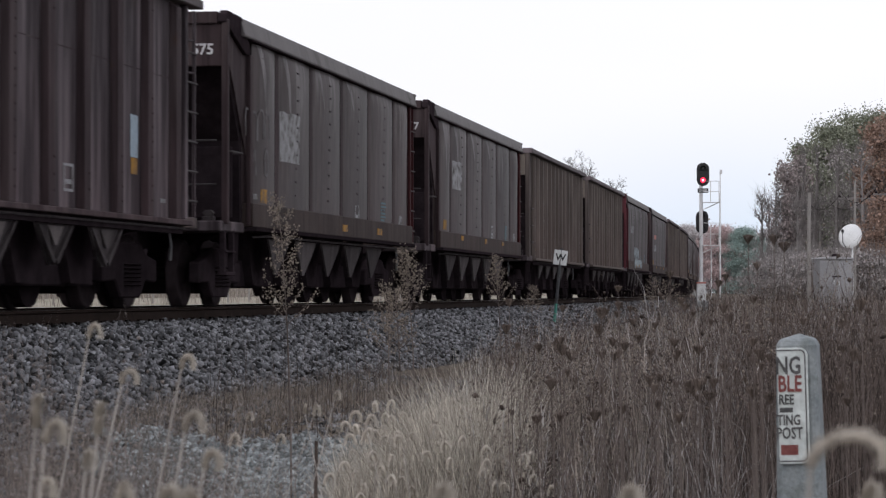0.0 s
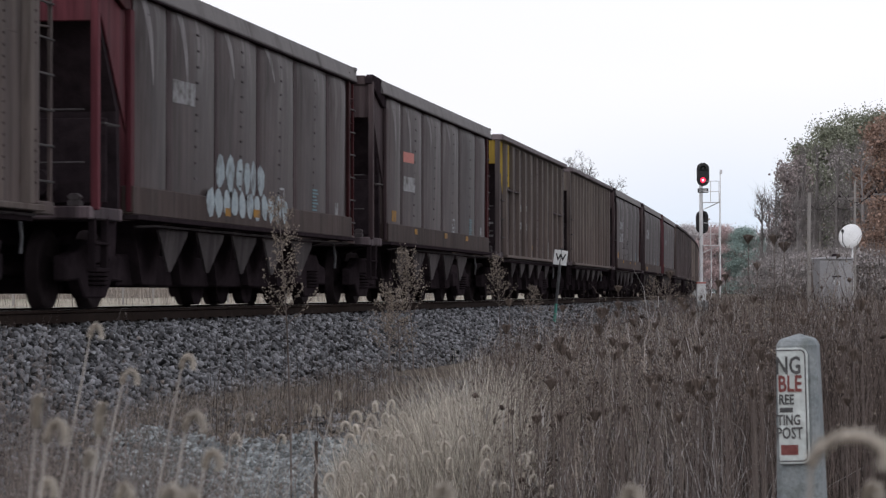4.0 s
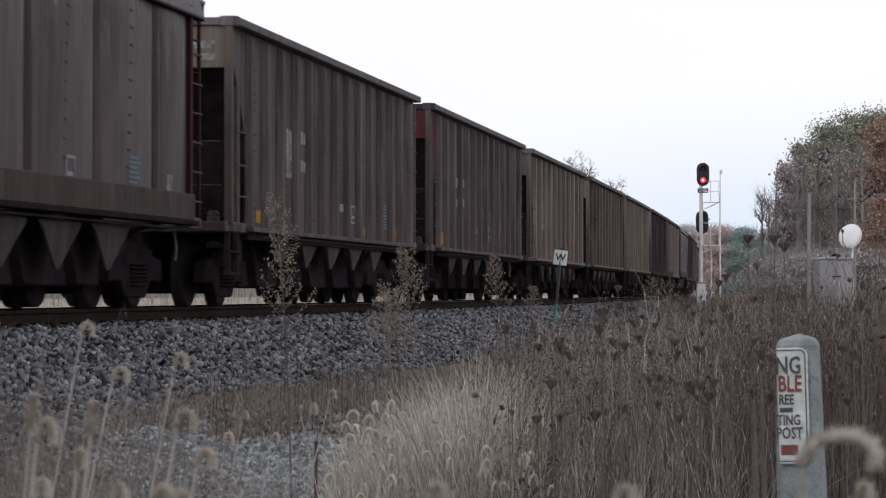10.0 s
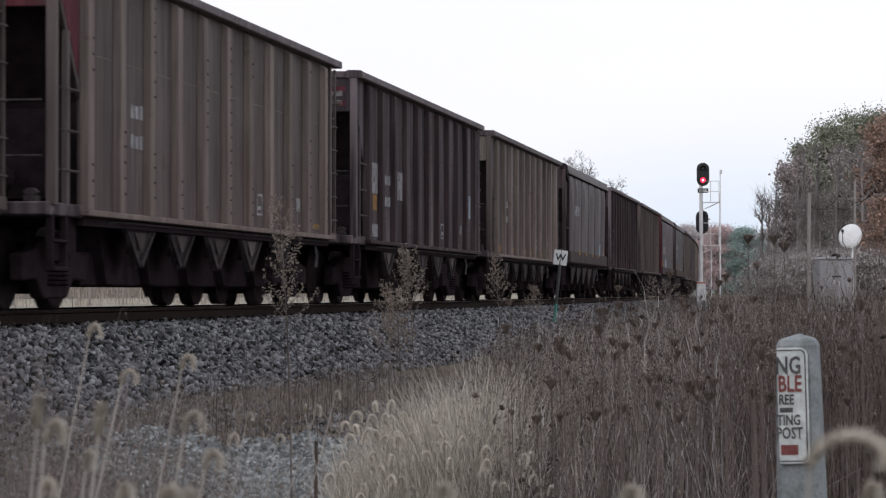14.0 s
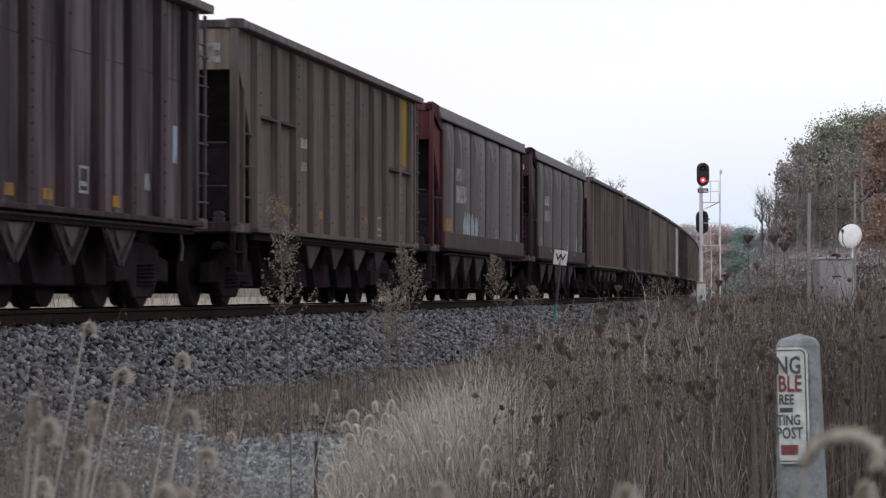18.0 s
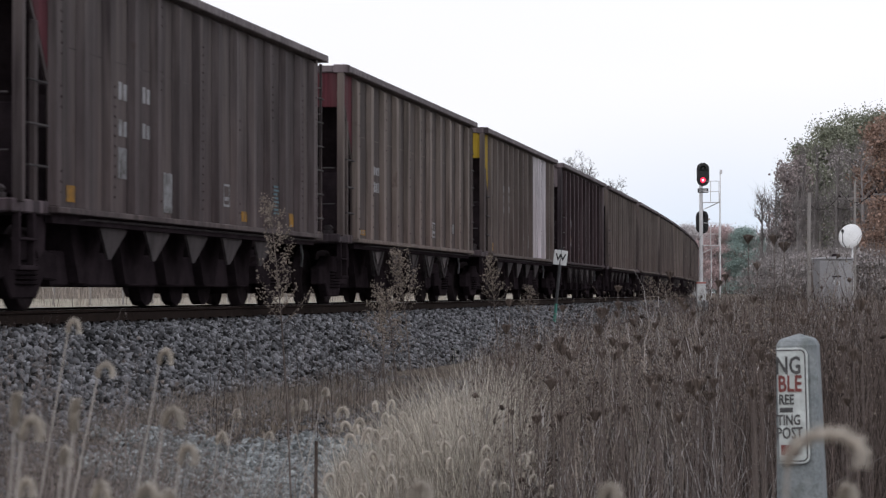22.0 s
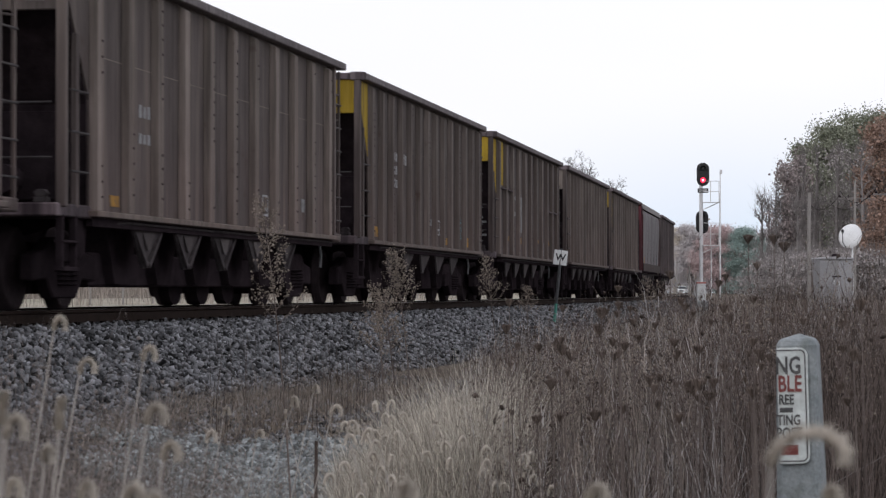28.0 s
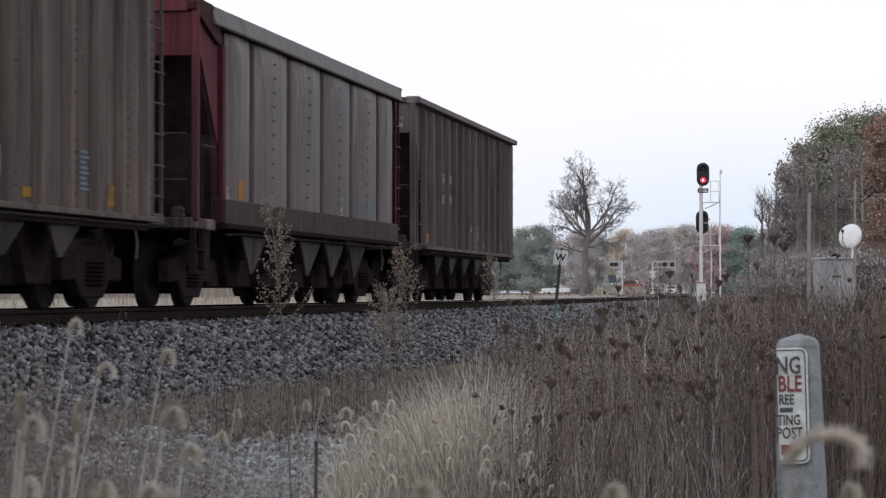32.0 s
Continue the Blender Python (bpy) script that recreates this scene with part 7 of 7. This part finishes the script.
# edge of the woods
G = "trees at the edge of the woods"
for u, y, h, wide, colour, count, seed, base, tw in (
        (648, 300, 17.0, 6.0, "olive", 2600, 1, 0.36, 300), (682, 295, 19.0, 7.0, "olive", 3400, 2, 0.36, 300), (716, 300, 20.4, 8.0, "olive", 3800, 9, 0.38, 300), (756, 300, 20.8, 8.5, "olive", 3800, 14, 0.38, 300),
        (606, 268, 13.6, 3.2, "plum", 620, 4, 0.36, 350), (632, 275, 14.6, 3.4, "plum", 800, 3, 0.34, 300), (700, 266, 14.8, 6, "grey", 160, 6, 0.2, 700),
        (728, 258, 15.0, 6, "grey", 160, 7, 0.18, 800), (775, 255, 16.5, 5.0, "rust", 2600, 8, 0.15, 500), (668, 284, 13.5, 6, "olive", 1900, 15, 0.12, 300), (745, 280, 14.5, 7, "olive", 2000, 16, 0.12, 300),
        (805, 270, 18.5, 8, "rust", 2600, 10, 0.2, 500), (652, 300, 12.0, 4, "grey", 90, 11, 0.2, 500), (784, 238, 9.0, 5, "rust", 1500, 12, 0.05, 300), (830, 300, 21, 10, "olive", 2600, 13, 0.3, 300)):
    word = {"olive": "tall olive-green autumn tree at the edge of the woods", "grey": "nearly bare grey-brown tree at the edge of the woods", "plum": "slender half-bare plum-brown tree at the woods", "rust": "rust-orange autumn tree at the edge of the woods"}[colour]
    t = put(leafy_tree("autumn_tree", word, colour, h, wide, int(count * 4.6), 0.26, 100 + seed, base, 70, tw), u, y)
    tagged(t, group=G)
thin = put(leafy_tree("bare_tree", "slender bare grey tree beside the woods", "grey", 11.2, 1.9, 60, 0.2, 131, 0.3, 34, 420), 564, 270)
tall = put(leafy_tree("bare_tree", "tall slender bare grey tree in the woods", "grey", 15.0, 2.6, 80, 0.2, 133, 0.35, 40, 500), 664, 258)
for k, (u, y) in enumerate(((576, 282), (590, 262), (618, 272), (628, 255), (655, 268))):
    again(thin, u, y, 70 * k)
for k, (u, y) in enumerate(((640, 262), (700, 256), (742, 252))):
    again(tall, u, y, 50 * k)
# brush under the woods
for k in range(14):
    if k < 3:
        bush = leafy_tree("brush", "low grey-brown leafless brush under the woods", "grey", 3.6 + 0.5 * k, 7.0, 2600, 0.2, 160 + k, 0.03, 40, 1100)
        BRUSH = (BRUSH if k else []) + [put(bush, 585 + 22 * k, 240 + 4 * k)]
    else:
        bush = again(BRUSH[k % 3], 575 + 20 * k, 232 + 5 * (k % 4), 50 * k)
    tagged(bush, group="brush under the woods")

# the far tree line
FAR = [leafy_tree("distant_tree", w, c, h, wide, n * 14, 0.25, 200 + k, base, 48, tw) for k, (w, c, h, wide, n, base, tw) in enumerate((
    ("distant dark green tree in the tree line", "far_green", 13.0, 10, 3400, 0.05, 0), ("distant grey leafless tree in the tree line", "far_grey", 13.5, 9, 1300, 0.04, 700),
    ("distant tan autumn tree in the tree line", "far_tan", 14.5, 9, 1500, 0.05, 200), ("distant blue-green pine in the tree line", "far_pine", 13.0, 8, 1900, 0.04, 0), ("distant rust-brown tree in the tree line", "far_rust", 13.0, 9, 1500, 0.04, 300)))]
ROW = [(115, 590, 0), (140, 610, 0), (160, 560, 0), (180, 640, 1), (205, 600, 0), (228, 640, 1), (255, 620, 1), (280, 600, 0), (300, 650, 1), (322, 600, 2), (345, 580, 1), (350, 640, 2), (368, 600, 1), (385, 570, 1), (402, 610, 1),
       (420, 590, 2), (440, 570, 1), (455, 600, 1), (470, 620, 4), (486, 575, 4), (500, 560, 3), (516, 540, 3), (532, 560, 3), (546, 600, 4), (556, 580, 1), (570, 600, 1), (590, 580, 1), (620, 560, 1), (95, 620, 1), (70, 640, 0), (40, 620, 1), (-20, 600, 0), (-80, 640, 1), (250, 560, 1), (395, 640, 1), (475, 560, 1)]
used = set()
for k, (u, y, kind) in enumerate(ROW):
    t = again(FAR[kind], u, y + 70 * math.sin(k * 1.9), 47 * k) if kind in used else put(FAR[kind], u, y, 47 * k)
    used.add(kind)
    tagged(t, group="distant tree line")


def bare_tree():
    """A broad leafless tree: a thick trunk that forks into zigzag limbs, branches and fine twigs."""
    r = np.random.default_rng(21)
    ob = thing("bare_oak", "large leafless broad-crowned tree in the field", "tree")
    trunk, fine = Shape(), Shape()

    def grow(p, way, length, radius, level, shape):
        steps = max(3, int(length / (0.55 if level < 2 else 0.35)))
        pts, rad, d = [p], [radius], way / np.linalg.norm(way)
        for k in range(steps):
            d = d + r.normal(size=3) * (0.05, 0.13, 0.18, 0.22, 0.24)[level] + np.array((0, 0, (0.0, 0.05, 0.04, 0.03, 0.02)[level]))
            d = d / np.linalg.norm(d)
            pts.append(pts[-1] + d * length / steps)
            rad.append(radius * (1 - (0.45 if level == 0 else 0.7) * (k + 1) / steps))
        shape.tube(pts, rad, (9, 6, 5, 4, 3)[level], caps=False)
        if level == 4:
            return pts
        for k in range((0, 13, 9, 8)[level]):
            u = r.uniform(0.18, 1.0)
            j = min(steps - 1, int(u * steps))
            axis = np.array(pts[j + 1]) - np.array(pts[j])
            axis = axis / np.linalg.norm(axis)
            side = r.normal(size=3)
            side = side - axis * side.dot(axis)
            side = side / np.linalg.norm(side)
            ang = r.uniform(0.55, 1.05)
            grow(np.array(pts[j + 1]), axis * math.cos(ang) + side * math.sin(ang), length * r.uniform(0.30, 0.5) * (1.0 - 0.25 * u), max(0.015, rad[j + 1] * 0.5), level + 1, fine)
        return pts

    line = grow(np.array((0.0, 0.0, -0.3)), np.array((0.0, 0, 1)), 8.6, 0.50, 0, trunk)
    top = np.array(line[-1])
    for k, (way, ln, rad) in enumerate((((-0.26, 0.1, 1), 7.6, 0.21), ((0.30, -0.1, 1), 7.6, 0.22), ((-0.66, 0.2, 1), 7.2, 0.18), ((0.72, 0.1, 1), 7.0, 0.18), ((0.1, 0.5, 1), 6.6, 0.15), ((-0.1, -0.5, 1), 6.6, 0.15), ((-0.95, 0, 0.9), 6.0, 0.16), ((0.95, -0.1, 0.85), 5.8, 0.16), ((-0.7, -0.4, 1), 6.2, 0.14), ((0.75, 0.4, 1), 6.0, 0.14))):
        part("limb", (lambda sh: (grow(top - np.array((0, 0, 0.2 * k)), np.array(way), ln, rad, 1, sh), sh)[1])(Shape()), M_OAK, ob)
    for z, way, ln, rad in ((5.6, (-1, 0.1, 0.1), 3.2, 0.11), (6.4, (1, 0.1, 0.22), 4.4, 0.13), (7.2, (-1, -0.2, 0.35), 4.4, 0.13), (7.8, (1, -0.3, 0.6), 4.8, 0.13), (8.1, (-0.8, 0.3, 0.75), 5.2, 0.14)):
        q = line[min(len(line) - 1, int((z + 0.3) / 8.6 * (len(line) - 1)))]
        part("limb", (lambda sh: (grow(np.array(q), np.array(way), ln, rad, 1, sh), sh)[1])(Shape()), M_OAK, ob)
    part("trunk", trunk, M_OAK, ob)
    tagged(part("brushwood", fine, M_OAK, ob, "fine bare branches and twigs"), kind="stuff")
    return put(ob, 248, 330)


bare_tree()

# ================= road crossing far behind =================
road = Shape()
road.add([(-40, 418, -0.05), (160, 452, -0.05), (160, 460, -0.05), (-40, 426, -0.05), (-40, 418, -0.3), (160, 452, -0.3), (160, 460, -0.3), (-40, 426, -0.3)], [(0, 1, 2, 3), (0, 4, 5, 1), (3, 2, 6, 7)])
solid("road", road, M_ASPHALT, "grey asphalt road crossing the railway", "road", kind="structure")

# tan grassy bank beside the crossing
bk = Shape()
v, f = grid_sheet(np.linspace(24, 35, 23), np.linspace(434, 444, 8), lambda X, Y: -0.2 + 1.35 * smooth(24, 26, X) * smooth(35, 32, X) * smooth(434, 439, Y) + 0.06 * np.sin(X * 3) * np.sin(Y * 2))
bank = new("grass_bank", cloud_mesh("grass_bank", v, f, M_FIELD))
tagged(bank, "tan grassy bank beside the road crossing", "bank", kind="structure")
bx, by = rng.uniform(24.5, 34.5, 900), rng.uniform(433, 439, 900)
v, f = strips("", np.stack([bx, by, -0.2 + 1.3 * smooth(24, 26, bx) * smooth(35, 32, bx) * smooth(434, 439, by)], 1), rng.normal(size=(900, 2)), rng.uniform(0.3, 0.8, 900), np.full(900, 0.1), rng.uniform(0.05, 0.3, 900), rng, 2)
tagged(new("bank_grass", cloud_mesh("bank_grass", v, f, M_DRY)), "tall dry grass on the bank", "grass", kind="stuff")
bx, by = rng.uniform(3, 45, 2600), rng.uniform(300, 420, 2600)
v, f = strips("", np.stack([bx, by, ground_z(bx, by) - 0.05], 1), rng.normal(size=(2600, 2)), rng.uniform(0.12, 0.4, 2600), np.full(2600, 0.12), rng.uniform(0.05, 0.4, 2600), rng, 2)
tagged(new("meadow_grass", cloud_mesh("meadow_grass", v, f, M_DRY)), "tall tan grass in the distant meadow", "grass", kind="stuff")


def crossing_signal(u, y, arm):
    x = u / LENS * y
    gz = float(ground_z(x, y))
    ob = thing("crossing_signal", "white railway crossing signal with warning lights on an arm", "crossing signal", pose(x, y, gz), group="crossing signals")
    part("mast", Shape().tube([(0, 0, -0.2), (0, 0, 5.1)], 0.10, 10), M_SILVER, ob)
    part("base", Shape().box(-0.3, 0.3, -0.3, 0.3, -0.2, 0.5).mesh("base", 0.03), M_WHITE, ob)
    top = part("arm", Shape().box(*sorted((0, arm)), -0.06, 0.06, 5.0, 5.1).box(*sorted((0, arm)), -0.06, 0.06, 4.05, 4.15).mesh("arm", 0.01), M_WHITE, ob)
    for k in range(4):
        xx = arm * (0.15 + 0.27 * k)
        part("strut", Shape().tube([(xx, 0, 4.1), (xx + arm * 0.1, 0, 5.05)], 0.04, 6), M_WHITE, top)
    for k in (0.55, 0.9):
        part("lamp", Shape().lathe([(-0.08, 0.0), (-0.08, 0.32), (0.02, 0.34), (0.12, 0.1)], "y", (arm * k, -0.1, 4.58), 16), M_BLACK, top)
    for s in (-1, 1):
        part("crossbuck", Shape().box(-0.65, 0.65, -0.14, -0.11, -0.1, 0.1, Matrix.Translation((0, 0, 3.1)) @ Matrix.Rotation(s * 0.85, 4, "Y")), M_WHITE, ob)


crossing_signal(317, 405.0, -1.7)
crossing_signal(371, 405.0, 3.3)
for u, y, h in ((268, 380, 6.3), (436, 385, 6.0), (319, 400, 6.5)):
    x = u / LENS * y
    solid("fence_post" if h < 3 else "sign_post", Shape().tube([(0, 0, -0.3), (0, 0, h * 0.72)], 0.07, 8), M_WOODPOLE, "thin grey post near the crossing", "post", group="posts near the crossing", m=pose(x, y, float(ground_z(x, y))))


def vehicle(name, label, category, m, paint, length, height, pickup=False):
    ob = thing(name, label, category, m)
    w = 0.9
    L = length / 2
    part("body", Shape().prism([(-L, 0.35), (L, 0.35), (L, 0.85), (L * 0.92, 0.95), (-L * 0.95, 0.95), (-L, 0.8)], "x", -w, w).mesh("body", 0.05), paint, ob)
    cab = [(-L * 0.45, 0.95), (L * (0.2 if pickup else 0.75), 0.95), (L * (0.12 if pickup else 0.5), height), (-L * 0.18, height)]
    c = part("cabin", Shape().prism(cab, "x", -w * 0.9, w * 0.9).mesh("cabin", 0.04), paint, ob)
    gl = [(y * 0.9 + 0.02, 1.0 + (z - 0.95) * 0.8) for y, z in cab]
    part("side_window", Shape().prism(gl, "x", w * 0.9 - 0.01, w * 0.9 + 0.008), M_GLASS, c)
    part("side_window", Shape().prism(gl, "x", -w * 0.9 - 0.008, -w * 0.9 + 0.01), M_GLASS, c)
    part("windscreen", Shape().add([(-0.72, -L * 0.45 - 0.01, 1.0), (0.72, -L * 0.45 - 0.01, 1.0), (0.66, -L * 0.2 - 0.03, height - 0.06), (-0.66, -L * 0.2 - 0.03, height - 0.06), (-0.72, -L * 0.45 + 0.02, 1.0), (0.72, -L * 0.45 + 0.02, 1.0), (0.66, -L * 0.2, height - 0.06), (-0.66, -L * 0.2, height - 0.06)],
                                   [(0, 1, 2, 3), (4, 7, 6, 5), (0, 4, 5, 1), (3, 2, 6, 7), (0, 3, 7, 4), (1, 5, 6, 2)]), M_GLASS, c)
    for dx in (-0.62, 0.62):
        part("headlight", Shape().box(dx - 0.18, dx + 0.18, -L - 0.015, -L + 0.02, 0.62, 0.78), M_SILVER, ob)
    part("grille", Shape().box(-0.4, 0.4, -L - 0.012, -L + 0.02, 0.5, 0.75), M_BLACK, ob)
    for dy in (-L * 0.62, L * 0.62):
        for dx in (-0.78, 0.78):
            wh = part("wheel", Shape().lathe([(-0.11, 0.05), (-0.11, 0.30), (-0.08, 0.34), (0.08, 0.34), (0.11, 0.30), (0.11, 0.05)], "x", (0, 0, 0), 18), M_TYRE, ob)
            wh.matrix_basis = pose(dx, dy, 0.34)
            part("rim", Shape().lathe([(-0.12, 0.0), (-0.12, 0.2), (0.12, 0.2), (0.12, 0.0)], "x", (0, 0, 0), 14), M_SILVER, wh)
    return ob


vehicle("pickup_truck", "white pickup truck waiting on the road", "truck", pose(200 / LENS * 424, 424, -0.05, 0, 0, 80), M_WHITE, 4.4, 1.62, True)
M_REDCAR = surface("dull_red_car_paint", (0.22, 0.04, 0.04), (0.28, 0.06, 0.05), 3, 40, 0.35, 0, 0)
M_BLUEVAN = surface("grey_blue_van_paint", (0.22, 0.26, 0.29), (0.28, 0.32, 0.35), 3, 40, 0.35, 0, 0)
vehicle("parked_van", "grey-blue parked van behind the bank", "van", pose(297 / LENS * 446, 446, 0.85, 0, 0, 15), M_BLUEVAN, 4.6, 2.4)
vehicle("parked_car", "red parked car behind the bank", "car", pose(337 / LENS * 447, 447, 0.75, 0, 0, 70), M_REDCAR, 4.0, 1.5)
part_lot = solid("parking_lot", Shape().box(22, 36, 444, 470, -0.5, 0.84), M_GRAVEL, "raised gravel yard behind the bank", "yard", kind="structure")
MOVING_CAR = vehicle("oncoming_car", "white car driving towards the crossing", "car", pose(40, 470, -0.05), M_WHITE, 4.3, 1.5)

# fence beyond the line
for k in range(44):
    x, y = track_xy(-34 + 4.6 * k, -17.0)
    solid("fence_post", Shape().tube([(0, 0, -0.3), (0.01, 0, 1.15)], 0.045, 7), M_WOODPOLE, "thin grey wooden fence post in the field", "fence post", group="field fence", m=pose(float(x), float(y), float(ground_z(x, y))))

# ================= motion =================
def train_run(t):
    """How far the train still has to go at t seconds, until its place at the end."""
    u = t - 32.0
    return -19.319 * u - 0.0221 * u * u


# gusts: seconds, and sideways swing of the grass heads
GUSTS = [(0, 3), (1, -6), (2, -25), (3, -12), (4, 4), (5, 18), (6, 45), (6.7, 10), (7.5, -22), (8.2, -6), (9, -32), (9.5, -1), (10, -10), (11, -1), (13, 0), (14.5, 5), (16.5, 3), (17.5, -3), (18.5, -9), (19, -1),
         (20, 6), (21, -9), (21.5, -24), (22, -38), (22.5, -24), (23, -3), (23.5, 4), (24, 37), (24.5, 59), (25, 47), (25.5, -30), (26.5, -52), (27.5, -60), (28, -65), (29, -20), (30, 5), (31, 6), (31.5, -8), (32, -33)]


def motions():
    for i, car in enumerate(CARS):
        rows = []
        for k in range(17):
            t = 2.0 * k
            s = FRONT_AT_END - PITCH * i + 7.28 + train_run(t)
            x, y, h = on_track(s)
            rows.append((t, pose(x, y, 0, 0, 0, -math.degrees(h))))
        walk(car, rows)
        # the wheels turn while the car passes near; farther off they rest
        first = FRONT_AT_END - PITCH * i
        near = [f / FPS for f in range(0, 32 * FPS + 1) if -34 < first + train_run(f / FPS) < 42]
        if near:
            times = ([0.0] if near[0] > 0 else []) + near + ([32.0] if near[-1] < 32 else [])
            spin = [math.degrees((train_run(near[0]) - train_run(min(max(t, near[0]), near[-1]))) / 0.455) for t in times]
            for tr in (c for c in car.children if c.name.startswith("truck")):
                for ws in (c for c in tr.children if c.name.startswith("wheelset")):
                    home = ws.matrix_basis.copy()
                    walk(ws, [(t, home @ pose(0, 0, 0, a % 360, 0, 0)) for t, a in zip(times, spin)])
    for k, (ob, height, far) in enumerate(SWAYING):
        home = ob.matrix_basis.copy()
        share = (1.0 if far < 3.2 else 0.55) * (0.9 + 0.2 * ((k * 37) % 10) / 10)
        if far > 10:
            share = 0.35
        rows = []
        for t, swing in GUSTS:
            wobble = 4.0 * math.sin(1.7 * t + k * 1.3)
            lean = math.degrees((swing * share + wobble * 0.5) / LENS * min(far, 15) / max(0.2, height))
            rows.append((t, home @ pose(0, 0, 0, 0, lean, 0)))
        walk(ob, rows)
    rows = []
    for t in (0.0, 10.0, 20.0, 26.0, 32.0):
        y = 470 + 8.0 * (32 - t)
        x = 40.07 + 1.2 * (32 - t)
        rows.append((t, pose(x, y, float(ground_z(x, y)) + 0.02, 0, 0, -8.5)))
    walk(MOVING_CAR, rows)


motions()
